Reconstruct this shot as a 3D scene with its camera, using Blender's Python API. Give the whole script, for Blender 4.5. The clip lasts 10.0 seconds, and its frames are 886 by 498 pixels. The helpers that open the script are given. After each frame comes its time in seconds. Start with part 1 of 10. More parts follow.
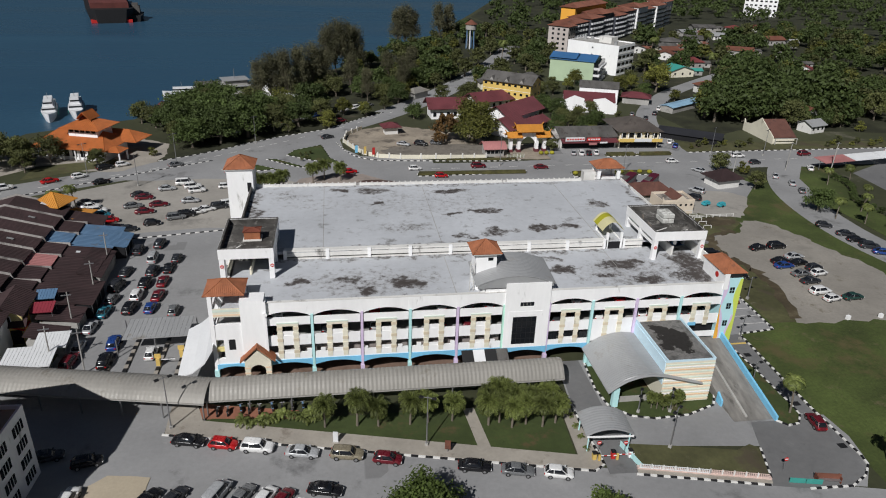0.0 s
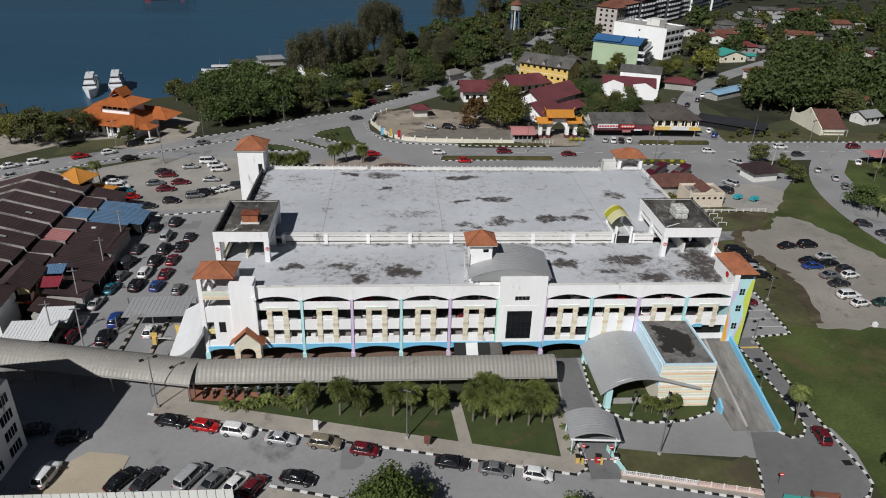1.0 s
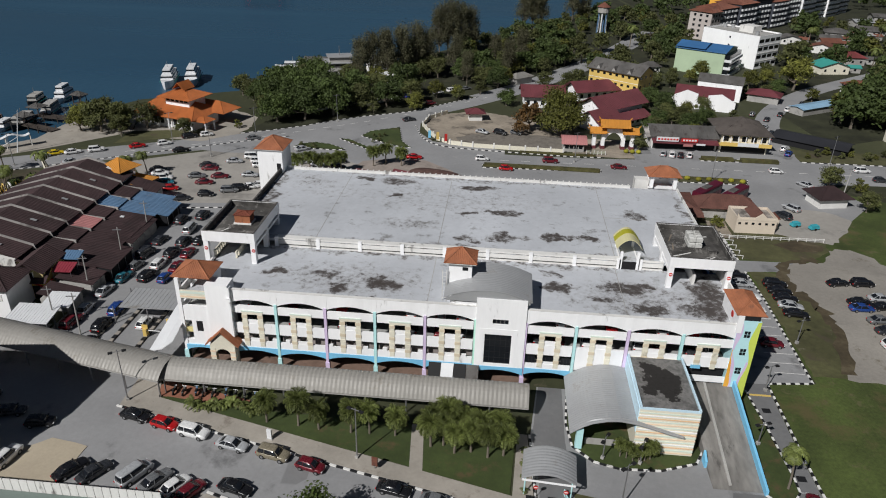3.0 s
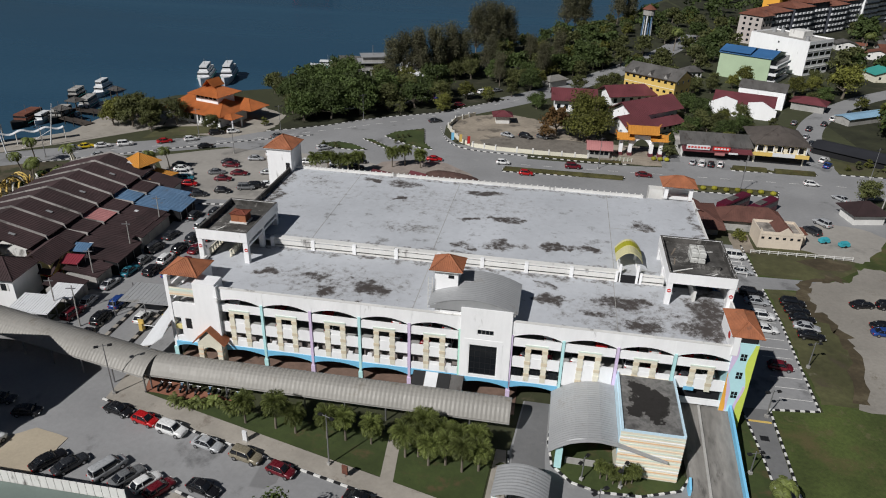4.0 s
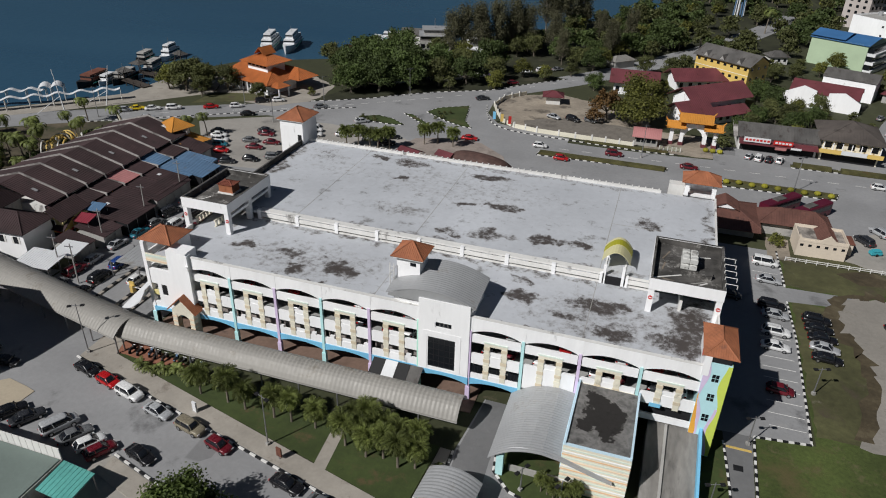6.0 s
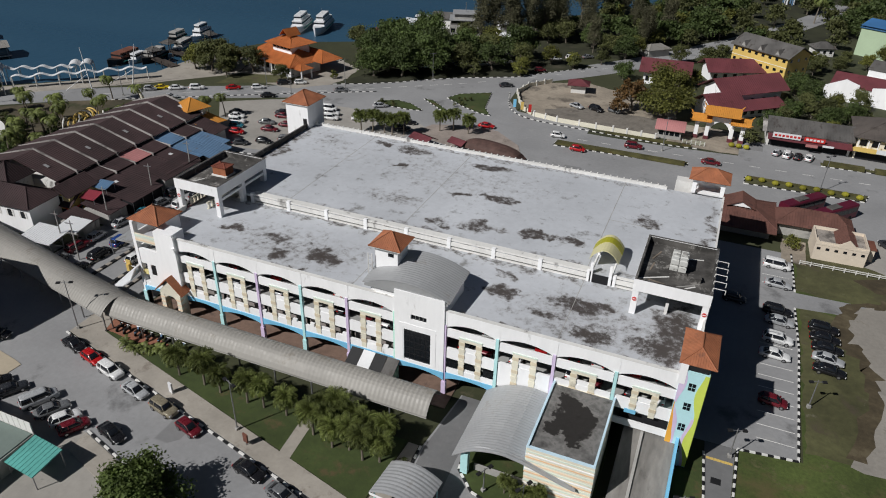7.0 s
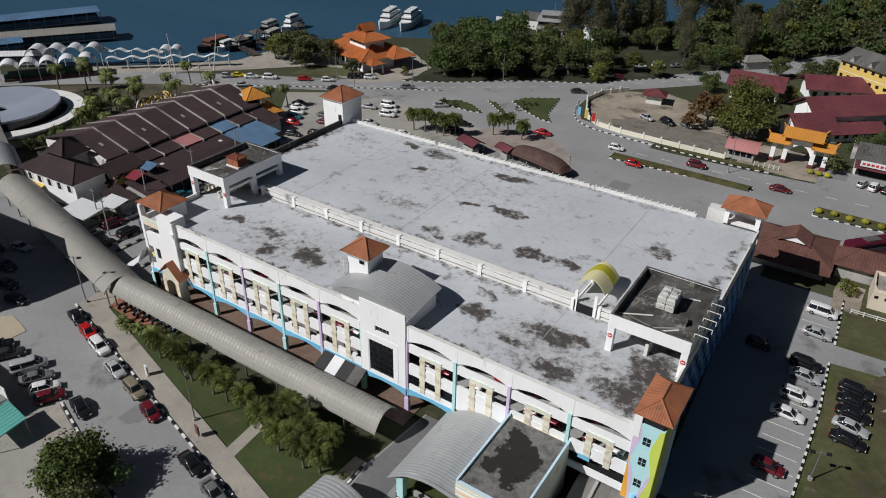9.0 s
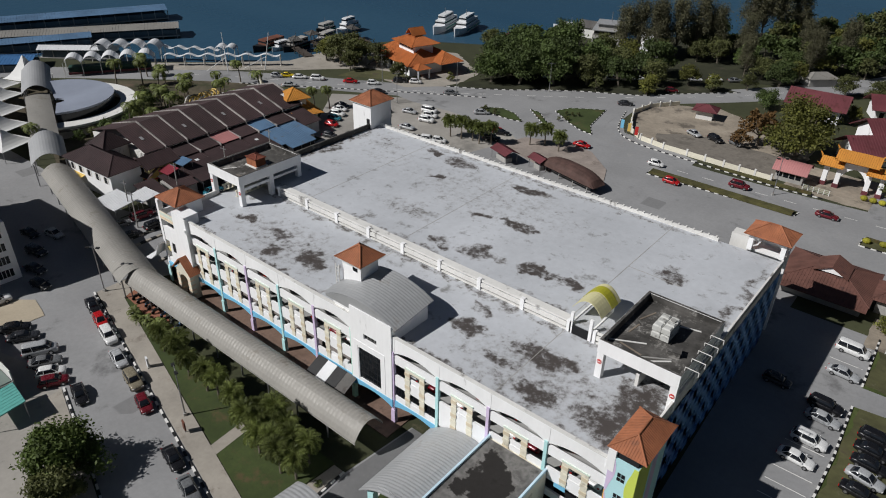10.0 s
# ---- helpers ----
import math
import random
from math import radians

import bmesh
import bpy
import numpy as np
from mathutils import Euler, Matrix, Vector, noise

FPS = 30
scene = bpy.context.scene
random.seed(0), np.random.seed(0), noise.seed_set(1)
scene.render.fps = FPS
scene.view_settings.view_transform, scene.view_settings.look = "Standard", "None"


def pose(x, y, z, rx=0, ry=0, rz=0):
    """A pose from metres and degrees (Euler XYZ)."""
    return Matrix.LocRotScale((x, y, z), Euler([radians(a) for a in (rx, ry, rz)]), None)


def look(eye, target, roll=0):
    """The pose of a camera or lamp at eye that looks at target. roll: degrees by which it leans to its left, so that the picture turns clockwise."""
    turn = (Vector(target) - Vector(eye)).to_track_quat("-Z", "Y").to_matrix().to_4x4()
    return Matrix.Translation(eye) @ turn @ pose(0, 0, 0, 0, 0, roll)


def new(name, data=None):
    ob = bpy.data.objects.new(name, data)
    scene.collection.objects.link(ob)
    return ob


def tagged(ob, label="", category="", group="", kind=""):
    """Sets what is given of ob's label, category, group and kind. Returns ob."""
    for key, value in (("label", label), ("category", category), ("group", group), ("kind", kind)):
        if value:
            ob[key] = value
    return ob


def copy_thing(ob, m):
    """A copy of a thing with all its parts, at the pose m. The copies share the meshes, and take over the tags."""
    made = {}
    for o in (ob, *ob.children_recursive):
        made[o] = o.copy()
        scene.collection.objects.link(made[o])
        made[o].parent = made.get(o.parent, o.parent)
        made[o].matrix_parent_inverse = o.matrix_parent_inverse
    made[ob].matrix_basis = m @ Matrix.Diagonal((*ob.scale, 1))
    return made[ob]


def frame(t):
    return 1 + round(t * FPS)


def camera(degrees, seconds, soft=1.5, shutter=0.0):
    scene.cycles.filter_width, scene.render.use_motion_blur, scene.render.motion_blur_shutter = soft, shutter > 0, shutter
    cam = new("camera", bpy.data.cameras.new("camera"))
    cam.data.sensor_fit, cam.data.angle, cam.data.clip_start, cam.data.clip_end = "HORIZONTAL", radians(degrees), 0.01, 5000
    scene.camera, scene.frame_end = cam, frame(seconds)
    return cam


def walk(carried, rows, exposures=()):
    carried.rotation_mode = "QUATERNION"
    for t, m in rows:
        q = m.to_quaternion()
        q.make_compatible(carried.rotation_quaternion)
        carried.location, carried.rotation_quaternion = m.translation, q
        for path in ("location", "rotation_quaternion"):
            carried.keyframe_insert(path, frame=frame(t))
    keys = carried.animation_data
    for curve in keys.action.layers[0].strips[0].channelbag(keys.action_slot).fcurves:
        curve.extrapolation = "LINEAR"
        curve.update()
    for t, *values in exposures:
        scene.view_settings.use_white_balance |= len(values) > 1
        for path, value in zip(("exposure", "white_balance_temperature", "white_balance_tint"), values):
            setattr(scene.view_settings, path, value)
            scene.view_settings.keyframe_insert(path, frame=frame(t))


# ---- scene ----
cam = camera(65.3, 10.0, soft=1.05)
PATH = [
    (0, (0.909, 1.833, 65.733), (1.203, 3.621, 64.888), 2.0),
    (0.5, (5.563, 2.768, 65.876), (5.779, 4.544, 64.983), 1.9),
    (1, (10.072, 3.695, 66.147), (10.217, 5.476, 65.248), 1.9),
    (1.5, (14.639, 4.678, 66.482), (14.721, 6.461, 65.581), 1.8),
    (2, (19.06, 5.91, 66.666), (19.075, 7.694, 65.762), 1.7),
    (2.5, (23.483, 7.252, 66.855), (23.42, 9.033, 65.947), 1.7),
    (4, (36.497, 12.29, 67.146), (36.218, 14.047, 66.232), 1.6),
    (4.5, (40.712, 14.276, 67.07), (40.366, 16.017, 66.148), 1.6),
    (5, (44.843, 16.455, 67.022), (44.436, 18.171, 66.079), 1.6),
    (5.5, (48.853, 18.733, 67.066), (48.385, 20.422, 66.102), 1.6),
    (7, (60.379, 26.38, 67.063), (59.738, 27.974, 66.039), 1.6),
    (7.5, (64.022, 29.29, 67.04), (63.326, 30.849, 66.0), 1.6),
    (8, (67.643, 32.373, 67.089), (66.882, 33.899, 66.044), 1.5),
    (8.5, (71.103, 35.584, 67.135), (70.261, 37.07, 66.093), 1.4),
    (9, (74.397, 38.985, 67.176), (73.473, 40.423, 66.138), 1.3),
    (9.5, (77.473, 42.436, 67.293), (76.47, 43.823, 66.258), 1.3),
    (10, (80.458, 46.026, 67.271), (79.38, 47.357, 66.24), 1.3),
]
walk(cam, [(t, look(eye, target, roll)) for t, eye, target, roll in PATH])

# ---------------------------------------------------------------- light
SUN_AZ = math.atan2(-0.835, -0.55)          # where the sun stands, seen from above
SUN_EL = radians(41.5)
world = bpy.data.worlds.new("world")
scene.world = world
world.use_nodes = True
wt = world.node_tree
sky = wt.nodes.new("ShaderNodeTexSky")
sky.sky_type = "NISHITA"
sky.sun_disc = False
sky.ozone_density = 4.0
sky.sun_elevation = SUN_EL
sky.sun_rotation = math.pi / 2 - SUN_AZ
wt.links.new(sky.outputs[0], wt.nodes["Background"].inputs[0])
wt.nodes["Background"].inputs[1].default_value = 0.021
sun = new("sun", bpy.data.lights.new("sun", "SUN"))
sun.data.energy, sun.data.angle, sun.data.color = 5.0, radians(0.55), (1.0, 0.985, 0.972)
sun.matrix_world = look((math.cos(SUN_AZ) * 90, math.sin(SUN_AZ) * 90, 90 * math.tan(SUN_EL)), (0, 0, 0))
scene.view_settings.exposure = -0.41

# ---------------------------------------------------------------- materials
MATS = {}


def mat(name, col, rough=0.75, metal=0.0, var=0.22, big=0.12, fine=2.5, bump=0.15, dirt=None, dirt_amount=0.0, dirt_scale=0.3,
        stretch=(1, 1, 1), island=0.0, spec=0.4, spots=(), spot_tone=(0.045, 0.034, 0.029), rim=(0.25, 0.235, 0.22), mottle=None, repairs=None):
    """A surface with a broad and a fine variation, optional dirt and dark spots of their own shape."""
    if name in MATS:
        return MATS[name]
    m = bpy.data.materials.new(name)
    m.use_nodes = True
    t = m.node_tree
    n, ln = t.nodes, t.links
    bsdf = n["Principled BSDF"]
    geo = n.new("ShaderNodeNewGeometry")
    mp = n.new("ShaderNodeMapping")
    mp.inputs["Scale"].default_value = stretch
    ln.new(geo.outputs["Position"], mp.inputs["Vector"])

    def noisy(scale, detail=4, rough_=0.6):
        x = n.new("ShaderNodeTexNoise")
        x.inputs["Scale"].default_value, x.inputs["Detail"].default_value, x.inputs["Roughness"].default_value = scale, detail, rough_
        ln.new(mp.outputs[0], x.inputs["Vector"])
        return x.outputs["Fac"]

    def ranged(src, a, b, c, d, smooth=False):
        x = n.new("ShaderNodeMapRange")
        if smooth:
            x.interpolation_type = "SMOOTHSTEP"
        for i, v in enumerate((a, b, c, d), 1):
            x.inputs[i].default_value = v
        ln.new(src, x.inputs[0])
        return x.outputs[0]

    def times(a, b, op="MULTIPLY"):
        x = n.new("ShaderNodeMath")
        x.operation = op
        for i, v in enumerate((a, b)):
            if isinstance(v, (int, float)):
                x.inputs[i].default_value = v
            else:
                ln.new(v, x.inputs[i])
        return x.outputs[0]

    broad, small = noisy(big, 3), noisy(fine, 5, 0.7)
    k = times(ranged(broad, 0.3, 0.7, 1 - var, 1 + var), ranged(small, 0.3, 0.7, 1 - var * 0.6, 1 + var * 0.6))
    if island:
        info = n.new("ShaderNodeObjectInfo")
        k = times(k, ranged(info.outputs["Random"], 0, 1, 1 - island, 1 + island))
        k = times(k, ranged(geo.outputs["Random Per Island"], 0, 1, 1 - island, 1 + island))
    mul = n.new("ShaderNodeVectorMath")
    mul.operation = "SCALE"
    mul.inputs[0].default_value = col
    ln.new(k, mul.inputs["Scale"])
    colour = mul.outputs[0]

    def over(colour, fac, c2):
        x = n.new("ShaderNodeMix")
        x.data_type = "RGBA"
        ln.new(fac, x.inputs["Factor"])
        ln.new(colour, x.inputs["A"])
        x.inputs["B"].default_value = (*c2, 1)
        return x.outputs["Result"]

    if dirt:
        d = ranged(noisy(dirt_scale, 7, 0.68), 0.62 - dirt_amount * 0.35, 0.74 - dirt_amount * 0.3, 0, 0.85, True)
        colour = over(colour, d, dirt)
    if mottle:
        tone, amount, scale = mottle
        d = ranged(noisy(scale, 9, 0.78), 0.64 - amount * 0.2, 0.76 - amount * 0.2, 0, 0.75, True)
        colour = over(colour, d, tone)
    if repairs:                                              # squarish resurfaced patches
        tone, share, scale = repairs
        cell = n.new("ShaderNodeTexVoronoi")
        cell.distance = "CHEBYCHEV"
        cell.inputs["Scale"].default_value, cell.inputs["Randomness"].default_value = scale, 0.8
        ln.new(mp.outputs[0], cell.inputs["Vector"])
        pick = n.new("ShaderNodeSeparateColor")
        ln.new(cell.outputs["Color"], pick.inputs[0])
        near = ranged(cell.outputs["Distance"], 0.30, 0.34, 1, 0)
        colour = over(colour, times(times(ranged(pick.outputs[0], 1 - share, 1 - share + 0.01, 0, 0.75), near), ranged(small, 0.3, 0.6, 0.6, 1.0)), tone)
    if spots:
        sep = n.new("ShaderNodeSeparateXYZ")
        ln.new(geo.outputs["Position"], sep.inputs[0])
        wob = ranged(noisy(0.22, 4, 0.6), 0.2, 0.8, -2.6, 2.6)
        wob2 = ranged(noisy(0.31, 4, 0.6), 0.2, 0.8, 2.0, -2.0)
        px, py = times(sep.outputs[0], wob, "ADD"), times(sep.outputs[1], wob2, "ADD")
        total = None
        for sx, sy, rx, ry, power in spots:
            dx = times(times(px, -sx, "ADD"), 1.0 / rx)
            dy = times(times(py, -sy, "ADD"), 1.0 / ry)
            d = ranged(times(times(dx, dx), times(dy, dy), "ADD"), 0, 1.9, power, 0, True)
            total = d if total is None else times(total, d, "MAXIMUM")
        grain = times(times(total, 0.38), noisy(0.75, 10, 0.78), "ADD")
        colour = over(colour, ranged(grain, 0.60, 0.80, 0, 0.5, True), rim)
        colour = over(colour, ranged(grain, 0.69, 0.88, 0, 0.93, True), spot_tone)
    ln.new(colour, bsdf.inputs["Base Color"])
    bsdf.inputs["Metallic"].default_value = metal
    bsdf.inputs["Specular IOR Level"].default_value = spec
    ln.new(ranged(small, 0.3, 0.7, max(rough - 0.1, 0.02), min(rough + 0.1, 1)), bsdf.inputs["Roughness"])
    if bump:
        b = n.new("ShaderNodeBump")
        b.inputs["Strength"].default_value, b.inputs["Distance"].default_value = bump, 0.1
        ln.new(small, b.inputs["Height"])
        ln.new(b.outputs[0], bsdf.inputs["Normal"])
    MATS[name] = m
    return m


DIRT = (0.07, 0.065, 0.06)
WHITE = mat("white_paint", (0.90, 0.90, 0.90), 0.7, var=0.05, big=0.2, fine=1.5, bump=0.08, dirt=(0.34, 0.33, 0.31), dirt_amount=0.0, dirt_scale=0.35, stretch=(1, 1, 0.25))
WHITE_OLD = mat("weathered_white_paint", (0.72, 0.71, 0.68), 0.8, var=0.1, fine=2, dirt=(0.16, 0.15, 0.14), dirt_amount=0.14, dirt_scale=0.5, stretch=(1, 1, 0.3))
STAINS = [(7.6, 140, 3.4, 1.8), (24.6, 139.3, 4, 1.6), (29.6, 127.5, 3.4, 1.4), (30, 117.2, 3.3, 1.9), (39.3, 117.9, 2.9, 1.6), (44.3, 118, 2.8, 1.5), (23.7, 115, 2.2, 1.3), (8.6, 132.7, 1.8, 0.9), (1.2, 140.7, 2.2, 1.2), (54.5, 130, 3.2, 1.8), (23.2, 126.4, 2.4, 1.2), (38.7, 103.1, 2.2, 1.8), (38, 107.5, 1.9, 1.1), (49.4, 104.2, 4.6, 1.9), (52.4, 98.2, 3.6, 2), (45.5, 100.5, 3.2, 1.6), (60.7, 99.6, 3.8, 3), (-6.7, 102.2, 3.2, 1.2), (2, 102.2, 3.4, 1.5), (5.2, 98.7, 1.9, 1.5), (11.8, 100.4, 3.4, 2.5)]
SOILED_AND_EDGES = [(-3, 133, 9, 4, 0.35), (20, 133, 20, 9, 0.4), (52, 101, 13, 6.5, 0.56), (6, 101, 13, 6, 0.52), (-9, 138, 5, 4, 0.5), (13, 120, 6, 3, 0.5), (62, 103, 4, 8, 0.95), (24, 95.3, 44, 1, 0.75), (24, 110.4, 42, 0.9, 0.7), (24, 112.2, 42, 0.8, 0.6), (24, 143.2, 42, 1, 0.6), (64, 128, 1.2, 16, 0.7), (-16, 130, 1.6, 14, 0.8)]          # broad dirty zones, and darker bands along the parapets
DECK_SPOTS = [(*q, 1.0 if k % 3 else 0.85) for k, q in enumerate(STAINS)] + SOILED_AND_EDGES
DECK = mat("concrete_deck", (0.51, 0.527, 0.555), 0.8, var=0.1, big=0.06, fine=0.9, bump=0.1, dirt=(0.2, 0.197, 0.19), dirt_amount=0.12, dirt_scale=0.3, mottle=((0.19, 0.18, 0.17), 0.34, 0.55), spots=DECK_SPOTS)
SLAB_DARK = mat("mouldy_concrete", (0.085, 0.08, 0.074), 0.9, var=0.45, big=0.3, fine=1.4, bump=0.3, mottle=((0.40, 0.385, 0.36), 0.55, 0.42), dirt=(0.035, 0.033, 0.03), dirt_amount=0.35, dirt_scale=0.35)
BOX_TOP = mat("mouldy_concrete_with_puddle", (0.16, 0.155, 0.148), 0.9, var=0.45, big=0.4, fine=1.6, bump=0.3, mottle=((0.30, 0.29, 0.27), 0.35, 0.5), dirt=(0.03, 0.027, 0.024), dirt_amount=0.2, dirt_scale=0.4,
              spots=[(51.8, 90.6, 2.3, 2.3, 1.7), (52.5, 88.4, 2.4, 2.5, 1.7), (52.2, 86.6, 1.9, 1.5, 1.7)], spot_tone=(0.010, 0.008, 0.007), rim=(0.2, 0.19, 0.175))
CONCRETE = mat("grey_concrete", (0.36, 0.35, 0.33), 0.85, var=0.2, fine=1.6, dirt=DIRT, dirt_amount=0.1)
INSIDE = mat("dim_interior_concrete", (0.34, 0.34, 0.33), 0.9, var=0.1)
BLUE_BAND = mat("sky_blue_paint", (0.20, 0.53, 0.77), 0.6, var=0.1)
CYAN = mat("turquoise_paint", (0.50, 0.80, 0.80), 0.6, var=0.08)
LILAC = mat("lilac_paint", (0.68, 0.56, 0.76), 0.6, var=0.08)
MINT = mat("mint_paint", (0.50, 0.82, 0.68), 0.6, var=0.08)
CREAM = mat("cream_paint", (0.76, 0.72, 0.59), 0.7, var=0.1, dirt=(0.4, 0.36, 0.28), dirt_amount=0.1)
PEACH = mat("peach_paint", (0.82, 0.62, 0.44), 0.7, var=0.08)
ORANGE = mat("orange_paint", (0.85, 0.42, 0.06), 0.6, var=0.06)
LIME = mat("lime_paint", (0.60, 0.70, 0.12), 0.6, var=0.06)
PALE_BLUE = mat("pale_blue_paint", (0.50, 0.78, 0.82), 0.6, var=0.06)
GREEN_PALE = mat("pale_green_paint", (0.42, 0.53, 0.36), 0.7, var=0.08)
YELLOW = mat("yellow_paint", (0.68, 0.48, 0.14), 0.6, var=0.08)
PINK = mat("salmon_paint", (0.72, 0.44, 0.34), 0.7, var=0.08)
TERRA = mat("orange_clay_tile", (0.33, 0.122, 0.058), 0.75, var=0.2, big=0.5, fine=3, bump=0.2, dirt=(0.2, 0.085, 0.05), dirt_amount=0.14, dirt_scale=0.8)
TERRA_BRIGHT = mat("bright_orange_tile", (0.42, 0.125, 0.032), 0.7, var=0.18, big=0.3, fine=2, dirt=(0.3, 0.11, 0.04), dirt_amount=0.12, mottle=((0.25, 0.09, 0.035), 0.3, 0.5))
AMBER_TILE = mat("amber_tile", (0.55, 0.235, 0.035), 0.65, var=0.15)
BROWN_ROOF = mat("dark_brown_roof_tile", (0.042, 0.0235, 0.0245), 0.8, var=0.3, big=0.2, fine=2, dirt=(0.03, 0.02, 0.02), dirt_amount=0.2, island=0.12, mottle=((0.08, 0.048, 0.045), 0.25, 0.6))
BROWN_ROOF2 = mat("red_brown_roof_tile", (0.17, 0.065, 0.042), 0.8, var=0.25, big=0.2, fine=2, dirt=(0.06, 0.035, 0.03), dirt_amount=0.2)
MAROON_ROOF = mat("maroon_roof_sheet", (0.135, 0.036, 0.043), 0.65, var=0.2, big=0.2, dirt=(0.08, 0.02, 0.02), dirt_amount=0.15, mottle=((0.2, 0.07, 0.07), 0.2, 0.4))
GREY_ROOF = mat("dark_grey_roof_sheet", (0.10, 0.095, 0.09), 0.8, var=0.3, dirt=(0.05, 0.04, 0.035), dirt_amount=0.25, stretch=(2, 1, 1), mottle=((0.17, 0.15, 0.13), 0.25, 0.4))
METAL = mat("grey_corrugated_sheet", (0.36, 0.365, 0.37), 0.5, 0.15, var=0.08, big=0.15, fine=1.5, bump=0.05, dirt=(0.28, 0.26, 0.23), dirt_amount=0.1, mottle=((0.26, 0.245, 0.22), 0.2, 0.5))
METAL_TAN = mat("weathered_corrugated_sheet", (0.27, 0.258, 0.235), 0.55, 0.1, var=0.1, big=0.15, fine=1.5, bump=0.05, dirt=(0.2, 0.18, 0.15), dirt_amount=0.15, mottle=((0.36, 0.35, 0.33), 0.25, 0.4))
METAL_WHITE = mat("white_metal_sheet", (0.70, 0.71, 0.72), 0.5, 0.0, var=0.07)
METAL_BLUE = mat("blue_roof_sheet", (0.045, 0.14, 0.31), 0.55, 0.0, var=0.15)
BLUE_DULL = mat("faded_blue_roof_sheet", (0.09, 0.17, 0.28), 0.6, 0.0, var=0.2, dirt=(0.1, 0.1, 0.1), dirt_amount=0.1)
PINK_ROOF = mat("faded_pink_roof_sheet", (0.40, 0.17, 0.165), 0.7, var=0.15)
TEAL_ROOF = mat("teal_roof_sheet", (0.05, 0.30, 0.26), 0.6, var=0.15)
DARK = mat("dark_void", (0.012, 0.012, 0.014), 0.9, var=0.1, bump=0)
GLASS_DARK = mat("dark_window_glass", (0.010, 0.012, 0.015), 0.12, var=0.05, bump=0, spec=0.35)
STEEL = mat("galvanised_steel", (0.35, 0.35, 0.36), 0.45, 0.7, var=0.1)
BLACK = mat("black_paint", (0.015, 0.015, 0.016), 0.6, var=0.1)
RED = mat("red_paint", (0.55, 0.03, 0.025), 0.5, var=0.1)
ASPHALT = mat("worn_asphalt", (0.272, 0.272, 0.274), 0.9, var=0.14, big=0.05, fine=1.3, bump=0.12, dirt=(0.13, 0.13, 0.13), dirt_amount=0.14, dirt_scale=0.09, mottle=((0.33, 0.325, 0.315), 0.3, 0.16), repairs=((0.17, 0.17, 0.17), 0.06, 0.15))
ASPHALT2 = mat("darker_asphalt", (0.155, 0.155, 0.156), 0.9, var=0.16, big=0.05, fine=0.9, bump=0.12, dirt=(0.08, 0.08, 0.08), dirt_amount=0.14, dirt_scale=0.11, mottle=((0.23, 0.228, 0.22), 0.3, 0.2), repairs=((0.10, 0.10, 0.10), 0.06, 0.17))
LOT = mat("dusty_lot", (0.33, 0.31, 0.28), 0.95, var=0.14, big=0.05, fine=0.8, bump=0.15, dirt=(0.19, 0.18, 0.165), dirt_amount=0.22, dirt_scale=0.07, mottle=((0.13, 0.125, 0.115), 0.25, 0.22))
GRAVEL = mat("pale_gravel", (0.27, 0.25, 0.22), 0.95, var=0.18, big=0.06, fine=1.5, bump=0.25, dirt=(0.22, 0.205, 0.18), dirt_amount=0.25, dirt_scale=0.09, mottle=((0.12, 0.10, 0.06), 0.4, 0.2))
PAVING = mat("sandy_paving", (0.34, 0.31, 0.268), 0.9, var=0.14, big=0.2, fine=2, dirt=(0.2, 0.17, 0.14), dirt_amount=0.14, mottle=((0.17, 0.15, 0.125), 0.25, 0.5))
BRICK_PAVE = mat("red_brick_paving", (0.28, 0.12, 0.075), 0.9, var=0.2, big=0.3, fine=3, dirt=(0.14, 0.08, 0.06), dirt_amount=0.12)
BROWN_PAVE = mat("brown_arcade_paving", (0.19, 0.125, 0.095), 0.9, var=0.25, big=0.3, fine=2, dirt=(0.09, 0.065, 0.055), dirt_amount=0.2)
SANDY = mat("sandy_paint", (0.66, 0.57, 0.42), 0.7, var=0.1)
SAND = mat("pale_sand", (0.42, 0.36, 0.27), 0.95, var=0.12, big=0.1)
GRASS = mat("mown_grass", (0.058, 0.078, 0.019), 0.95, var=0.45, big=0.07, fine=1.8, bump=0.5, dirt=(0.105, 0.085, 0.036), dirt_amount=0.22, dirt_scale=0.06, mottle=((0.125, 0.108, 0.055), 0.42, 0.22))
LAWN = mat("green_lawn", (0.046, 0.064, 0.018), 0.95, var=0.3, big=0.12, fine=1.6, bump=0.4, dirt=(0.105, 0.07, 0.035), dirt_amount=0.2, dirt_scale=0.14, mottle=((0.022, 0.035, 0.010), 0.3, 0.6))
SCRUB = mat("dry_scrub", (0.078, 0.077, 0.033), 0.95, var=0.35, big=0.12, fine=1.0, bump=0.4, dirt=(0.075, 0.058, 0.04), dirt_amount=0.25, dirt_scale=0.1, mottle=((0.17, 0.155, 0.11), 0.25, 0.3))
LAND = mat("town_ground", (0.046, 0.05, 0.023), 0.95, var=0.35, big=0.02, fine=0.5, bump=0.3, dirt=(0.16, 0.145, 0.115), dirt_amount=0.1, dirt_scale=0.03, mottle=((0.11, 0.095, 0.06), 0.3, 0.15))
BARK = mat("grey_bark", (0.17, 0.145, 0.115), 0.95, var=0.25, fine=4, bump=0.4)
LEAF = mat("dark_green_leaves", (0.076, 0.108, 0.030), 0.7, var=0.35, big=0.25, fine=1.2, bump=0, island=0.22)
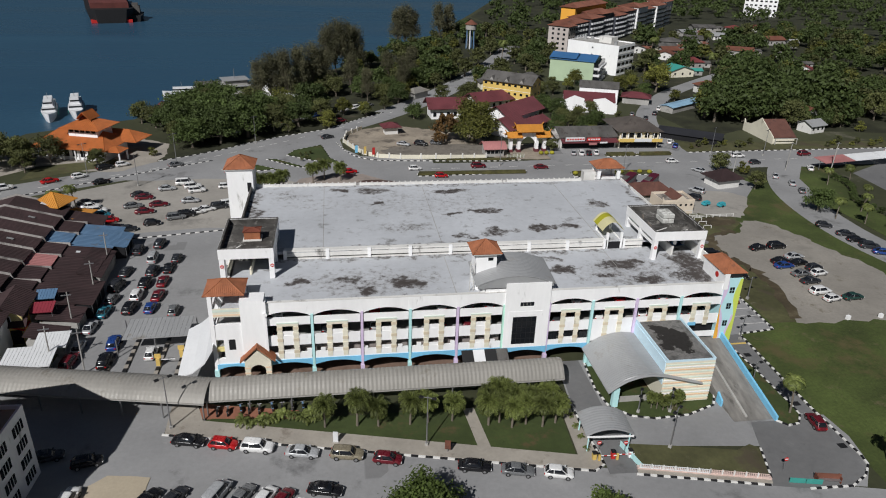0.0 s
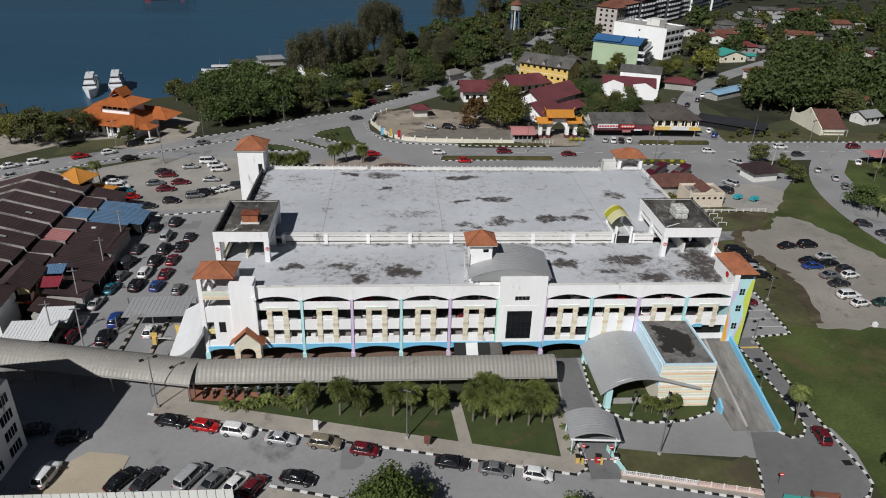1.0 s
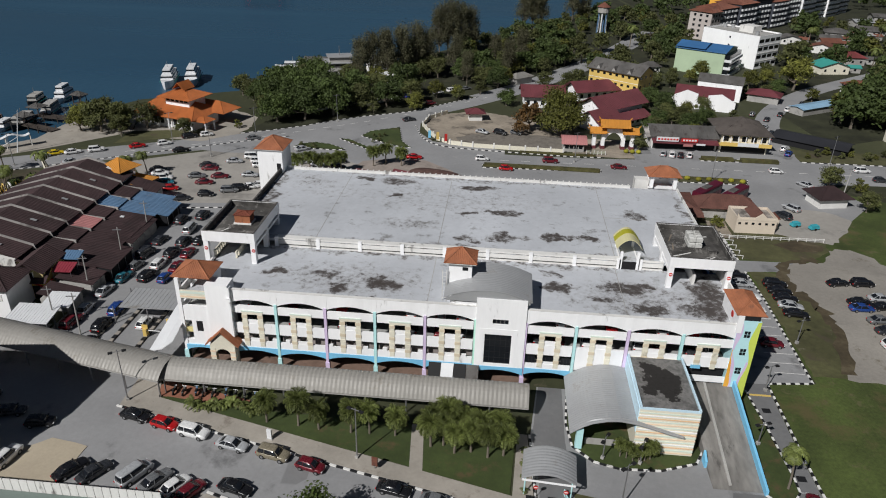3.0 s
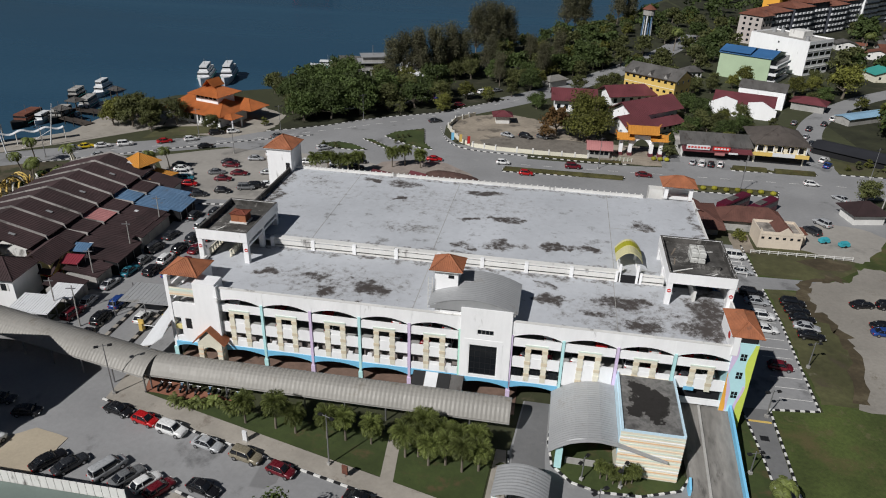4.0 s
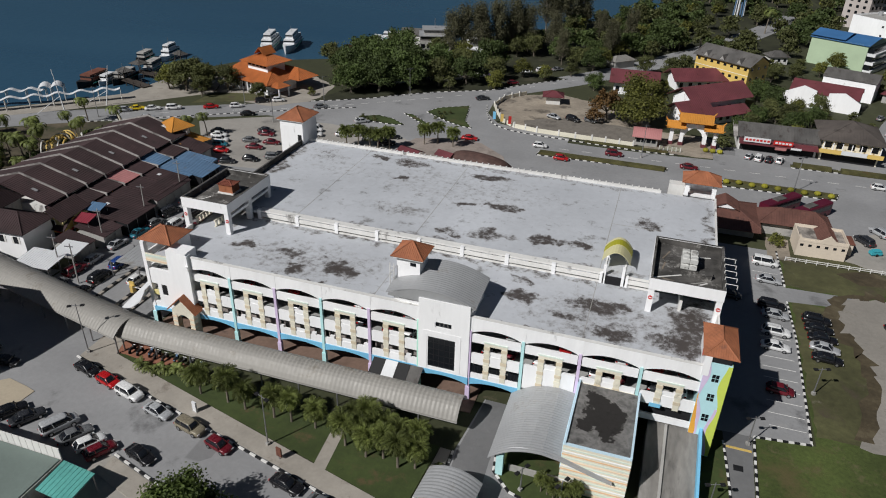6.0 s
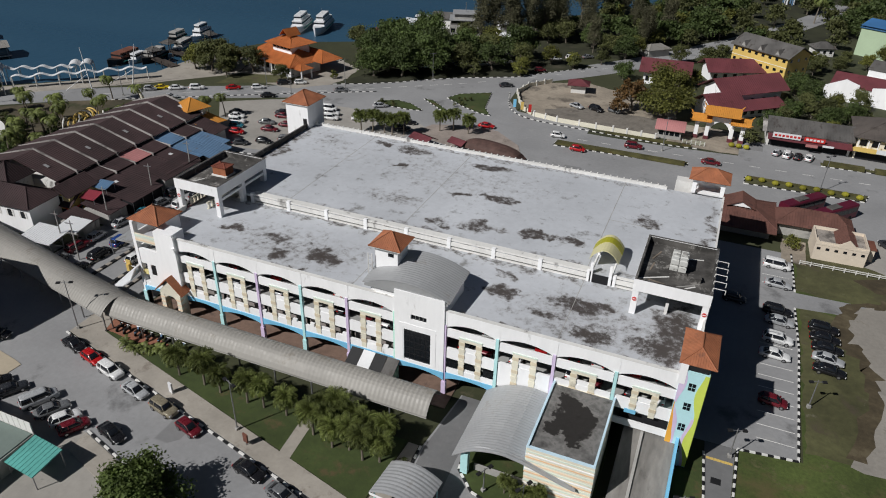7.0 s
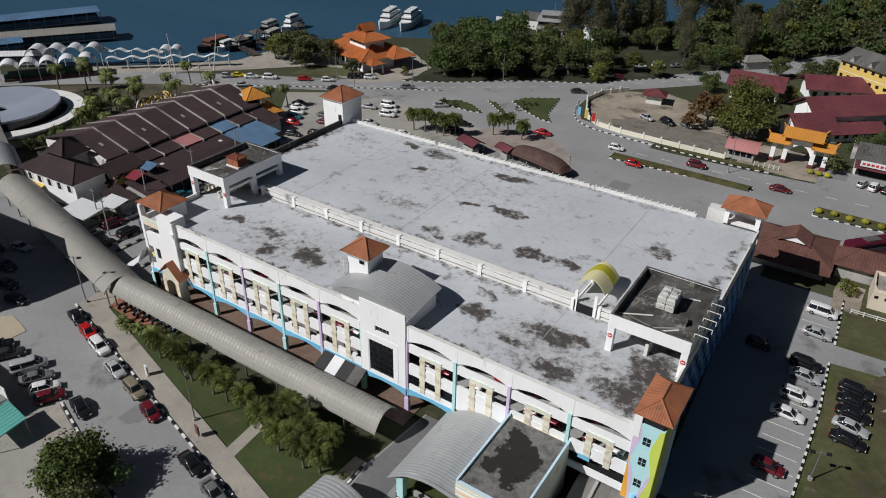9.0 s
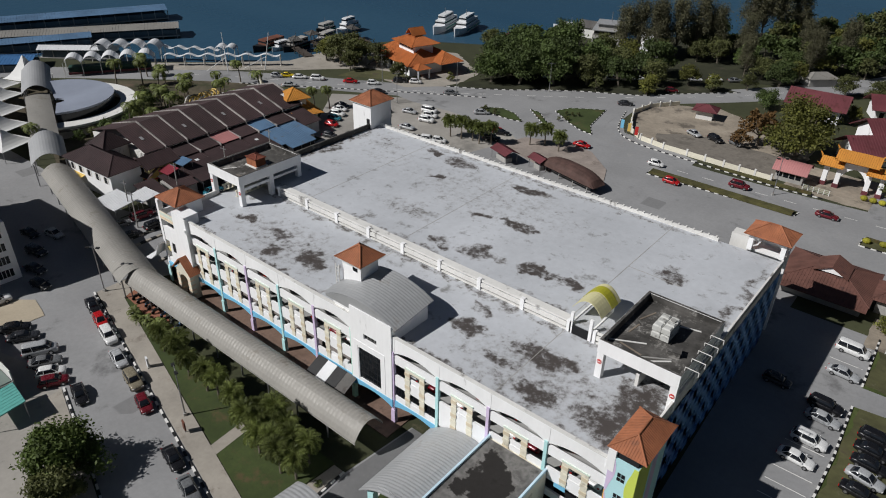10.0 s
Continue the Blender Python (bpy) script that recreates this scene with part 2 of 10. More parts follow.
LEAF_NEAR = mat("mid_green_leaves", (0.088, 0.125, 0.028), 0.7, var=0.35, big=0.3, fine=1.2, bump=0, island=0.25)
LEAF2 = mat("olive_leaves", (0.108, 0.118, 0.040), 0.7, var=0.32, big=0.25, fine=1.2, bump=0, island=0.22)
LEAF3 = mat("yellow_green_leaves", (0.145, 0.15, 0.032), 0.7, var=0.4, big=0.25, fine=1.2, bump=0, island=0.35)
LEAF_DRY = mat("grey_olive_needles", (0.115, 0.112, 0.062), 0.8, var=0.28, big=0.3, fine=1.2, bump=0, island=0.2)
LEAF_RUST = mat("rusty_leaves", (0.15, 0.085, 0.03), 0.7, var=0.4, big=0.25, fine=1.2, bump=0, island=0.35)
FROND = mat("palm_frond", (0.15, 0.178, 0.05), 0.6, var=0.35, big=0.4, fine=2, bump=0, island=0.3)
HEDGE = mat("clipped_hedge", (0.075, 0.07, 0.024), 0.9, var=0.4, big=0.5, fine=3, bump=0.6, dirt=(0.10, 0.065, 0.02), dirt_amount=0.18)
YELLOW_BUSH = mat("yellow_shrub", (0.26, 0.24, 0.02), 0.8, var=0.4, fine=4, bump=0, island=0.3)
YARD = mat("broken_yard_concrete", (0.31, 0.265, 0.21), 0.95, var=0.25, big=0.12, fine=1.2, bump=0.3, dirt=(0.10, 0.085, 0.07), dirt_amount=0.3, dirt_scale=0.14, mottle=((0.42, 0.38, 0.31), 0.35, 0.35))
for leaf in (LEAF, LEAF_NEAR, LEAF2, LEAF3, LEAF_DRY, LEAF_RUST, FROND):       # thin leaves let light through
    ln_, nd_ = leaf.node_tree.links, leaf.node_tree.nodes
    thin, both = nd_.new("ShaderNodeBsdfTranslucent"), nd_.new("ShaderNodeMixShader")
    both.inputs[0].default_value = 0.28
    ln_.new(nd_["Principled BSDF"].inputs["Base Color"].links[0].from_socket, thin.inputs["Color"])
    ln_.new(nd_["Principled BSDF"].outputs[0], both.inputs[1])
    ln_.new(thin.outputs[0], both.inputs[2])
    ln_.new(both.outputs[0], nd_["Material Output"].inputs["Surface"])
# litter ground kept near black: the shade below the crowns is in the colour
WOODS = mat("tree_shade_litter", (0.030, 0.032, 0.016), 0.95, var=0.4, big=0.1, fine=0.8, bump=0.4, dirt=(0.075, 0.066, 0.045), dirt_amount=0.12, dirt_scale=0.06)
RUBBER = mat("black_rubber", (0.012, 0.012, 0.012), 0.8, var=0.1, bump=0)
ALLOY = mat("wheel_alloy", (0.45, 0.45, 0.46), 0.35, 0.8, var=0.05, bump=0)
LAMP_GLASS = mat("clear_lamp_glass", (0.7, 0.7, 0.7), 0.15, var=0.03, bump=0, spec=0.6)
LAMP_RED = mat("red_lamp_glass", (0.45, 0.01, 0.01), 0.2, var=0.03, bump=0, spec=0.6)

water = bpy.data.materials.new("sea_water")
water.use_nodes = True
wn, wl = water.node_tree.nodes, water.node_tree.links
wb = wn["Principled BSDF"]
wb.inputs["IOR"].default_value = 1.33
wg, wx, wy, wbump = (wn.new(k) for k in ("ShaderNodeNewGeometry", "ShaderNodeTexNoise", "ShaderNodeTexNoise", "ShaderNodeBump"))
wx.inputs["Scale"].default_value, wx.inputs["Detail"].default_value = 0.35, 6
wy.inputs["Scale"].default_value = 0.012
wsum = wn.new("ShaderNodeMath")
wsum.operation = "MULTIPLY_ADD"
wl.new(wg.outputs["Position"], wx.inputs["Vector"])
wl.new(wg.outputs["Position"], wy.inputs["Vector"])
wl.new(wx.outputs["Fac"], wsum.inputs[0])
wl.new(wy.outputs["Fac"], wsum.inputs[1])
wl.new(wsum.outputs[0], wbump.inputs["Height"])
wbump.inputs["Strength"].default_value, wbump.inputs["Distance"].default_value = 0.5, 0.6
wl.new(wbump.outputs[0], wb.inputs["Normal"])
# wind streaks: long bands of rougher water, sky reflection imitated by paler colour
wmap, wstreak, wrough, wsheen = (wn.new(k) for k in ("ShaderNodeMapping", "ShaderNodeTexNoise", "ShaderNodeMapRange", "ShaderNodeMix"))
wmap.inputs["Rotation"].default_value[2] = radians(20)
wmap.inputs["Scale"].default_value = (0.003, 0.02, 1)
wstreak.inputs["Scale"].default_value, wstreak.inputs["Detail"].default_value = 1.0, 4
wl.new(wg.outputs["Position"], wmap.inputs["Vector"])
wl.new(wmap.outputs[0], wstreak.inputs["Vector"])
wrough.inputs["From Min"].default_value, wrough.inputs["From Max"].default_value = 0.35, 0.65
wrough.inputs["To Min"].default_value, wrough.inputs["To Max"].default_value = 0.16, 0.4
wl.new(wstreak.outputs["Fac"], wrough.inputs["Value"])
wl.new(wrough.outputs[0], wb.inputs["Roughness"])
wsheen.data_type = "RGBA"
wsheen.inputs[6].default_value, wsheen.inputs[7].default_value = (0.017, 0.064, 0.120, 1), (0.042, 0.098, 0.150, 1)
wl.new(wstreak.outputs["Fac"], wsheen.inputs[0])
wl.new(wsheen.outputs[2], wb.inputs["Base Color"])


# ---------------------------------------------------------------- mesh tools
class Shape:
    """Collects solids; becomes one mesh."""

    def __init__(self):
        self.v, self.f = [], []

    def add(self, verts, faces):
        k = len(self.v)
        self.v += [tuple(p) for p in verts]
        self.f += [tuple(i + k for i in f) for f in faces]
        return self

    def box(self, x0, x1, y0, y1, z0, z1):
        return self.add([(x, y, z) for z in (z0, z1) for y in (y0, y1) for x in (x0, x1)],
                        [(0, 2, 3, 1), (4, 5, 7, 6), (0, 1, 5, 4), (2, 6, 7, 3), (0, 4, 6, 2), (1, 3, 7, 5)])

    def obox(self, x, y, z0, z1, lx, ly, turn=0.0):
        c, s = math.cos(radians(turn)), math.sin(radians(turn))
        pts = [(x + c * a - s * b, y + s * a + c * b) for a, b in ((-lx / 2, -ly / 2), (lx / 2, -ly / 2), (lx / 2, ly / 2), (-lx / 2, ly / 2))]
        return self.prism(pts, z0, z1)

    def prism(self, poly, z0, z1):
        n = len(poly)
        return self.add([(x, y, z0) for x, y in poly] + [(x, y, z1) for x, y in poly],
                        [tuple(range(n))[::-1], tuple(range(n, 2 * n))] + [(i, (i + 1) % n, n + (i + 1) % n, n + i) for i in range(n)])

    def along_y(self, poly, y0, y1):
        """A polygon in x and z, drawn out along y."""
        n = len(poly)
        return self.add([(x, y0, z) for x, z in poly] + [(x, y1, z) for x, z in poly],
                        [tuple(range(n)), tuple(range(n, 2 * n))[::-1]] + [(i, n + i, n + (i + 1) % n, (i + 1) % n) for i in range(n)])

    def along_x(self, poly, x0, x1):
        """A polygon in y and z, drawn out along x."""
        n = len(poly)
        return self.add([(x0, y, z) for y, z in poly] + [(x1, y, z) for y, z in poly],
                        [tuple(range(n))[::-1], tuple(range(n, 2 * n))] + [(i, (i + 1) % n, n + (i + 1) % n, n + i) for i in range(n)])

    def tube(self, p, q, r0, r1=None, n=8):
        r1 = r0 if r1 is None else r1
        p, q = Vector(p), Vector(q)
        d = (q - p).normalized()
        a = d.orthogonal().normalized()
        b = d.cross(a)
        ring = [(math.cos(2 * math.pi * i / n), math.sin(2 * math.pi * i / n)) for i in range(n)]
        return self.add([p + (a * c + b * s) * r0 for c, s in ring] + [q + (a * c + b * s) * r1 for c, s in ring],
                        [tuple(range(n))[::-1], tuple(range(n, 2 * n))] + [(i, (i + 1) % n, n + (i + 1) % n, n + i) for i in range(n)])

    def loft(self, rings, closed=True):
        """Rings of equally many points, skinned one to the next and capped."""
        n = len(rings[0])
        faces = []
        for k in range(len(rings) - 1):
            for i in range(n if closed else n - 1):
                j = (i + 1) % n
                faces.append((k * n + i, k * n + j, (k + 1) * n + j, (k + 1) * n + i))
        if closed:
            faces += [tuple(range(n))[::-1], tuple(range((len(rings) - 1) * n, len(rings) * n))]
        return self.add([p for r in rings for p in r], faces)

    def ball(self, x, y, z, rx, ry, rz, n=8, m=5):
        rings = [[(x + rx * math.sin(a) * math.cos(2 * math.pi * i / n), y + ry * math.sin(a) * math.sin(2 * math.pi * i / n), z - rz * math.cos(a))
                  for i in range(n)] for a in [math.pi * (0.04 + 0.92 * k / m) for k in range(m + 1)]]
        return self.loft(rings)

    def slope(self, a, b, c, d, thick=0.12, rib=0.0, gap=0.4):
        """A roof slope: a, b along the eave, c, d along the ridge (c above b, d above a); ribs run up it."""
        a, b, c, d = (Vector(p) for p in (a, b, c, d))
        nrm = (b - a).cross(d - a)
        if nrm.length < 1e-6:
            nrm = (b - a).cross(c - a)
        nrm.normalize()
        if nrm.z < 0:
            nrm = -nrm
        o = nrm * thick
        along, wide = (b - a).normalized(), (b - a).length
        l0, l1 = (d - a).dot(along), (c - a).dot(along)
        up = (d - a) - along * l0
        hipped = abs(l0) > 0.05 or abs(l1 - wide) > 0.05
        cuts = {0.0: 0.0, wide: 0.0}
        if hipped:                                           # the ribs stay parallel up to the hip
            cuts.update({min(max(v, 0.0), wide): 0.0 for v in (l0, l1)})
        if rib:
            count = max(int(wide / gap), 1)
            for i in range(count + 1):
                m = wide * i / count
                for e, h in ((-0.7, 0.0), (0.0, 1.0), (0.7, 0.0)):
                    if 0 <= m + e * rib <= wide:
                        cuts[m + e * rib] = h * rib
        rings = []
        for m in sorted(cuts):
            p = a.lerp(b, m / wide)
            if hipped:
                r = m / l0 if m < l0 else ((wide - m) / (wide - l1) if m > l1 else 1.0)
                q = p + up * r
            else:
                q = d.lerp(c, m / wide)
            h = nrm * cuts[m]
            rings.append([p + h, q + h, q - o, p - o])
        return self.loft(rings)

    def hip(self, x0, x1, y0, y1, z0, z1, rib=0.04, gap=0.28, ridge=None):
        """A hipped roof, its ridge along the longer side."""
        lx, ly = x1 - x0, y1 - y0
        h = min(lx, ly) / 2 if ridge is None else (max(lx, ly) - ridge) / 2
        if lx >= ly:
            r0, r1 = (x0 + h, (y0 + y1) / 2, z1), (x1 - h, (y0 + y1) / 2, z1)
            sl = [((x0, y0), (x1, y0), r1, r0), ((x1, y1), (x0, y1), r0, r1), ((x1, y0), (x1, y1), r1, r1), ((x0, y1), (x0, y0), r0, r0)]
        else:
            r0, r1 = ((x0 + x1) / 2, y0 + h, z1), ((x0 + x1) / 2, y1 - h, z1)
            sl = [((x1, y0), (x1, y1), r1, r0), ((x0, y1), (x0, y0), r0, r1), ((x0, y0), (x1, y0), r0, r0), ((x1, y1), (x0, y1), r1, r1)]
        for a, b, c, d in sl:
            self.slope((*a, z0), (*b, z0), c, d, rib=rib, gap=gap)
        for p, q in (((x0, y0, z0), r0), ((x1, y1, z0), r1), ((x1, y0, z0), r1 if lx >= ly else r0), ((x0, y1, z0), r0 if lx >= ly else r1), (r0, r1)):
            if (Vector(p) - Vector(q)).length > 0.1:
                self.tube(p, q, 0.1, n=6)
        return self

    def gable(self, x0, x1, y0, y1, z0, z1, axis="y", rib=0.0, gap=0.5):
        """A two-sided roof with its ridge along axis."""
        if axis == "y":
            m = (x0 + x1) / 2
            self.slope((x0, y1, z0), (x0, y0, z0), (m, y0, z1), (m, y1, z1), rib=rib, gap=gap)
            self.slope((x1, y0, z0), (x1, y1, z0), (m, y1, z1), (m, y0, z1), rib=rib, gap=gap)
        else:
            m = (y0 + y1) / 2
            self.slope((x0, y0, z0), (x1, y0, z0), (x1, m, z1), (x0, m, z1), rib=rib, gap=gap)
            self.slope((x1, y1, z0), (x0, y1, z0), (x0, m, z1), (x1, m, z1), rib=rib, gap=gap)
        return self


def thing(name, x, y, z, turn=0.0, label="", category="", group=""):
    ob = new(name)
    ob.empty_display_size = 0.3
    ob.matrix_basis = pose(x, y, z, 0, 0, turn)
    return tagged(ob, label, category, group)


def top_pose(ob):
    while ob.parent:
        ob = ob.parent
    return ob.matrix_basis


def part(name, shape, material, parent=None, label="", world_space=False, smooth=False):
    """Links a shape as one mesh object, as a part of parent where one is given."""
    me = bpy.data.meshes.new(name)
    verts = shape.v
    if world_space and parent:
        inv = top_pose(parent).inverted()
        verts = [inv @ Vector(p) for p in verts]
    me.from_pydata(verts, [], shape.f)
    if len(shape.f) < 6000:
        b = bmesh.new()
        b.from_mesh(me)
        bmesh.ops.recalc_face_normals(b, faces=b.faces)
        b.to_mesh(me)
        b.free()
    if smooth:
        me.polygons.foreach_set("use_smooth", [True] * len(me.polygons))
    me.materials.append(material)
    ob = new(name, me)
    ob.parent = parent
    if label:
        ob["label"] = label
    return ob


def structure(name, shape, material, label, category):
    return tagged(part(name, shape, material), label, category, kind="structure")


def twin(ob, name, parent, m):
    """Another object on the same mesh, a part of parent."""
    o = new(name, ob.data)
    o.parent = parent
    o.matrix_basis = m
    return o

# ---------------------------------------------------------------- ground, roads, water
SHORE = [(-900, -700), (-330, 20), (-205, 118), (-150, 152), (-124, 176), (-107, 194), (-107, 206), (-106, 225), (-99, 240), (-85, 249), (-70, 258), (-64, 274),
         (-58, 288), (-40, 300), (-22, 322), (0, 352), (30, 398), (66, 470), (112, 590), (190, 800), (330, 1200), (700, 2600)]
land = Shape().prism(SHORE + [(3200, 2600), (3200, -1200), (-900, -1200)], -4.0, 0.0)
structure("ground", land, LAND, "patchy town ground of dry grass and bare earth reaching to the shore", "ground")
structure("water", Shape().add([(-4000, -1500, -1.1), (3300, -1500, -1.1), (3300, 4200, -1.1), (-4000, 4200, -1.1)], [(0, 1, 2, 3)]), water,
          "calm dark blue sea water of the harbour", "water")


def ragged(poly, amp, step=1.6):
    """The outline broken into short uneven stretches, as where gravel meets grass."""
    g = random.Random(len(poly) * 7 + int(abs(poly[0][0])))
    out = []
    for (x0, y0), (x1, y1) in zip(poly, poly[1:] + poly[:1]):
        n = max(int(math.hypot(x1 - x0, y1 - y0) / step), 1)
        for i in range(n):
            t = i / n
            out.append((x0 + (x1 - x0) * t + g.uniform(-amp, amp), y0 + (y1 - y0) * t + g.uniform(-amp, amp)))
    return out


def patch(name, poly, material, label, category, z=0.02, z0=-0.05, rough_edge=0.0):
    if rough_edge:
        poly = ragged(list(poly), rough_edge)
    return structure(name, Shape().prism(poly, z0, z), material, label, category)


def ribbon(points, width):
    """The outline of a band of that width along a line."""
    left, right = [], []
    for i, p in enumerate(points):
        a, b = Vector(points[max(i - 1, 0)]), Vector(points[min(i + 1, len(points) - 1)])
        d = (b - a).normalized()
        n = Vector((-d.y, d.x)) * width / 2
        left.append((p[0] + n.x, p[1] + n.y))
        right.append((p[0] - n.x, p[1] - n.y))
    return right + left[::-1]


def curve(points, steps=6):
    """A smooth line through points."""
    out = []
    for i in range(len(points) - 1):
        p0, p1, p2, p3 = (Vector(points[min(max(j, 0), len(points) - 1)]) for j in (i - 1, i, i + 1, i + 2))
        for s in range(steps):
            t = s / steps
            q = 0.5 * ((2 * p1) + (p2 - p0) * t + (2 * p0 - 5 * p1 + 4 * p2 - p3) * t * t + (3 * p1 - p0 - 3 * p2 + p3) * t ** 3)
            out.append(tuple(q))
    return out + [tuple(points[-1])]


# roads
patch("road_front", [(-70, 66), (-29, 64), (-9, 69.5), (12, 64.2), (40, 57), (75, 48), (110, 40), (110, 52), (70, 62), (39.8, 68.8), (-24.4, 83.2), (-24.4, 91), (-46, 95), (-46, 102), (-75, 96)],
      ASPHALT, "pale worn asphalt street in front of the parking building", "road", 0.02)
patch("road_west", [(-45.5, 96), (-23, 90), (-19, 96), (-19, 158), (-36, 160), (-48, 156), (-45.5, 140)], ASPHALT,
      "pale asphalt street between shophouses and the parking building", "road", 0.025)
patch("parking_lot_north", [(-52, 154), (-30, 157), (-19, 156), (-15, 170), (-12, 182), (-9.8, 190.7), (-14.7, 195), (-26, 195.5), (-38, 195), (-51, 193.5), (-62, 187), (-72, 180)],
      LOT, "dusty paved parking lot beside the main road", "parking lot", 0.03)
coast = curve([(-260, 40), (-170, 118), (-120, 161), (-88, 181), (-62, 195.5), (-48, 203.5), (-36, 212.5), (-24, 221.5), (-12, 231), (8, 250), (27, 272), (50, 306), (80, 360), (110, 430)])
patch("road_coast", ribbon(coast, 11.5), ASPHALT, "grey asphalt coast road", "road", 0.04)
main = curve([(-22, 214), (-12, 203), (4, 196), (28, 193.5), (60, 194.5), (110, 200.5), (150, 203), (200, 203), (330, 199)])
patch("road_main", ribbon(main, 18), ASPHALT, "wide grey asphalt main road past the temple", "road", 0.035)
patch("road_junction", [(-64, 193), (-50, 191), (-36, 192), (-14, 190), (2, 178), (30, 182), (30, 206), (8, 211), (3, 219), (2, 230), (6, 244), (0, 248), (-14, 234), (-40, 218)], ASPHALT, "broad grey asphalt junction of coast road and main road", "road", 0.032)
patch("brick_plaza", [(-12, 182), (-9.6, 190), (-1.4, 193.6), (8, 193.2), (16, 186), (18.5, 180), (6, 176.5)], mat("pinkish_paving", (0.30, 0.255, 0.225), 0.9, var=0.2, big=0.2, fine=1.5, dirt=(0.16, 0.13, 0.11), dirt_amount=0.2), "pinkish paved plaza corner with palms and a shelter", "pavement", 0.15, 0)
patch("road_temple_side", ribbon(curve([(8, 199), (-1, 208), (-3, 222), (1, 238), (10, 252)]), 8), ASPHALT, "asphalt slip road curving round the temple yard", "road", 0.045)
patch("road_side", ribbon(curve([(112, 204), (114, 222), (119, 248), (130, 271), (150, 297), (177, 322), (205, 345), (245, 372)]), 8), ASPHALT, "side street leading uphill between houses", "road", 0.045)
patch("road_east", ribbon(curve([(150, 200), (140, 190), (130, 172), (126, 150), (128, 128), (140, 90), (150, 20)]), 11), ASPHALT, "asphalt road along the field with parked cars", "road", 0.03)
patch("forecourt_bus", [(66, 166), (112, 166), (122, 178), (116, 194), (62, 187), (50, 182)], ASPHALT, "asphalt bus yard behind the parking building", "road", 0.03)
patch("road_rear", [(-16, 146), (66, 146), (66, 168), (60, 187), (24, 188), (8, 197), (-10, 200), (-18, 172)], ASPHALT, "dark patched asphalt strip behind the parking building", "road", 0.015)
patch("car_park_far", [(158, 150), (200, 140), (240, 190), (178, 196), (160, 186)], ASPHALT2, "dark asphalt car park under white canopies", "parking lot", 0.02)
# east side
patch("parking_strip", [(66, 100), (72, 100.2), (79.6, 101), (80.2, 126), (79.8, 138), (92, 139.5), (92, 143.5), (80, 143), (79.6, 157), (64, 157)], ASPHALT,
      "asphalt strip of parking bays beside the parking building", "parking lot", 0.02)
patch("lane_east", [(69.4, 77), (71.9, 78), (71.9, 84), (72.2, 100.2), (68.4, 100), (69.0, 90)], ASPHALT2, "narrow asphalt lane along the field", "road", 0.02)
patch("field", [(72.3, 58), (80, 55), (140, 48), (126, 110), (124, 136), (122, 152), (116, 176), (105, 166), (92, 156), (80, 156), (80.3, 101.2), (72.4, 100.2)], GRASS, "flat green grass field with dry patches", "grass", 0.01)
patch("field_corner", [(100, 157), (112, 171), (118, 186), (130, 180), (124, 160), (122, 138)], GRASS, "grass corner between the field and the road", "grass", 0.008)
patch("gravel_lot", curve([(86, 103), (100, 102.5), (116, 104), (119, 118), (114, 136), (108, 150), (102, 151), (98, 144.8), (92, 143.4), (87.8, 140), (87.4, 131.4), (90.3, 125), (90, 117), (86, 103)], 5)[:-1], GRAVEL,
      "bare pale gravel lot with parked cars", "parking lot", 0.028, rough_edge=0.7)
patch("scrub_strip", [(80.5, 103), (87, 103), (91, 117), (91.5, 126), (89, 137), (80.6, 138.6)], SCRUB, "strip of dry brown scrub grass", "grass", 0.016, rough_edge=0.4)
patch("scrub_yard", [(80, 143.7), (91, 143.8), (97, 145.6), (101, 149), (102, 154), (99, 157), (92, 158), (80.3, 158)], SCRUB, "scruffy grass beside a low fence", "grass", 0.017, rough_edge=0.5)
patch("dirt_yard", curve([(93, 157), (103, 154), (108, 160), (113, 168), (104, 173), (94, 168), (93, 157)], 5)[:-1], LOT, "bare dirt yard behind the cream house", "ground", 0.034, rough_edge=0.8)
DEAD = mat("dead_brown_grass", (0.072, 0.056, 0.032), 0.95, var=0.4, big=0.2, fine=1.5, bump=0.5, dirt=(0.12, 0.10, 0.06), dirt_amount=0.25, dirt_scale=0.2)
patch("scrub_belt", ribbon(curve([(97, 145.6), (92, 144.2), (87.6, 139.5), (87.2, 131.4), (90.0, 125), (89.8, 117), (86.4, 104)]), 2.0), DEAD, "belt of dead brown grass edging the gravel lot", "grass", 0.033, rough_edge=0.85)
patch("scrub_patch", [(93, 149), (100, 150), (101, 153), (95, 154.5), (90, 152)], DEAD, "patch of dead brown grass by the fence", "grass", 0.036, rough_edge=0.5)
# forecourt and ramp apron
patch("forecourt", [(36, 68.5), (40.3, 68.6), (42.6, 73.4), (60.4, 71.4), (58.2, 64.4), (69.2, 62.4), (72.6, 66.5), (73.6, 72), (73, 77), (68, 78), (58.5, 83), (58, 84), (50, 79.7), (44, 80.2), (41.2, 83), (40.9, 95), (36.2, 95), (35, 84)],
      ASPHALT, "grey asphalt forecourt at the ramp of the parking building", "road", 0.03)
patch("gate_drive", [(35.6, 68.6), (39.6, 68.4), (40.2, 74), (39.8, 83.7), (40, 95), (36.4, 95), (35.3, 84), (36, 74)], ASPHALT2, "dark asphalt gate drive beside the lawn", "road", 0.036)
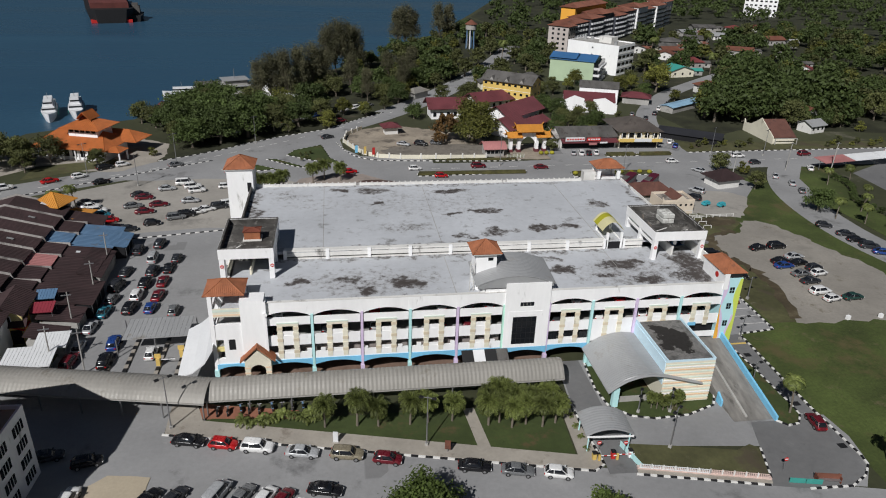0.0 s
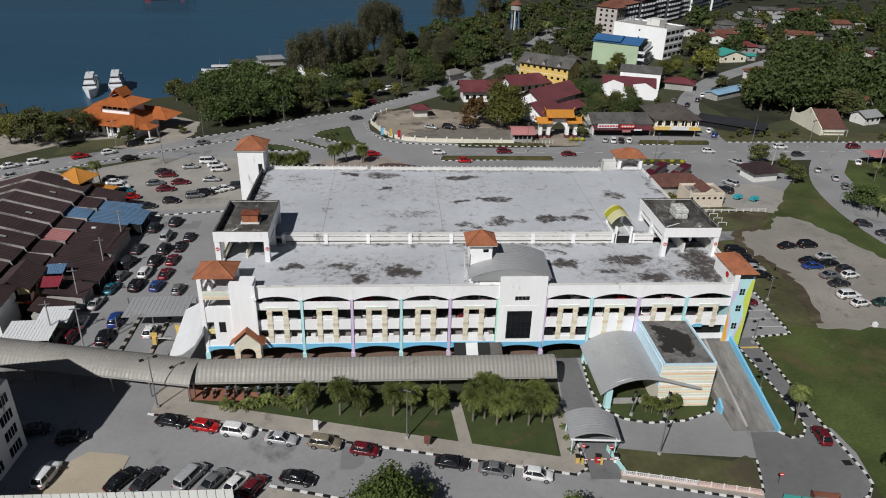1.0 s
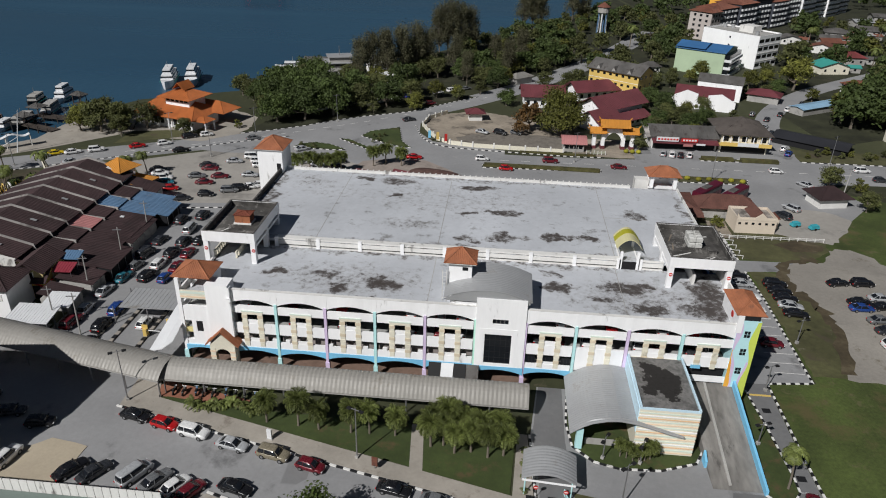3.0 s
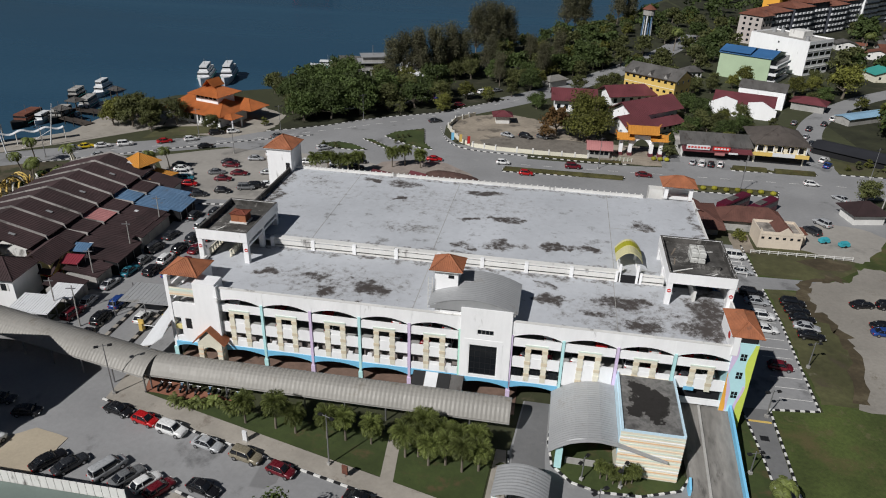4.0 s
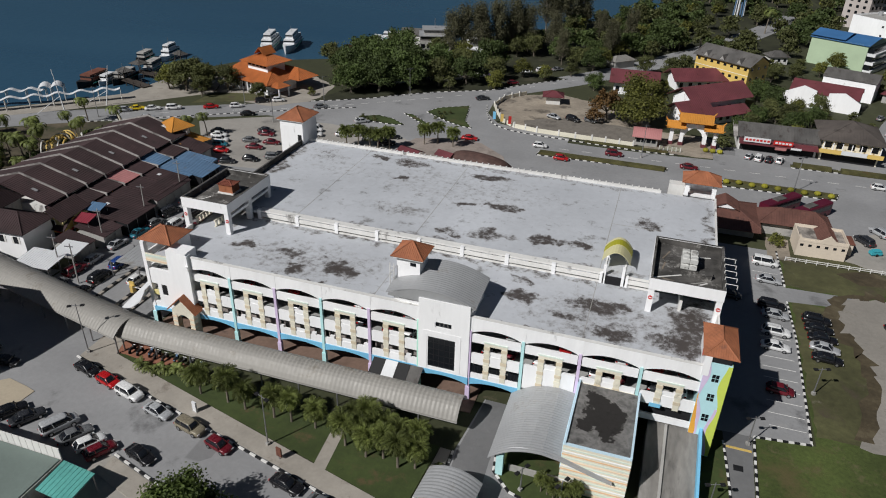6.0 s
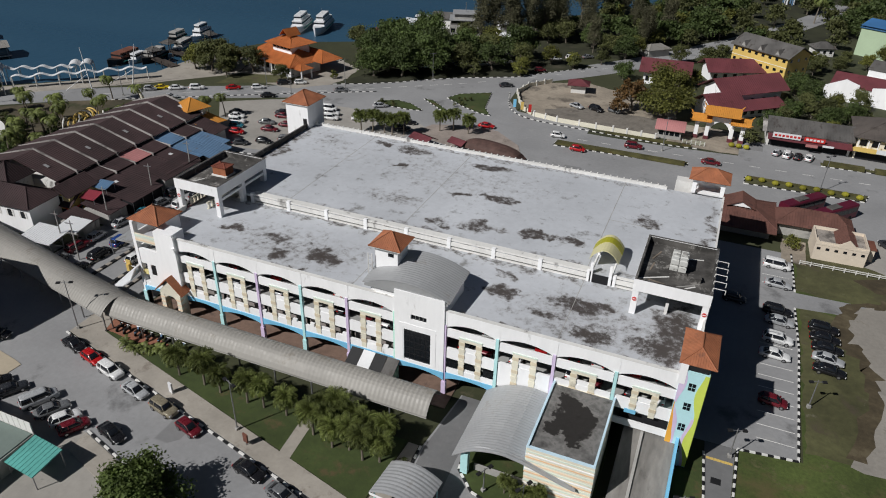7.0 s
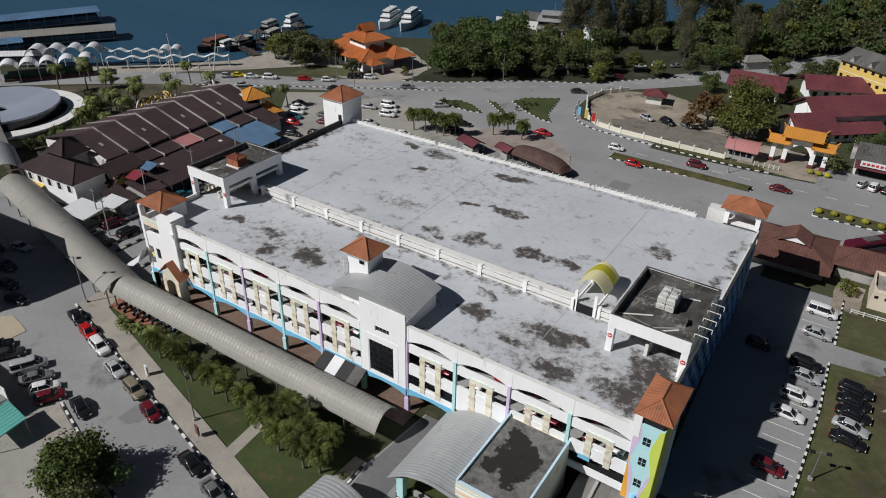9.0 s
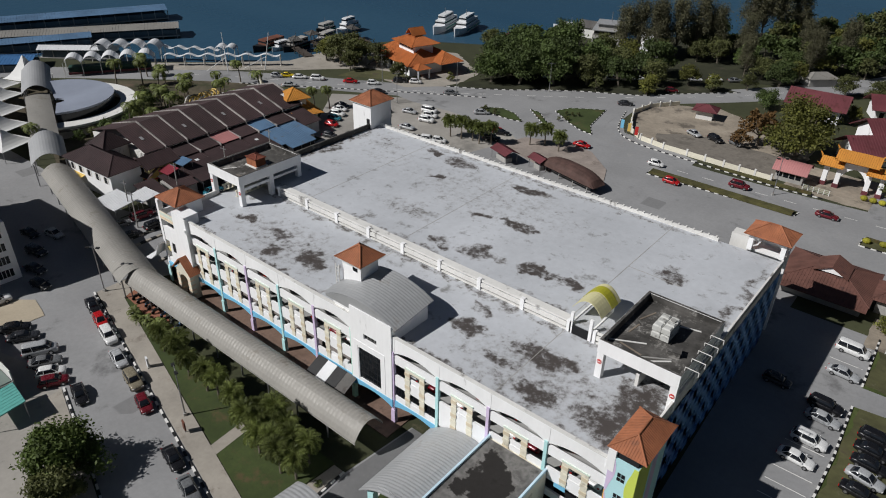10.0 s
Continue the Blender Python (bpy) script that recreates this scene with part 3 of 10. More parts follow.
patch("lane_corner", [(58.9, 70.9), (57.3, 66), (56.5, 64), (62, 62.8), (67.3, 62.8), (70.3, 64.4), (72, 66.3), (72.3, 68), (71.9, 78), (69.4, 77.3), (67.9, 75.4), (65.9, 74.9), (64.7, 76.5), (60.7, 76.5), (59.8, 73.7)], ASPHALT2, "dark asphalt turning area at the foot of the ramp", "road", 0.038)
patch("pavement_front", [(-24.3, 83.4), (33.8, 69.7), (35.3, 70.4), (34.6, 84), (33.2, 84), (32.5, 72.6), (-19.5, 85.6), (-21, 90), (-24.5, 90)], PAVING, "sandy paved footpath beside the lawn", "pavement", 0.14, 0)
patch("lawn_front", [(-19.5, 85.5), (19.0, 76.2), (18.3, 84.3), (-6, 84.6), (-16, 86.6)], LAWN, "green lawn with palms in front of the covered walkway", "grass", 0.1, 0)
patch("lawn_front_east", [(20.8, 75.6), (32.2, 72.8), (33.0, 84.2), (20.0, 84.2)], LAWN, "green lawn under a palm cluster", "grass", 0.1, 0)
patch("footpath", [(19.0, 75.9), (20.8, 75.5), (20.0, 84.3), (18.3, 84.3)], PAVING, "narrow paved footpath across the lawn", "pavement", 0.12, 0)
patch("planting_bed", [(-21, 86.2), (-6, 84.6), (-6, 86.5), (-20, 89.5)], BRICK_PAVE, "bare red earth bed under the walkway edge", "ground", 0.12, 0)
patch("arcade_floor", [(-18.5, 94.0), (-10, 92), (35, 91.5), (35, 118), (-18.5, 118)], BROWN_PAVE, "red brick arcade floor under the parking building", "pavement", 0.15, 0)
patch("lawn_ramp", [(40.9, 94), (40.3, 87), (40.9, 82.6), (43.4, 80.1), (46.7, 79.1), (52.1, 79.4), (57.0, 81.3), (58.3, 83.4), (57, 85), (57, 94)], LAWN, "small lawn in front of the striped plant room", "grass", 0.14, 0)
patch("lawn_gate", [(40.4, 74.0), (39.8, 69.4), (57.0, 65.3), (58.8, 70.9), (57.8, 72.0), (55.4, 71.0), (51.7, 71.8), (46.5, 72.9)], SCRUB, "dry grass strip behind the low railings", "grass", 0.12, 0)
patch("lawn_ramp_side", [(65.2, 76.6), (66, 75.3), (67.9, 75.6), (69.2, 77.4), (69.3, 80), (68.9, 90), (68.3, 98), (66.5, 98), (65.3, 93)], LAWN, "narrow grass verge beside the ramp wall", "grass", 0.12, 0)
patch("kerb_lot_southwest", [(-38, 62), (-25, 66.5), (-24.2, 74.9), (-29.8, 75.8), (-32.5, 73.5), (-36, 66)], SAND, "sandy bare corner plot", "ground", 0.1, 0, 0.15)
patch("lot_southwest", [(-29, 64), (-9, 69.5), (12, 64.2), (10, 50), (-40, 50)], LOT, "dusty parking bays off the front street", "parking lot", 0.012)
patch("pavement_south", [(-5.4, 68.6), (15.8, 62.8), (40, 56.5), (39, 53.5), (14, 60), (-5, 65.5)], PAVING, "sandy pavement along the street", "pavement", 0.13, 0)
patch("temple_yard", [(13.5, 209), (9.2, 212.4), (6.1, 218.6), (3.4, 226), (4.6, 234), (10, 242), (20, 247), (36, 240), (50, 232), (51, 214), (47, 206.6), (26, 207.4)], YARD, "dusty paved temple yard", "ground", 0.05, rough_edge=0.5)
patch("temple_yard_dark", [(17, 209.4), (44, 207.6), (50, 213), (48, 222), (26, 223), (15, 216)], mat("dark_yard_concrete", (0.19, 0.17, 0.145), 0.95, var=0.3, big=0.15, fine=1.2, bump=0.3, dirt=(0.08, 0.07, 0.06), dirt_amount=0.3, dirt_scale=0.15, mottle=((0.33, 0.29, 0.24), 0.35, 0.3)), "dark concrete part of the temple yard", "ground", 0.055, rough_edge=0.8)
patch("temple_forecourt", [(50, 204.4), (72, 205.4), (72, 217), (66, 222), (51, 221)], YARD, "paved apron before the temple gate", "pavement", 0.048, rough_edge=0.4)
patch("shop_forecourt", [(68, 203), (112, 206), (110, 220), (68, 216)], ASPHALT, "asphalt parking apron in front of the shops", "road", 0.05)
patch("quay", [(-149, 151), (-124, 175), (-108, 193.5), (-108, 206), (-106.5, 224), (-90, 220), (-84, 204), (-100, 186), (-128, 160), (-144, 138)], PAVING, "sandy quayside promenade", "pavement", 0.06)
patch("jetty_yard", [(-84, 203), (-60, 199), (-50, 210), (-52, 226), (-72, 240), (-92, 236)], PAVING, "paved yard round the ferry terminal", "pavement", 0.055, rough_edge=0.5)
patch("verge_coast", [(-84, 193), (-68, 202), (-60, 205), (-64, 211), (-84, 205)], SCRUB, "grass verge by the coast road", "grass", 0.06)
# tree shade on this verge comes from its dark colour
patch("verge_coast_north", [(-52, 209), (-43.6, 213.2), (-34.9, 219.2), (-26.9, 226.6), (-18.2, 233.2), (-2.8, 242), (10.6, 257.2), (19, 266), (4, 268), (-40, 244)], WOODS, "grass verge under the trees, coloured dark for their shade", "grass", 0.06)
patch("plaza_west", [(-150, 98), (-96, 108), (-72, 100), (-66, 168), (-100, 170), (-140, 134)], mat("garden_ground", (0.085, 0.07, 0.045), 0.95, var=0.4, big=0.12, fine=1.0, bump=0.3, dirt=(0.035, 0.042, 0.016), dirt_amount=0.35, dirt_scale=0.09, mottle=((0.19, 0.1, 0.08), 0.25, 0.1)), "planted plaza garden with palms and sculptures", "pavement", 0.02)
patch("plaza_south", [(-180, 60), (-70, 66), (-70, 100), (-150, 98)], ASPHALT, "grey asphalt square beside the covered walkway", "road", 0.016)
# traffic islands
patch("island_large", [(-14.4, 212.5), (-6.9, 207.2), (-1.5, 204.3), (2.2, 203.6), (-1.2, 209), (-2.4, 215), (-4, 223), (-12.3, 217.6)], LAWN, "triangular grass traffic island", "traffic island", 0.2, 0)
patch("island_small", [(-32, 199.3), (-25, 198.3), (-20.2, 198.1), (-16.5, 199), (-21.9, 202.9), (-26.8, 204), (-29.5, 202.4)], LAWN, "small planted traffic island", "traffic island", 0.2, 0)
patch("island_sliver", [(-20.3, 208.7), (-11, 201), (-8.5, 200.5), (-17.2, 208.4)], LAWN, "narrow kerbed traffic island", "traffic island", 0.2, 0)
patch("median", [(24, 190.6), (56.5, 192.0), (56.8, 193.9), (24, 192.8)], SCRUB, "kerbed median strip of the main road", "traffic island", 0.2, 0)
patch("median_east", [(70, 187.5), (95, 188.5), (96, 192), (70, 191)], SCRUB, "planted median by the bus yard", "traffic island", 0.2, 0)
patch("verge_shops", [(87, 206.3), (110, 207.6), (110, 209.4), (87, 208.2)], SCRUB, "narrow planted verge before the shops", "traffic island", 0.2, 0)
patch("verge_main_east", [(117, 210), (200, 212), (200, 220), (117, 222)], SCRUB, "rough grass verge of the main road", "grass", 0.052, rough_edge=0.5)
patch("verge_road_east", [(139, 182), (147, 193), (156, 190), (146, 168), (142, 140), (150, 110), (143, 108), (134, 140), (133, 160)], GRASS, "grassy verge with hedge and palms", "grass", 0.12, 0)


def painted_kerb(line, name, label, step=0.75, height=0.2, width=0.28, single=False):
    """A kerb of blocks painted black and white in turn along a line."""
    pts = [Vector(p) for p in line]
    seg = [(a, b) for a, b in zip(pts, pts[1:])]
    base = tagged(new(name), label, "kerb", kind="structure")
    tone = (Shape(), Shape())
    first = [None, None]
    k = 0
    for a, b in seg:
        d = (b - a)
        count = max(round(d.length / step), 1)
        turn = math.degrees(math.atan2(d.y, d.x))
        for i in range(count):
            p = a.lerp(b, (i + 0.5) / count)
            if single:
                j = k % 2
                if first[j] is None:
                    first[j] = part("kerb_block", Shape().box(-step * 0.49, step * 0.49, -width / 2, width / 2, 0, height), (WHITE_OLD, BLACK)[j], base)
                    first[j].matrix_basis = pose(p.x, p.y, 0, 0, 0, turn)
                else:
                    twin(first[j], "kerb_block", base, pose(p.x, p.y, 0, 0, 0, turn))
            else:
                tone[k % 2].obox(p.x, p.y, 0, height, d.length / count * 0.99, width, turn)
            k += 1
    if not single:
        part("white_blocks", tone[0], WHITE_OLD, base)
        part("black_blocks", tone[1], BLACK, base)
    return base


painted_kerb([(-24.6, 83.1), (33.9, 69.3)], "kerb_front", "black and white painted kerb along the front street", 1.0, single=True)
painted_kerb([(33.9, 69.3), (35.5, 70.4), (34.9, 84)], "kerb_gate", "black and white kerb at the gate drive")
painted_kerb([(40.7, 94), (40.1, 87), (40.7, 82.5), (43.3, 79.9), (46.7, 78.9), (52.1, 79.2), (57.2, 81.1), (58.4, 83.4)], "kerb_ramp_lawn", "black and white kerb round the small lawn", 0.8, single=True)
painted_kerb([(39.2, 68.1), (56.3, 64.1)], "kerb_railing", "black and white kerb below the low railing", 0.9, single=True)
painted_kerb([(61.2, 62.9), (67.3, 62.7), (70.4, 64.3), (72.2, 66.2), (72.5, 68), (72.1, 79), (72.4, 100.1)], "kerb_lane", "black and white kerb along the lane")
painted_kerb([(58.9, 71.0), (57.1, 65.4)], "kerb_strip", "kerb round a dry grass strip", 0.7)
painted_kerb([(72.4, 100.2), (79.7, 101.1), (80.3, 126), (79.9, 137.8)], "kerb_parking", "black and white kerb behind the parking bays")
painted_kerb([(80.0, 143.2), (79.6, 157)], "kerb_parking_north", "black and white kerb behind the parking bays")
painted_kerb([(64.8, 76.5), (66, 75.2), (67.9, 75.5), (69.3, 77.4), (69.4, 80), (69.0, 90), (68.4, 98)], "kerb_verge", "black and white kerb of the ramp verge")
painted_kerb([(-14.4, 212.5), (-6.9, 207.2), (-1.5, 204.3), (2.2, 203.6), (-1.2, 209), (-2.4, 215), (-4, 223), (-12.3, 217.6), (-14.4, 212.5)], "kerb_island_large", "painted kerb round the grass island", 1.0)
painted_kerb([(-32, 199.3), (-25, 198.3), (-20.2, 198.1), (-16.5, 199), (-21.9, 202.9), (-26.8, 204), (-29.5, 202.4), (-32, 199.3)], "kerb_island_small", "painted kerb round the small island", 1.0)
painted_kerb([(-20.3, 208.7), (-11, 201), (-8.5, 200.5), (-17.2, 208.4), (-20.3, 208.7)], "kerb_island_sliver", "painted kerb of the narrow island", 1.0)
painted_kerb([(24, 190.5), (56.7, 191.9), (56.9, 194), (24, 192.9), (24, 190.5)], "kerb_median", "painted kerb round the median", 1.0)
painted_kerb([(70, 187.4), (95, 188.4), (96.1, 192.1), (70, 191.1), (70, 187.4)], "kerb_median_east", "painted kerb round the planted median", 1.0)
painted_kerb(curve([(0.8, 226), (3.4, 217), (6.6, 210.5), (12, 206.6), (20, 205.2), (34, 204.4), (50, 203.6), (59, 204.4)], 3), "kerb_temple", "painted kerb before the temple wall", 1.0)
painted_kerb([(87, 206.2), (110, 207.5), (110, 209.5), (87, 208.3)], "kerb_shops", "painted kerb before the shops", 1.0)
painted_kerb(curve([(-100, 167.5), (-84, 178), (-58, 195), (-36, 208.3)], 3), "kerb_lot", "painted kerb between lot and coast road", 1.0)
painted_kerb([(-51.4, 208.6), (-43.6, 213), (-34.9, 219), (-26.9, 226.4), (-18.2, 233), (-2.8, 241.8), (10.6, 257), (19.4, 266)], "kerb_coast_north", "pale weathered kerb between coast road and trees", 1.2)
painted_kerb([(117, 209.6), (200, 211.8)], "kerb_main_east", "painted kerb of the main road", 1.2)
painted_kerb([(-5.4, 68.9), (15.9, 63.1), (40, 56.8)], "kerb_south", "dark kerb of the street", 1.0)
painted_kerb([(-46, 151.6), (-24, 155.5)], "kerb_lot_south", "painted kerb at the edge of the parking lot", 1.0)

marks = Shape()
for i in range(9):
    y0 = 103.5 + 2.75 * i + (2.5 if i > 12 else 0)
    marks.box(74.6, 79.4, y0, y0 + 0.12, 0.021, 0.027)
for y0 in (144.5, 147.4, 150.3, 153.2):
    marks.box(74.6, 79.2, y0, y0 + 0.12, 0.021, 0.027)
structure("bay_marking", marks, WHITE_OLD, "faded white painted parking bay lines", "road marking")
lines = Shape()
for i in range(26):
    a = 30 + i * 6.0
    lines.obox(a, 197.2 + 0.035 * (a - 30), 0.04, 0.048, 2.6, 0.16, 2)
for i, (p, q) in enumerate(zip(coast, coast[1:])):
    if i % 2 == 0 and p[1] > 150:
        d = Vector(q) - Vector(p)
        lines.obox((p[0] + q[0]) / 2, (p[1] + q[1]) / 2, 0.04, 0.055, 2.6, 0.16, math.degrees(math.atan2(d.y, d.x)))
structure("lane_marking", lines, WHITE_OLD, "white dashed lane lines", "road marking")
humps = Shape()
for i in range(7):
    humps.obox(69.0 + i * 0.46, 97.2, 0.02, 0.09, 0.44, 0.35, 0)
structure("speed_hump", humps, YELLOW, "yellow and black speed hump across the lane", "speed hump")
for x, y in ((70.2, 93.6), (71.2, 70.2), (70.4, 80)):
    s = Shape().box(x - 0.6, x + 0.6, y - 0.5, y + 0.5, 0.02, 0.05)
    tagged(part("drain_cover", s, BLACK), "dark iron drain cover set in asphalt", "drain cover", "drain covers in the lane")

# ---------------------------------------------------------------- the parking building
garage = thing("parking_building", 24, 119, 0, 0, "long white multi-storey parking building with pastel columns and flat roof deck", "building")


def gp(name, shape, material, label="", parent=None):
    return part(name, shape, material, parent or garage, label, True)


Y0, DECK_F, DECK_R, TOP = 94.3, 13.2, 14.55, 14.15
WX0, WX1, YR, YS = -17.0, 65.0, 144.0, 111.0       # west, east, rear, split line between the decks
COLS = [-11.1, -3.7, 3.85, 11.35, 18.85, 26.3, 33.7, 41.0, 48.5, 56.2, 63.7]

gp("roof_deck", Shape().box(WX0, WX1, Y0 + 0.35, YS, DECK_F - 0.35, DECK_F), DECK, "pale grey concrete deck with black mould stains")
gp("roof_deck_upper", Shape().box(WX0, WX1, YS, YR, DECK_R - 0.4, DECK_R), DECK, "pale grey concrete deck with black mould stains")
for x in (-2.0, 18.9, 48.3):
    gp("deck_joint", Shape().box(x - 0.05, x + 0.05, YS + 1.4, YR - 0.3, DECK_R, DECK_R + 0.012), CONCRETE, "grey sealed joint line")
for x in (18.9, 48.3):
    gp("deck_joint", Shape().box(x - 0.05, x + 0.05, Y0 + 0.4, YS - 0.35, DECK_F, DECK_F + 0.012), CONCRETE, "grey sealed joint line")
gp("deck_joint", Shape().box(48.36, 56, 128, 128.1, DECK_R, DECK_R + 0.012), CONCRETE, "grey sealed joint line")
for z in (3.9, 7.0, 10.1):
    gp("floor_slab", Shape().box(WX0 + 0.4, WX1 - 0.4, Y0 + 0.6, YR - 0.5, z - 0.3, z), INSIDE)
for x in COLS[1:]:
    for y in (102, 119, 136):
        gp("inner_column", Shape().box(x - 0.3, x + 0.3, y - 0.3, y + 0.3, 0, 12.85), INSIDE)
gp("rear_core", Shape().box(-12, 60, 122, 122.4, 0, 12.8), INSIDE)


def arch_panel(x0, x1, z_top, z_low, rise, y0, y1, steps=12, edge=0.0):
    """A beam with an arched underside."""
    pts = [(x0, z_top), (x0, z_low), (x0 + edge, z_low)]
    for i in range(1, steps):
        u = i / steps
        pts.append((x0 + edge + (x1 - x0 - 2 * edge) * u, z_low + rise * math.sin(math.pi * u) ** 0.75))
    pts += [(x1 - edge, z_low), (x1, z_low), (x1, z_top)]
    return Shape().along_y(pts, y0, y1)


# bays of the street front
for i, (a, b) in enumerate(zip(COLS, COLS[1:])):
    if i == 5:
        continue
    x0, x1 = a + 0.28, b - 0.28
    m = (x0 + x1) / 2
    gp("parapet_panel", arch_panel(x0 - 0.3, x1 + 0.3, TOP, 11.55, 0.95, Y0, Y0 + 0.35), WHITE)
    gp("spandrel_panel", Shape().box(x0, x1, Y0 + 0.02, Y0 + 0.3, 10.15, 11.45), WHITE)
    low = 5.15 if i < 5 else 4.9
    closed = i in (7,)                                   # one bay is walled up below
    gp("spandrel_panel", Shape().box(x0, x1, Y0 + 0.02, Y0 + 0.3, 6.55 if not closed else 4.0, 8.3), WHITE)
    gp("spandrel_panel", Shape().box(x0, x1, Y0 + 0.02, Y0 + 0.3, 3.95, low if not closed else 4.0 + 0.3), WHITE)
    if i < 8:
        gp("blue_arch_band", arch_panel(x0 - 0.3, x1 + 0.3, 3.98, 2.7, 0.75, Y0 - 0.06, Y0 + 0.34), BLUE_BAND, "sky blue arched band")
    if i == 6:                                           # glazed strip
        for xa, xb in ((x0 + 0.1, m - 1.9), (m - 0.95, m + 0.95), (m + 1.9, x1 - 0.1)):
            w = gp("window", Shape().box(xa, xb, Y0 + 0.12, Y0 + 0.2, 4.95, 6.15), GLASS_DARK, "dark glazed window")
            mull = Shape()
            for k in range(1, 3):
                xm = xa + (xb - xa) * k / 3
                mull.box(xm - 0.03, xm + 0.03, Y0 + 0.08, Y0 + 0.22, 4.95, 6.15)
            gp("mullion", mull, BLACK, "", w)
    # the cream framed bay in the middle: two quoined pilasters under a lintel
    foot = 4.3 if i < 8 else 6.3
    fr = gp("window_frame", Shape().box(m - 1.6, m + 1.6, Y0 - 0.07, Y0 + 0.05, 9.98, 10.42), CREAM, "cream lintel over two quoined pilasters")
    for q in (-1.2, 1.2):
        pl_ = gp("pilaster", Shape().box(m + q - 0.37, m + q + 0.37, Y0 - 0.06, Y0 + 0.06, foot, 9.98), CREAM, "cream pilaster with sandy quoin blocks", fr)
        for k in range(6):
            z = 9.35 - k * 1.05
            if z > foot:
                gp("quoin", Shape().box(m + q - 0.43, m + q + 0.43, Y0 - 0.1, Y0 + 0.015, z, z + 0.5), (SANDY, CREAM)[k % 2], "", pl_)
    gp("lintel_band", Shape().box(m - 1.66, m + 1.66, Y0 - 0.1, Y0 + 0.015, 10.42, 10.6), mat("faded_mint_paint", (0.66, 0.75, 0.66), 0.7, var=0.06), "", fr)
    gp("infill_panel", Shape().box(m - 0.83, m + 0.83, Y0 + 0.06, Y0 + 0.26, 8.3, 8.95), WHITE, "", fr)
    if i < 7:
        gp("infill_panel", Shape().box(m - 0.83, m + 0.83, Y0 + 0.06, Y0 + 0.26, low, low + 0.45), WHITE, "", fr)
    if i < 5:
        gp("partition", Shape().box(x0, x1, Y0 + 1.3, Y0 + 1.4, 3.95, 6.7), mat("grey_brown_partition", (0.27, 0.24, 0.225), 0.85, var=0.15), "grey-brown partition behind the openings")
        for k, q in enumerate((-3.2, -2.3, 2.2, 3.1)):       # white unit boxes on the sills
            if (i * 3 + k * 2) % 5 < 2:
                gp("sill_box", Shape().box(m + q - 0.35, m + q + 0.35, Y0 + 0.02, Y0 + 0.4, low, low + 0.35 + 0.12 * (k % 2)), WHITE, "", fr)

for i, x in enumerate(COLS[1:-1], 1):
    c = (CYAN, LILAC)[(i + 1) % 2]
    if i == 5:
        c = MINT
    z0 = 0.0 if i < 8 else 3.0
    col = gp("column", Shape().box(x - 0.2, x + 0.2, Y0 - 0.14, Y0 + 0.32, z0, 12.0).box(x - 0.32, x + 0.32, Y0 - 0.24, Y0 + 0.3, z0, 2.3 if i < 8 else z0 + 0.1), c,
             "pastel painted column")
    gp("column_head", Shape().box(x - 0.3, x + 0.3, Y0 - 0.03, Y0 + 0.34, 12.0, TOP), WHITE, "", col)

# the middle block with its glazed door and vaulted roof
mid = gp("entrance_block", Shape().box(26.35, 27.75, Y0 - 0.25, Y0 + 0.35, 3.9, 15.75).box(31.7, 33.65, Y0 - 0.25, Y0 + 0.35, 3.9, 15.75)
         .box(27.75, 31.7, Y0 - 0.25, Y0 + 0.35, 12.35, 15.75).box(27.75, 28.8, Y0 - 0.25, Y0 + 0.35, 9.7, 12.35).box(31.1, 31.7, Y0 - 0.25, Y0 + 0.35, 9.7, 12.35)
         .box(28.8, 31.1, Y0 - 0.25, Y0 + 0.35, 9.7, 11.5).box(27.75, 31.7, Y0 - 0.25, Y0 + 0.35, 3.9, 4.5), WHITE, "white rendered entrance block")
gp("surround", Shape().box(26.95, 27.6, Y0 - 0.29, Y0 - 0.2, 4.2, 10.7).box(31.85, 32.5, Y0 - 0.29, Y0 - 0.2, 4.2, 10.7).box(27.6, 31.85, Y0 - 0.29, Y0 - 0.2, 9.95, 10.7), WHITE, "", mid)
gp("tall_window", Shape().box(27.75, 31.7, Y0 - 0.05, Y0 + 0.05, 4.5, 9.7), GLASS_DARK, "tall dark glazed window", mid)
mull = Shape()
for k in range(1, 5):
    mull.box(27.75 + k * 0.79 - 0.03, 27.75 + k * 0.79 + 0.03, Y0 - 0.09, Y0, 4.5, 9.7)
for k in range(1, 5):
    mull.box(27.75, 31.7, Y0 - 0.1, Y0, 4.5 + k * 1.04 - 0.03, 4.5 + k * 1.04 + 0.03)
gp("mullion", mull, BLACK, "", mid)
small = gp("small_window", Shape().box(28.8, 31.1, Y0, Y0 + 0.1, 11.5, 12.35), GLASS_DARK, "", mid)
mull = Shape()
for k in range(1, 4):
    mull.box(28.8 + k * 0.575 - 0.025, 28.8 + k * 0.575 + 0.025, Y0 - 0.05, Y0 + 0.02, 11.5, 12.35)
gp("mullion", mull, CONCRETE, "", small)
gp("blue_arch_band", arch_panel(26.3, 33.7, 4.0, 2.7, 0.75, Y0 - 0.3, Y0 + 0.3), BLUE_BAND, "sky blue arched band")
gp("return_wall", Shape().along_x([(Y0 + 0.35, DECK_F), (101, DECK_F), (101, 16.15), (Y0 + 0.35, 15.55)], 33.2, 33.65).box(22.4, 22.7, 95, 101, DECK_F, 14.6).box(22.4, 33.4, 100.7, 101, DECK_F, 15.3), WHITE, "", mid)
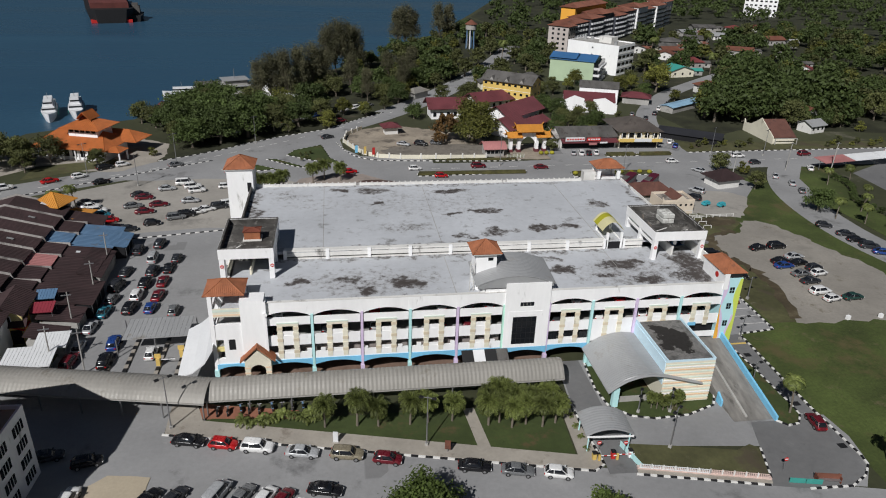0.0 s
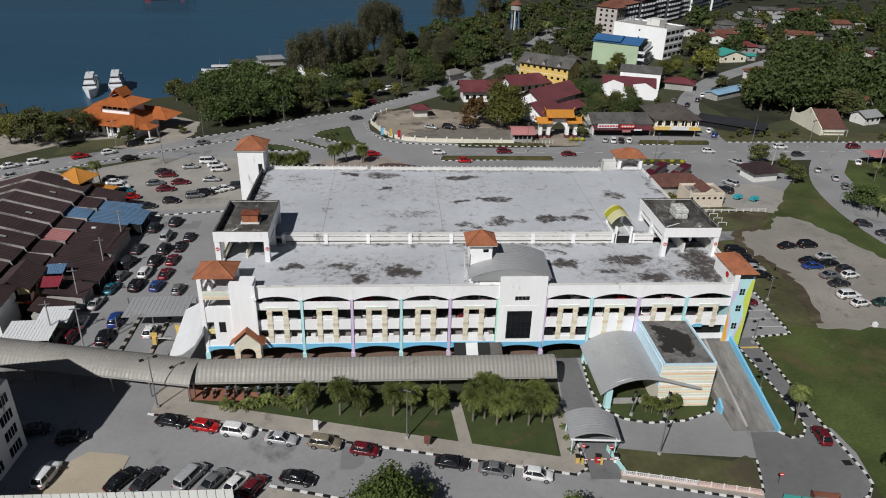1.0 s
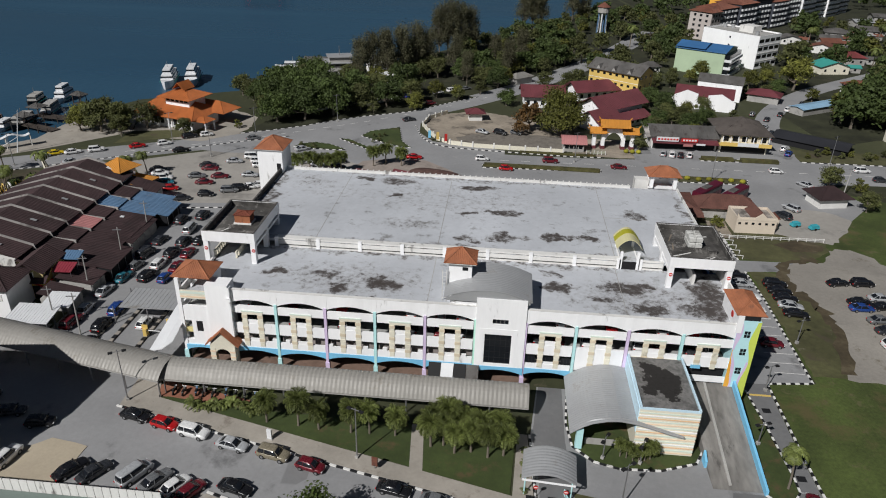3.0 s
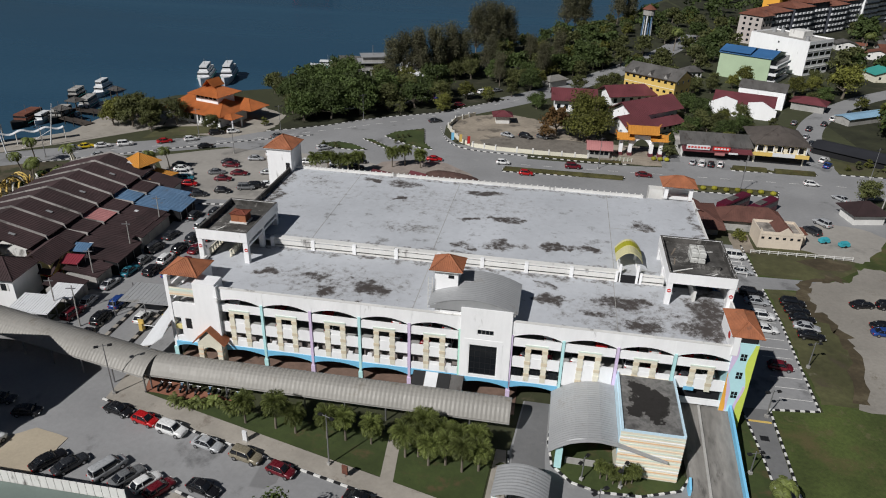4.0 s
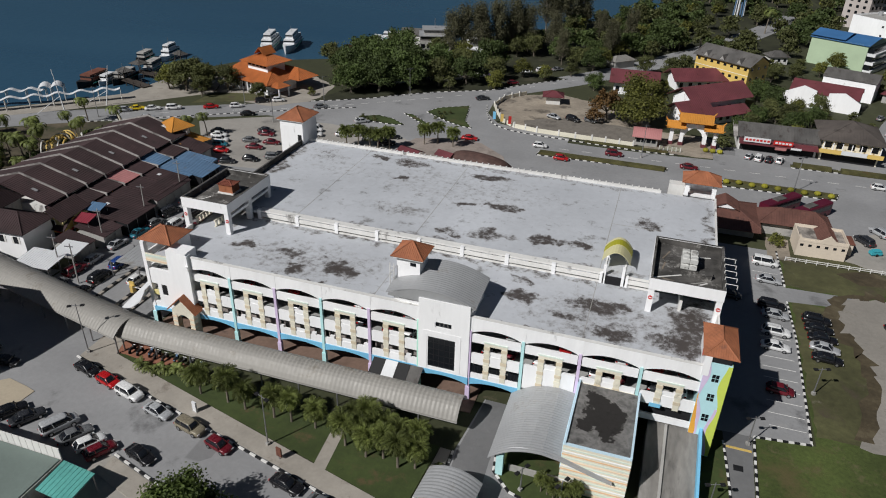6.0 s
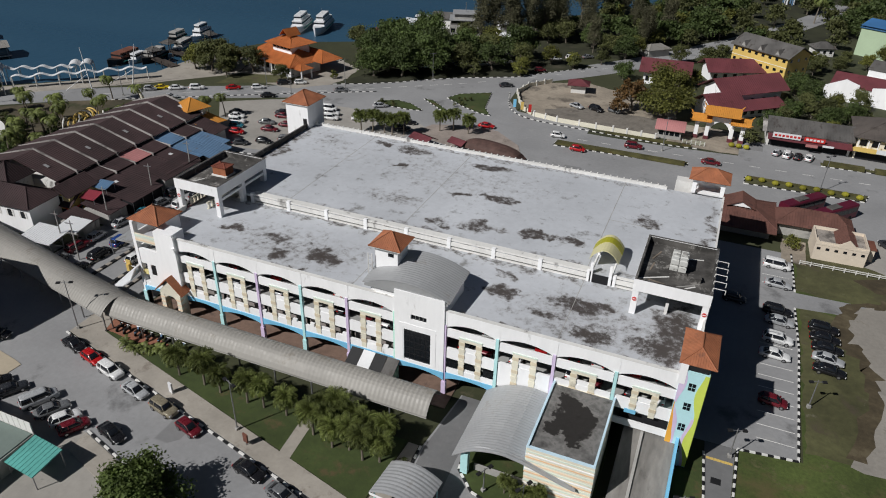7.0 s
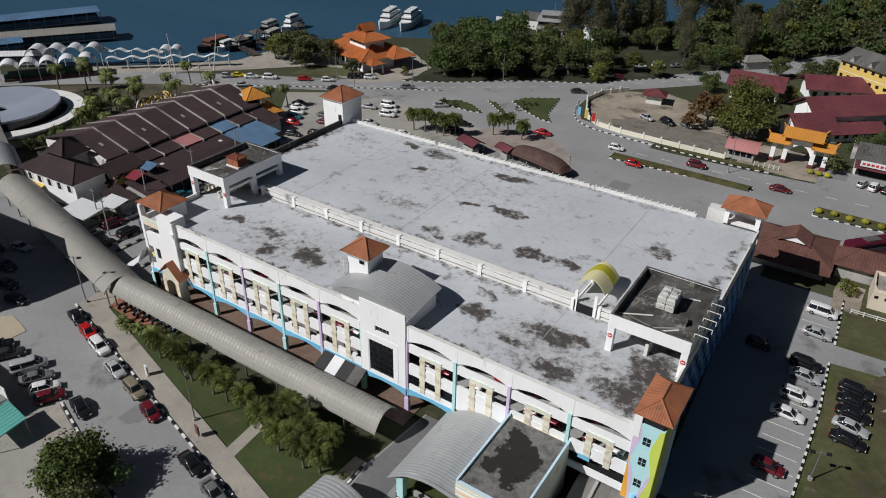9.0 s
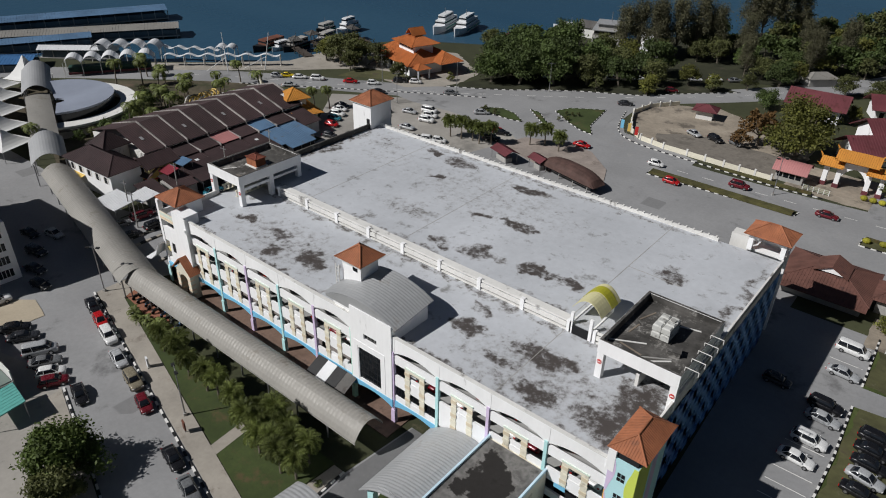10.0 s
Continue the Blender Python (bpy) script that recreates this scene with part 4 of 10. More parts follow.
gp("gutter_box", Shape().box(23.2, 26.3, Y0 + 0.2, Y0 + 0.6, TOP, 14.7).box(22.6, 23.1, Y0 + 0.5, Y0 + 1.0, TOP - 0.9, 15.2), WHITE, "", mid)


def vault(x0, x1, y0, y1, z_eave, z_top, axis, gap=0.55, rib=0.05, thick=0.1, segs=14, drop=0.0):
    """A shallow ribbed barrel roof; its arch spans the other axis. drop: how far the far end lies lower."""
    rings = []
    a0, a1, l0, l1 = (x0, x1, y0, y1) if axis == "y" else (y0, y1, x0, x1)
    n = max(int((l1 - l0) / gap), 1)
    for k in range(n * 2 + 1):
        l = l0 + (l1 - l0) * k / (n * 2)
        r = rib if k % 2 else 0.0
        dz = -drop * (l - l0) / (l1 - l0)
        upper, lower = [], []
        for i in range(segs + 1):
            u = i / segs
            z = z_eave + (z_top - z_eave) * (1 - (2 * u - 1) ** 2) + dz
            a = a0 + (a1 - a0) * u
            upper.append((a, l, z + r) if axis == "y" else (l, a, z + r))
            lower.append((a, l, z - thick) if axis == "y" else (l, a, z - thick))
        rings.append(upper + lower[::-1])
    return Shape().loft(rings)


gp("vault_roof", vault(21.5, 34.3, 94.2, 101.4, 15.45, 17.0, "y", 0.42, 0.03, drop=-0.8), METAL, "grey corrugated vaulted metal roof", mid)
gable = [(21.8, 15.3)] + [(21.8 + 12.2 * i / 12, 15.35 + 1.5 * (1 - (2 * i / 12 - 1) ** 2)) for i in range(13)] + [(34.0, 15.3), (34.0, 15.0), (21.8, 15.0)]
gp("vault_gable", Shape().along_y(gable, 94.22, 94.36), METAL, "", mid)
gp("soffit_wall", Shape().box(23.5, 33.4, 95.2, 95.35, 14.2, 15.4), CONCRETE, "", mid)


def tower(x0, x1, y0, y1, z0, z1, eave, zr, name, label, over=0.75, windows=()):
    t = gp(name, Shape().box(x0, x1, y0, y1, z0, z1), WHITE, label)
    gp("tiled_roof", Shape().hip(x0 - over, x1 + over, y0 - over, y1 + over, eave, zr), TERRA, "orange clay tiled hipped roof", t)
    gp("eave_soffit", Shape().box(x0 - over + 0.1, x1 + over - 0.1, y0 - over + 0.1, y1 + over - 0.1, eave - 0.22, eave - 0.1), WHITE_OLD, "", t)
    return t


ct = tower(21.9, 25.3, 97.4, 100.6, DECK_F, 19.5, 19.7, 21.3, "middle_tower", "white box tower with a clay tiled roof", 0.7)
gp("vent", Shape().box(23.9, 24.7, 97.33, 97.45, 18.3, 18.8), GLASS_DARK, "", ct)
gp("ladder", Shape().box(21.0, 21.1, 96.9, 97.0, DECK_F, 18.4).box(21.6, 21.7, 96.9, 97.0, DECK_F, 18.4), WHITE_OLD, "", ct)
for z in range(8):
    gp("rung", Shape().box(21.0, 21.7, 96.92, 96.98, 13.7 + z * 0.6, 13.75 + z * 0.6), WHITE_OLD, "", ct)
nw = tower(-21.6, -16.4, 141.2, 147.2, 0, 19.4, 19.6, 21.6, "lift_tower", "plain white lift tower with a clay tiled roof", 0.5)
gp("tower_door", Shape().box(-17.6, -16.8, 141.12, 141.22, DECK_R, DECK_R + 2), DARK, "", nw)

# north-east stair pavilion
pav = gp("stair_pavilion", Shape().box(59.4, 60.1, 144.4, 145.1, DECK_R, 17.3).box(64.1, 64.8, 144.4, 145.1, DECK_R, 17.3).box(59.4, 60.1, 147.6, 148.3, 0, 17.3)
         .box(64.1, 64.8, 147.6, 148.3, 0, 17.3).box(60.1, 64.1, 147.9, 148.2, 0, 15.6).box(59.4, 64.8, 145.1, 147.6, DECK_R - 0.3, DECK_R), WHITE, "open white stair pavilion")
gp("arch", arch_panel(60.0, 64.2, 17.3, 16.2, 0.8, 144.5, 144.9), WHITE, "", pav)
gp("tiled_roof", Shape().hip(58.7, 65.5, 143.7, 149.0, 17.35, 18.9), TERRA, "orange clay tiled hipped roof", pav)
gp("side_block", Shape().box(56.6, 59.4, 145.6, 147.6, 12, 15.9), WHITE_OLD, "", pav)

# barrier between the two decks: posts, top rail, panels, ledge
bar = gp("deck_barrier", Shape().box(-8.6, 49.0, YS - 0.2, YS - 0.02, 13.72, 14.38), WHITE_OLD, "weathered white concrete barrier")
gp("base_kerb", Shape().box(-8.6, 49.0, YS - 0.15, YS + 0.1, DECK_F, 13.42), WHITE_OLD, "", bar)
gp("top_rail", Shape().box(-8.6, 49.0, YS - 0.12, YS + 0.16, 14.56, 14.84), WHITE_OLD, "", bar)
gp("ledge", Shape().box(-8.6, 49.0, YS + 0.3, YS + 1.3, DECK_R, DECK_R + 0.14), WHITE_OLD, "", bar)
n = 8
for k in range(n + 1):
    x = -8.4 + (49.0 + 8.2) * k / n
    gp("barrier_post", Shape().box(x - 0.3, x + 0.3, YS - 0.3, YS + 0.25, DECK_F, 14.95), WHITE, "", bar)
bar = gp("deck_barrier", Shape().box(52.2, 56.0, YS - 0.2, YS - 0.02, 13.72, 14.38), WHITE_OLD)
gp("base_kerb", Shape().box(52.2, 56.0, YS - 0.15, YS + 0.1, DECK_F, 13.42), WHITE_OLD, "", bar)
gp("top_rail", Shape().box(52.2, 56.0, YS - 0.12, YS + 0.16, 14.56, 14.84), WHITE_OLD, "", bar)
gp("barrier_post", Shape().box(52.2, 52.6, YS - 0.3, YS + 0.25, DECK_F, 14.95), WHITE, "", bar)

# parapets
gp("east_parapet", Shape().box(WX1 - 0.25, WX1, Y0 + 0.4, YR, 12.8, 15.0), WHITE_OLD)
gp("west_parapet", Shape().box(WX0, WX0 + 0.3, 117, 141.2, 12.8, 15.6), SLAB_DARK, "black-stained concrete parapet")
gp("west_kerb", Shape().box(WX0, WX0 + 0.3, 99, 104, DECK_F, 14.0), WHITE_OLD)
rear = Shape().box(-16.4, 55.4, YR - 0.3, YR, 12.8, 15.1)
for k in range(60):
    x = -15.8 + k * 1.2
    rear.box(x - 0.12, x + 0.12, YR - 0.36, YR + 0.06, 15.1, 15.3)
gp("rear_parapet", rear, WHITE_OLD, "low white parapet with small studs")
gp("front_coping", Shape().box(-10.3, 26.3, Y0 - 0.05, Y0 + 0.42, TOP, TOP + 0.1).box(33.7, 63.2, Y0 - 0.05, Y0 + 0.42, TOP, TOP + 0.1), WHITE_OLD)

# stair heads with flat mouldy roofs
def stair_head(x0, x1, y0, y1, zf, label):
    s = gp("stair_head", Shape().box(x0, x1, y0, y0 + 0.35, 16.9, 18.6).box(x0, x1, y1 - 0.3, y1, 16.9, 18.6).box(x0, x0 + 0.3, y0 + 0.35, y1 - 0.3, 16.9, 18.6)
           .box(x1 - 0.3, x1, y0 + 0.35, y1 - 0.3, 16.9, 18.6), WHITE, label)
    gp("flat_roof", Shape().box(x0 + 0.3, x1 - 0.3, y0 + 0.35, y1 - 0.3, 16.9, 17.6), SLAB_DARK, "mould-blackened flat concrete roof", s)
    gp("parapet_inside", Shape().box(x0 + 0.3, x0 + 0.36, y0 + 0.35, y1 - 0.3, 17.6, 18.5).box(x1 - 0.36, x1 - 0.3, y0 + 0.35, y1 - 0.3, 17.6, 18.5)
       .box(x0 + 0.36, x1 - 0.36, y1 - 0.36, y1 - 0.3, 17.6, 18.5).box(x0 + 0.36, x1 - 0.36, y0 + 0.35, y0 + 0.41, 17.6, 18.5), SLAB_DARK, "", s)
    gp("parapet_cap", Shape().box(x0 + 0.03, x1 - 0.03, y0 + 0.12, y0 + 0.38, 18.6, 18.64).box(x0 + 0.03, x1 - 0.03, y1 - 0.33, y1 - 0.03, 18.6, 18.64)
       .box(x0 + 0.03, x0 + 0.33, y0 + 0.38, y1 - 0.33, 18.6, 18.64).box(x1 - 0.33, x1 - 0.03, y0 + 0.38, y1 - 0.33, 18.6, 18.64), SLAB_DARK, "blackened parapet top", s)
    for x in (x0 + 0.05, x1 - 0.85):
        for y in (y0 + 0.1, (y0 + y1) / 2 - 0.4, y1 - 0.9):
            gp("pier", Shape().box(x, x + 0.8, y, y + 0.8, zf, 16.9), WHITE, "", s)
    gp("beam", Shape().box(x0 + 0.1, x0 + 0.5, y0 + 0.9, y1 - 0.3, 15.9, 16.3).box(x1 - 0.5, x1 - 0.1, y0 + 0.9, y1 - 0.3, 15.9, 16.3), WHITE, "", s)
    return s


COPING_WOOD = mat("weathered_timber", (0.20, 0.165, 0.13), 0.9, var=0.3, fine=4, stretch=(1, 4, 1))
se = stair_head(55.4, 65.1, 105.3, 118.2, DECK_F, "white ramp head with a flat roof on piers")
gp("ramp_wall", Shape().box(59.8, 60.2, 107, 117, DECK_F, 15.0), WHITE_OLD, "", se)
gp("end_wall", Shape().box(55.5, 65.0, 117.6, 117.9, DECK_R, 16.9), WHITE_OLD, "", se)
sw = stair_head(-18.2, -9.6, 104.0, 117.0, DECK_F - 0.2, "white ramp head with a flat roof on piers")
for x in (-17.2, -13.6):
    rail = Shape()
    for k in range(12):
        rail.tube((x, 106 + k * 0.85, 13.1), (x, 106 + k * 0.85, 14.2), 0.22, n=8)
    rail.box(x - 0.12, x + 0.12, 105.6, 116, 14.2, 14.4).box(x - 0.15, x + 0.15, 105.6, 116, DECK_F, 13.3)
    gp("baluster_rail", rail, CREAM, "cream baluster rail", sw)
for k, (x, y, l, a) in enumerate(((57.6, 108.4, 4.2, 28), (58.4, 107.4, 3.0, -12), (61.6, 107.2, 3.4, 40), (57.2, 114.5, 2.6, 70), (62.2, 115.4, 2.4, 15), (57.0, 111.2, 2.2, 82), (-15.8, 106.4, 2.8, 60), (-11.6, 106.0, 2.2, 10))):
    pl = thing("plank", x, y, 17.61, a, "grey weathered plank lying on the mouldy flat roof", "plank", "planks on the flat roofs")
    part("board", Shape().box(-l / 2, l / 2, -0.11, 0.11, 0, 0.05), (WHITE_OLD, COPING_WOOD)[k % 2], pl)
for px in (55.85, 64.65, -17.75, -9.95):
    yy = 105.4 if px > 0 else 104.1
    pl = thing("round_sign", px, yy - 0.02, 15.6, 0, "small round red and white road sign fixed to a pier", "sign", "signs on the ramp heads")
    part("disc", Shape().tube((0, 0, 0), (0, -0.04, 0), 0.3, n=14), RED, pl)
    part("bar", Shape().box(-0.2, 0.2, -0.06, -0.04, -0.06, 0.06), WHITE, pl)
TANK_PALE = mat("mouldy_tank_panel", (0.60, 0.60, 0.57), 0.8, var=0.15, dirt=(0.2, 0.19, 0.17), dirt_amount=0.35, dirt_scale=0.8)
tank = thing("water_tank", 60.3, 112.2, 17.6, 0, "pale sectional water tank on the flat roof", "water tank")
part("plinth", Shape().box(-1.3, 1.3, -1.7, 1.7, 0, 0.18), SLAB_DARK, tank)
for ix in range(2):
    for iy in range(3):
        for iz in range(2):
            x0, y0, z0 = -1.08 + ix * 1.1, -1.5 + iy, 0.18 + iz * 0.95
            part("tank_panel", Shape().loft([[(x0 + d, y0 + d, z), (x0 + 1.04 - d, y0 + d, z), (x0 + 1.04 - d, y0 + 0.96 - d, z), (x0 + d, y0 + 0.96 - d, z)] for d, z in ((0.14, z0), (0, z0 + 0.14), (0, z0 + 0.78), (0.14, z0 + 0.92))]), TANK_PALE, tank)
part("lid", Shape().tube((0.5, 0.6, 2.0), (0.5, 0.6, 2.15), 0.35, n=12), CONCRETE, tank)
crate = thing("roof_box", 62.6, 109.6, 17.6, 14, "dark weathered box on the mouldy flat roof", "box")
part("body", Shape().box(-0.7, 0.7, -0.5, 0.5, 0, 0.7), SLAB_DARK, crate)
part("cap", Shape().box(-0.78, 0.78, -0.58, 0.58, 0.7, 0.8), SLAB_DARK, crate)
RUST_RED = mat("rust_red_sheet", (0.17, 0.05, 0.03), 0.8, var=0.25)
vent = thing("water_tank", -13.4, 110.4, 17.6, 0, "rust-orange water tank with a dark red cover on the flat roof", "water tank")
part("plinth", Shape().box(-1.5, 1.5, -1.2, 1.2, 0, 0.25), WHITE_OLD, vent)
for ix in range(2):
    part("tank_panel", Shape().box(-1.3 + ix * 1.32, -0.02 + ix * 1.32, -1.0, 1.0, 0.25, 1.65), TERRA, vent)
part("cover", Shape().hip(-1.45, 1.45, -1.15, 1.15, 1.65, 1.95), RUST_RED, vent)
for y in (106.6, 108.4, 110.2, 112.0, 113.8):
    ar = thing("pipe_bracket", 64.95, y, 18.64, 0, "pale bent pipe bracket reaching over the parapet", "bracket", "brackets on the flat roof")
    part("pipe", Shape().tube((0, 0, 0), (0, 0, 0.45), 0.05).tube((0, 0, 0.45), (1.5, 0.05, 0.4), 0.05).tube((1.5, 0.05, 0.4), (1.5, 0.05, -0.2), 0.05), WHITE_OLD, ar)
debris = thing("rubble_plank", 61.2, 107.6, 17.6, 32, "grey broken plank lying on the roof", "debris")
part("plank", Shape().box(-1.9, 1.9, -0.09, 0.09, 0, 0.08), CONCRETE, debris)

# kiosk with a yellow-green barrel canopy over the stair in the barrier
kio = gp("stair_kiosk", Shape().box(48.9, 49.3, YS - 0.3, YS + 0.1, DECK_F, 16.3).box(51.6, 52.0, YS - 0.3, YS + 0.1, DECK_F, 16.3).box(48.9, 49.3, YS + 5.2, YS + 5.6, DECK_R, 16.3)
         .box(51.6, 52.0, YS + 5.2, YS + 5.6, DECK_R, 16.3).box(48.9, 49.1, YS + 0.1, YS + 5.2, DECK_R, 14.7).box(51.8, 52.0, YS + 0.1, YS + 5.2, DECK_R, 14.7), WHITE, "white stair kiosk in the barrier")
# black sheet in place of the shade inside the doorway
gp("opening", Shape().box(49.3, 51.6, YS - 0.3, YS - 0.26, DECK_F, 14.6), DARK, "", kio)
can = vault(48.4, 52.5, YS + 0.9, YS + 6.0, 16.3, 17.95, "y", 0.5, 0.02, 0.08, 10)
gp("barrel_canopy", can, mat("pale_canopy_sheet", (0.62, 0.58, 0.33), 0.5, var=0.08), "pale yellow barrel canopy with an olive stripe", kio)
band = vault(48.36, 52.54, YS + 3.6, YS + 5.2, 16.33, 18.0, "y", 0.5, 0.02, 0.06, 10)
gp("stripe", band, mat("olive_canopy_sheet", (0.38, 0.36, 0.03), 0.5, var=0.08), "", kio)

# left corner tower with porch
lt = gp("corner_tower", Shape().box(-14.1, -10.6, Y0 - 0.5, 96.4, 4.0, 14.9).box(-14.1, -13.6, 96.4, 99.2, 4.0, 15.6).box(-18.6, -18.0, Y0 - 0.4, Y0 + 0.4, 0, 15.6).box(-18.6, -18.0, 98.6, 99.2, 0, 15.6)
        .box(-18.0, -14.1, Y0 - 0.3, Y0 + 0.2, 8.3, 10.9).box(-18.0, -14.1, Y0 - 0.3, Y0 + 0.2, 3.9, 4.9).box(-16.9, -16.2, Y0 - 0.3, Y0 + 0.2, 4.9, 8.3)
        .box(-15.2, -14.1, Y0 - 0.3, Y0 + 0.2, 4.9, 8.3).box(-16.2, -15.2, Y0 - 0.3, Y0 + 0.2, 4.9, 6.4).box(-18.6, -13.6, 98.7, 99.1, 3.9, 13.2), WHITE, "white corner tower with open balconies")
gp("balcony_panel", Shape().box(-18.0, -14.1, Y0 - 0.42, Y0 - 0.25, 12.3, 13.7), CREAM, "cream and peach striped balcony front", lt)
gp("stripe", Shape().box(-18.0, -14.1, Y0 - 0.45, Y0 - 0.25, 12.5, 12.75), PEACH, "", lt)
gp("stripe", Shape().box(-18.0, -14.1, Y0 - 0.45, Y0 - 0.25, 13.15, 13.55), mat("faded_mint_paint", (0.66, 0.75, 0.66)), "", lt)
gp("stripe", Shape().box(-18.0, -16.9, Y0 - 0.25, Y0 + 0.1, 6.2, 6.9), mat("pale_yellow_paint", (0.78, 0.68, 0.30), 0.7), "", lt)
gp("side_panel", Shape().box(-18.5, -18.2, Y0 + 0.4, 98.8, 4.0, 8.9).box(-18.5, -18.2, Y0 + 0.4, 98.8, 10.0, 10.9).box(-18.5, -18.2, Y0 + 0.4, 98.8, 12.4, 13.5), WHITE, "", lt)
for z in (4, 7.1, 10.2):
    gp("landing", Shape().box(-18.0, -14.1, Y0 + 0.2, 98.6, z - 0.25, z), INSIDE, "", lt)
win = gp("arched_window", Shape().along_y([(-16.2, 6.4), (-15.2, 6.4)] + [(-15.7 + 0.5 * math.cos(a), 7.7 + 0.5 * math.sin(a)) for a in [math.pi * k / 8 for k in range(9)]], Y0 - 0.2, Y0), DARK, "", lt)
gp("tiled_roof", Shape().hip(-19.3, -13.3, Y0 - 0.1, 99.7, 15.65, 17.2), TERRA, "orange clay tiled hipped roof", lt)
gp("corner_column", Shape().box(-18.7, -18.0, Y0 - 0.6, Y0 + 0.3, 0, 3.0), CYAN, "turquoise painted column", lt)
gp("blue_arch_band", arch_panel(-18.2, -13.2, 3.98, 3.0, 0.6, Y0 - 0.5, Y0 - 0.2), BLUE_BAND, "", lt)
gp("fin", Shape().box(-10.75, -10.35, Y0 - 0.55, Y0 + 0.3, 4.0, 14.6).tube((-10.5, Y0 - 0.9, 12.6), (-10.5, Y0 - 0.4, 12.6), 0.35, 0.2), WHITE, "", lt)
porch = gp("porch", Shape().box(-14.0, -13.2, 92.7, 93.5, 0.1, 4.4).box(-10.9, -10.1, 92.7, 93.5, 0.1, 4.4).box(-14.0, -13.7, 93.5, Y0, 0.1, 4.4).box(-10.4, -10.1, 93.5, Y0, 0.1, 4.4)
           .along_y([(-14.0, 4.4), (-13.2, 4.4)] + [(-12.05 - 1.15 * math.cos(a), 3.3 + 1.0 * math.sin(a)) for a in [math.pi * k / 8 for k in range(9)]] + [(-10.9, 4.4), (-10.1, 4.4), (-10.1, 5.0), (-12.05, 6.9), (-14.0, 5.0)], 92.75, 93.2), CREAM, "cream entrance porch with an arched opening")
gp("porch_roof", Shape().gable(-14.7, -9.4, 92.4, Y0 + 0.2, 5.0, 7.6, "y", 0.04, 0.28), TERRA, "orange clay tiled gable roof", porch)
for x in (-13.6, -10.5):
    for z in (1.0, 1.9, 2.8, 3.7):
        gp("stripe", Shape().box(x - 0.44, x + 0.44, 92.67, 93.5, z, z + 0.25), PEACH, "", porch)
# white curved awning on the west side
rings = []
for k in range(13):
    u = k / 12
    yy = 92.6 + 11 * u
    rings.append([(-18.4, yy, 7.6 + 2.0 * u), (-19.8, yy, 5.2 + 2.4 * u), (-21.8, yy, 3.6 + 2.3 * u), (-24.0, yy, 2.9 + 1.8 * u),
                  (-24.0, yy, 2.8 + 1.8 * u), (-21.8, yy, 3.45 + 2.3 * u), (-19.8, yy, 5.05 + 2.4 * u), (-18.4, yy, 7.4 + 2.0 * u)])
gp("white_awning", Shape().loft(rings), METAL_WHITE, "white curved sheet awning")
west = Shape()
for z0, z1 in ((3.9, 5.2), (6.9, 8.4), (10.0, 11.3), (12.2, 13.2)):
    west.box(WX0, WX0 + 0.3, 99.4, 141.2, z0, z1)
for k in range(7):
    west.box(WX0 - 0.1, WX0 + 0.4, 99.4 + k * 7, 100 + k * 7, 0, 13.2)
gp("west_wall", west, WHITE_OLD, "white open-sided parking wall")
# east wall with three rows of openings
EW = mat("mural_blue_paint", (0.17, 0.37, 0.68), 0.7, var=0.2, big=0.08, dirt=(0.14, 0.22, 0.5), dirt_amount=0.3, dirt_scale=0.12)
ew = Shape()
for z0, z1 in ((0, 1.2), (3.2, 4.9), (6.4, 8.0), (9.5, 11.2), (12.5, 13.0)):
    ew.box(WX1 - 0.3, WX1, 101, YR, z0, z1)
for k in range(15):
    y = 101 + k * 3.0
    ew.box(WX1 - 0.3, WX1, y, y + 1.3, 0, 13.0)
gp("east_wall", ew, EW, "blue-washed side wall with rows of openings")
nw_ = Shape()
for z0, z1 in ((0, 0.9), (3.2, 4.6), (6.4, 7.8), (9.5, 11.0), (12.3, 13.0)):
    nw_.box(-16.4, WX1, YR - 0.3, YR, z0, z1)
for k in range(12):
    nw_.box(-16.4 + k * 7.3, -15.8 + k * 7.3, YR - 0.3, YR + 0.05, 0, 13)
gp("rear_wall", nw_, WHITE_OLD)

# right corner tower with its painted waves
RT0, RT1, RTY = 63.3, 66.4, 94.22
rt = gp("mural_tower", Shape().box(RT0, RT1, RTY, 101.2, 0, 14.9), PALE_BLUE, "pale blue stair tower with a wavy mural")


def wave(edge0, edge1, z0, z1, y, n=28):
    """A painted stripe between two wavy edges, on the street side of the tower."""
    zs = [z0 + (z1 - z0) * k / n for k in range(n + 1)]
    clip = lambda v: min(max(v, RT0 + 0.01), RT1 - 0.01)
    left = [(clip(edge0(z)), z) for z in zs]
    right = [(max(clip(edge1(z)), clip(edge0(z)) + 0.004), z) for z in zs]
    return Shape().along_y(left + right[::-1], y - 0.012, y + 0.01)


gp("mural_stripe", wave(lambda z: RT0, lambda z: RT0 + 0.75 * (1 - abs(z - 4.0) / 6.5) + 0.06 * math.sin(z * 2), 0.2, 10.0, RTY), ORANGE, "orange painted wave", rt)
gp("mural_stripe", wave(lambda z: RT0 + 0.75 * (1 - abs(z - 4.0) / 6.5) - 0.02, lambda z: RT0 + 1.15 * (1 - abs(z - 4.2) / 7.5) + 0.16 * math.sin(z * 1.1), 0.6, 9.6, RTY - 0.006), LILAC, "lilac painted wave", rt)
gp("mural_stripe", wave(lambda z: RT0, lambda z: RT0 + 0.55 + 0.3 * math.sin(z * 0.9 + 2.2), 10.0, 14.8, RTY - 0.006), LILAC, "lilac painted wave", rt)
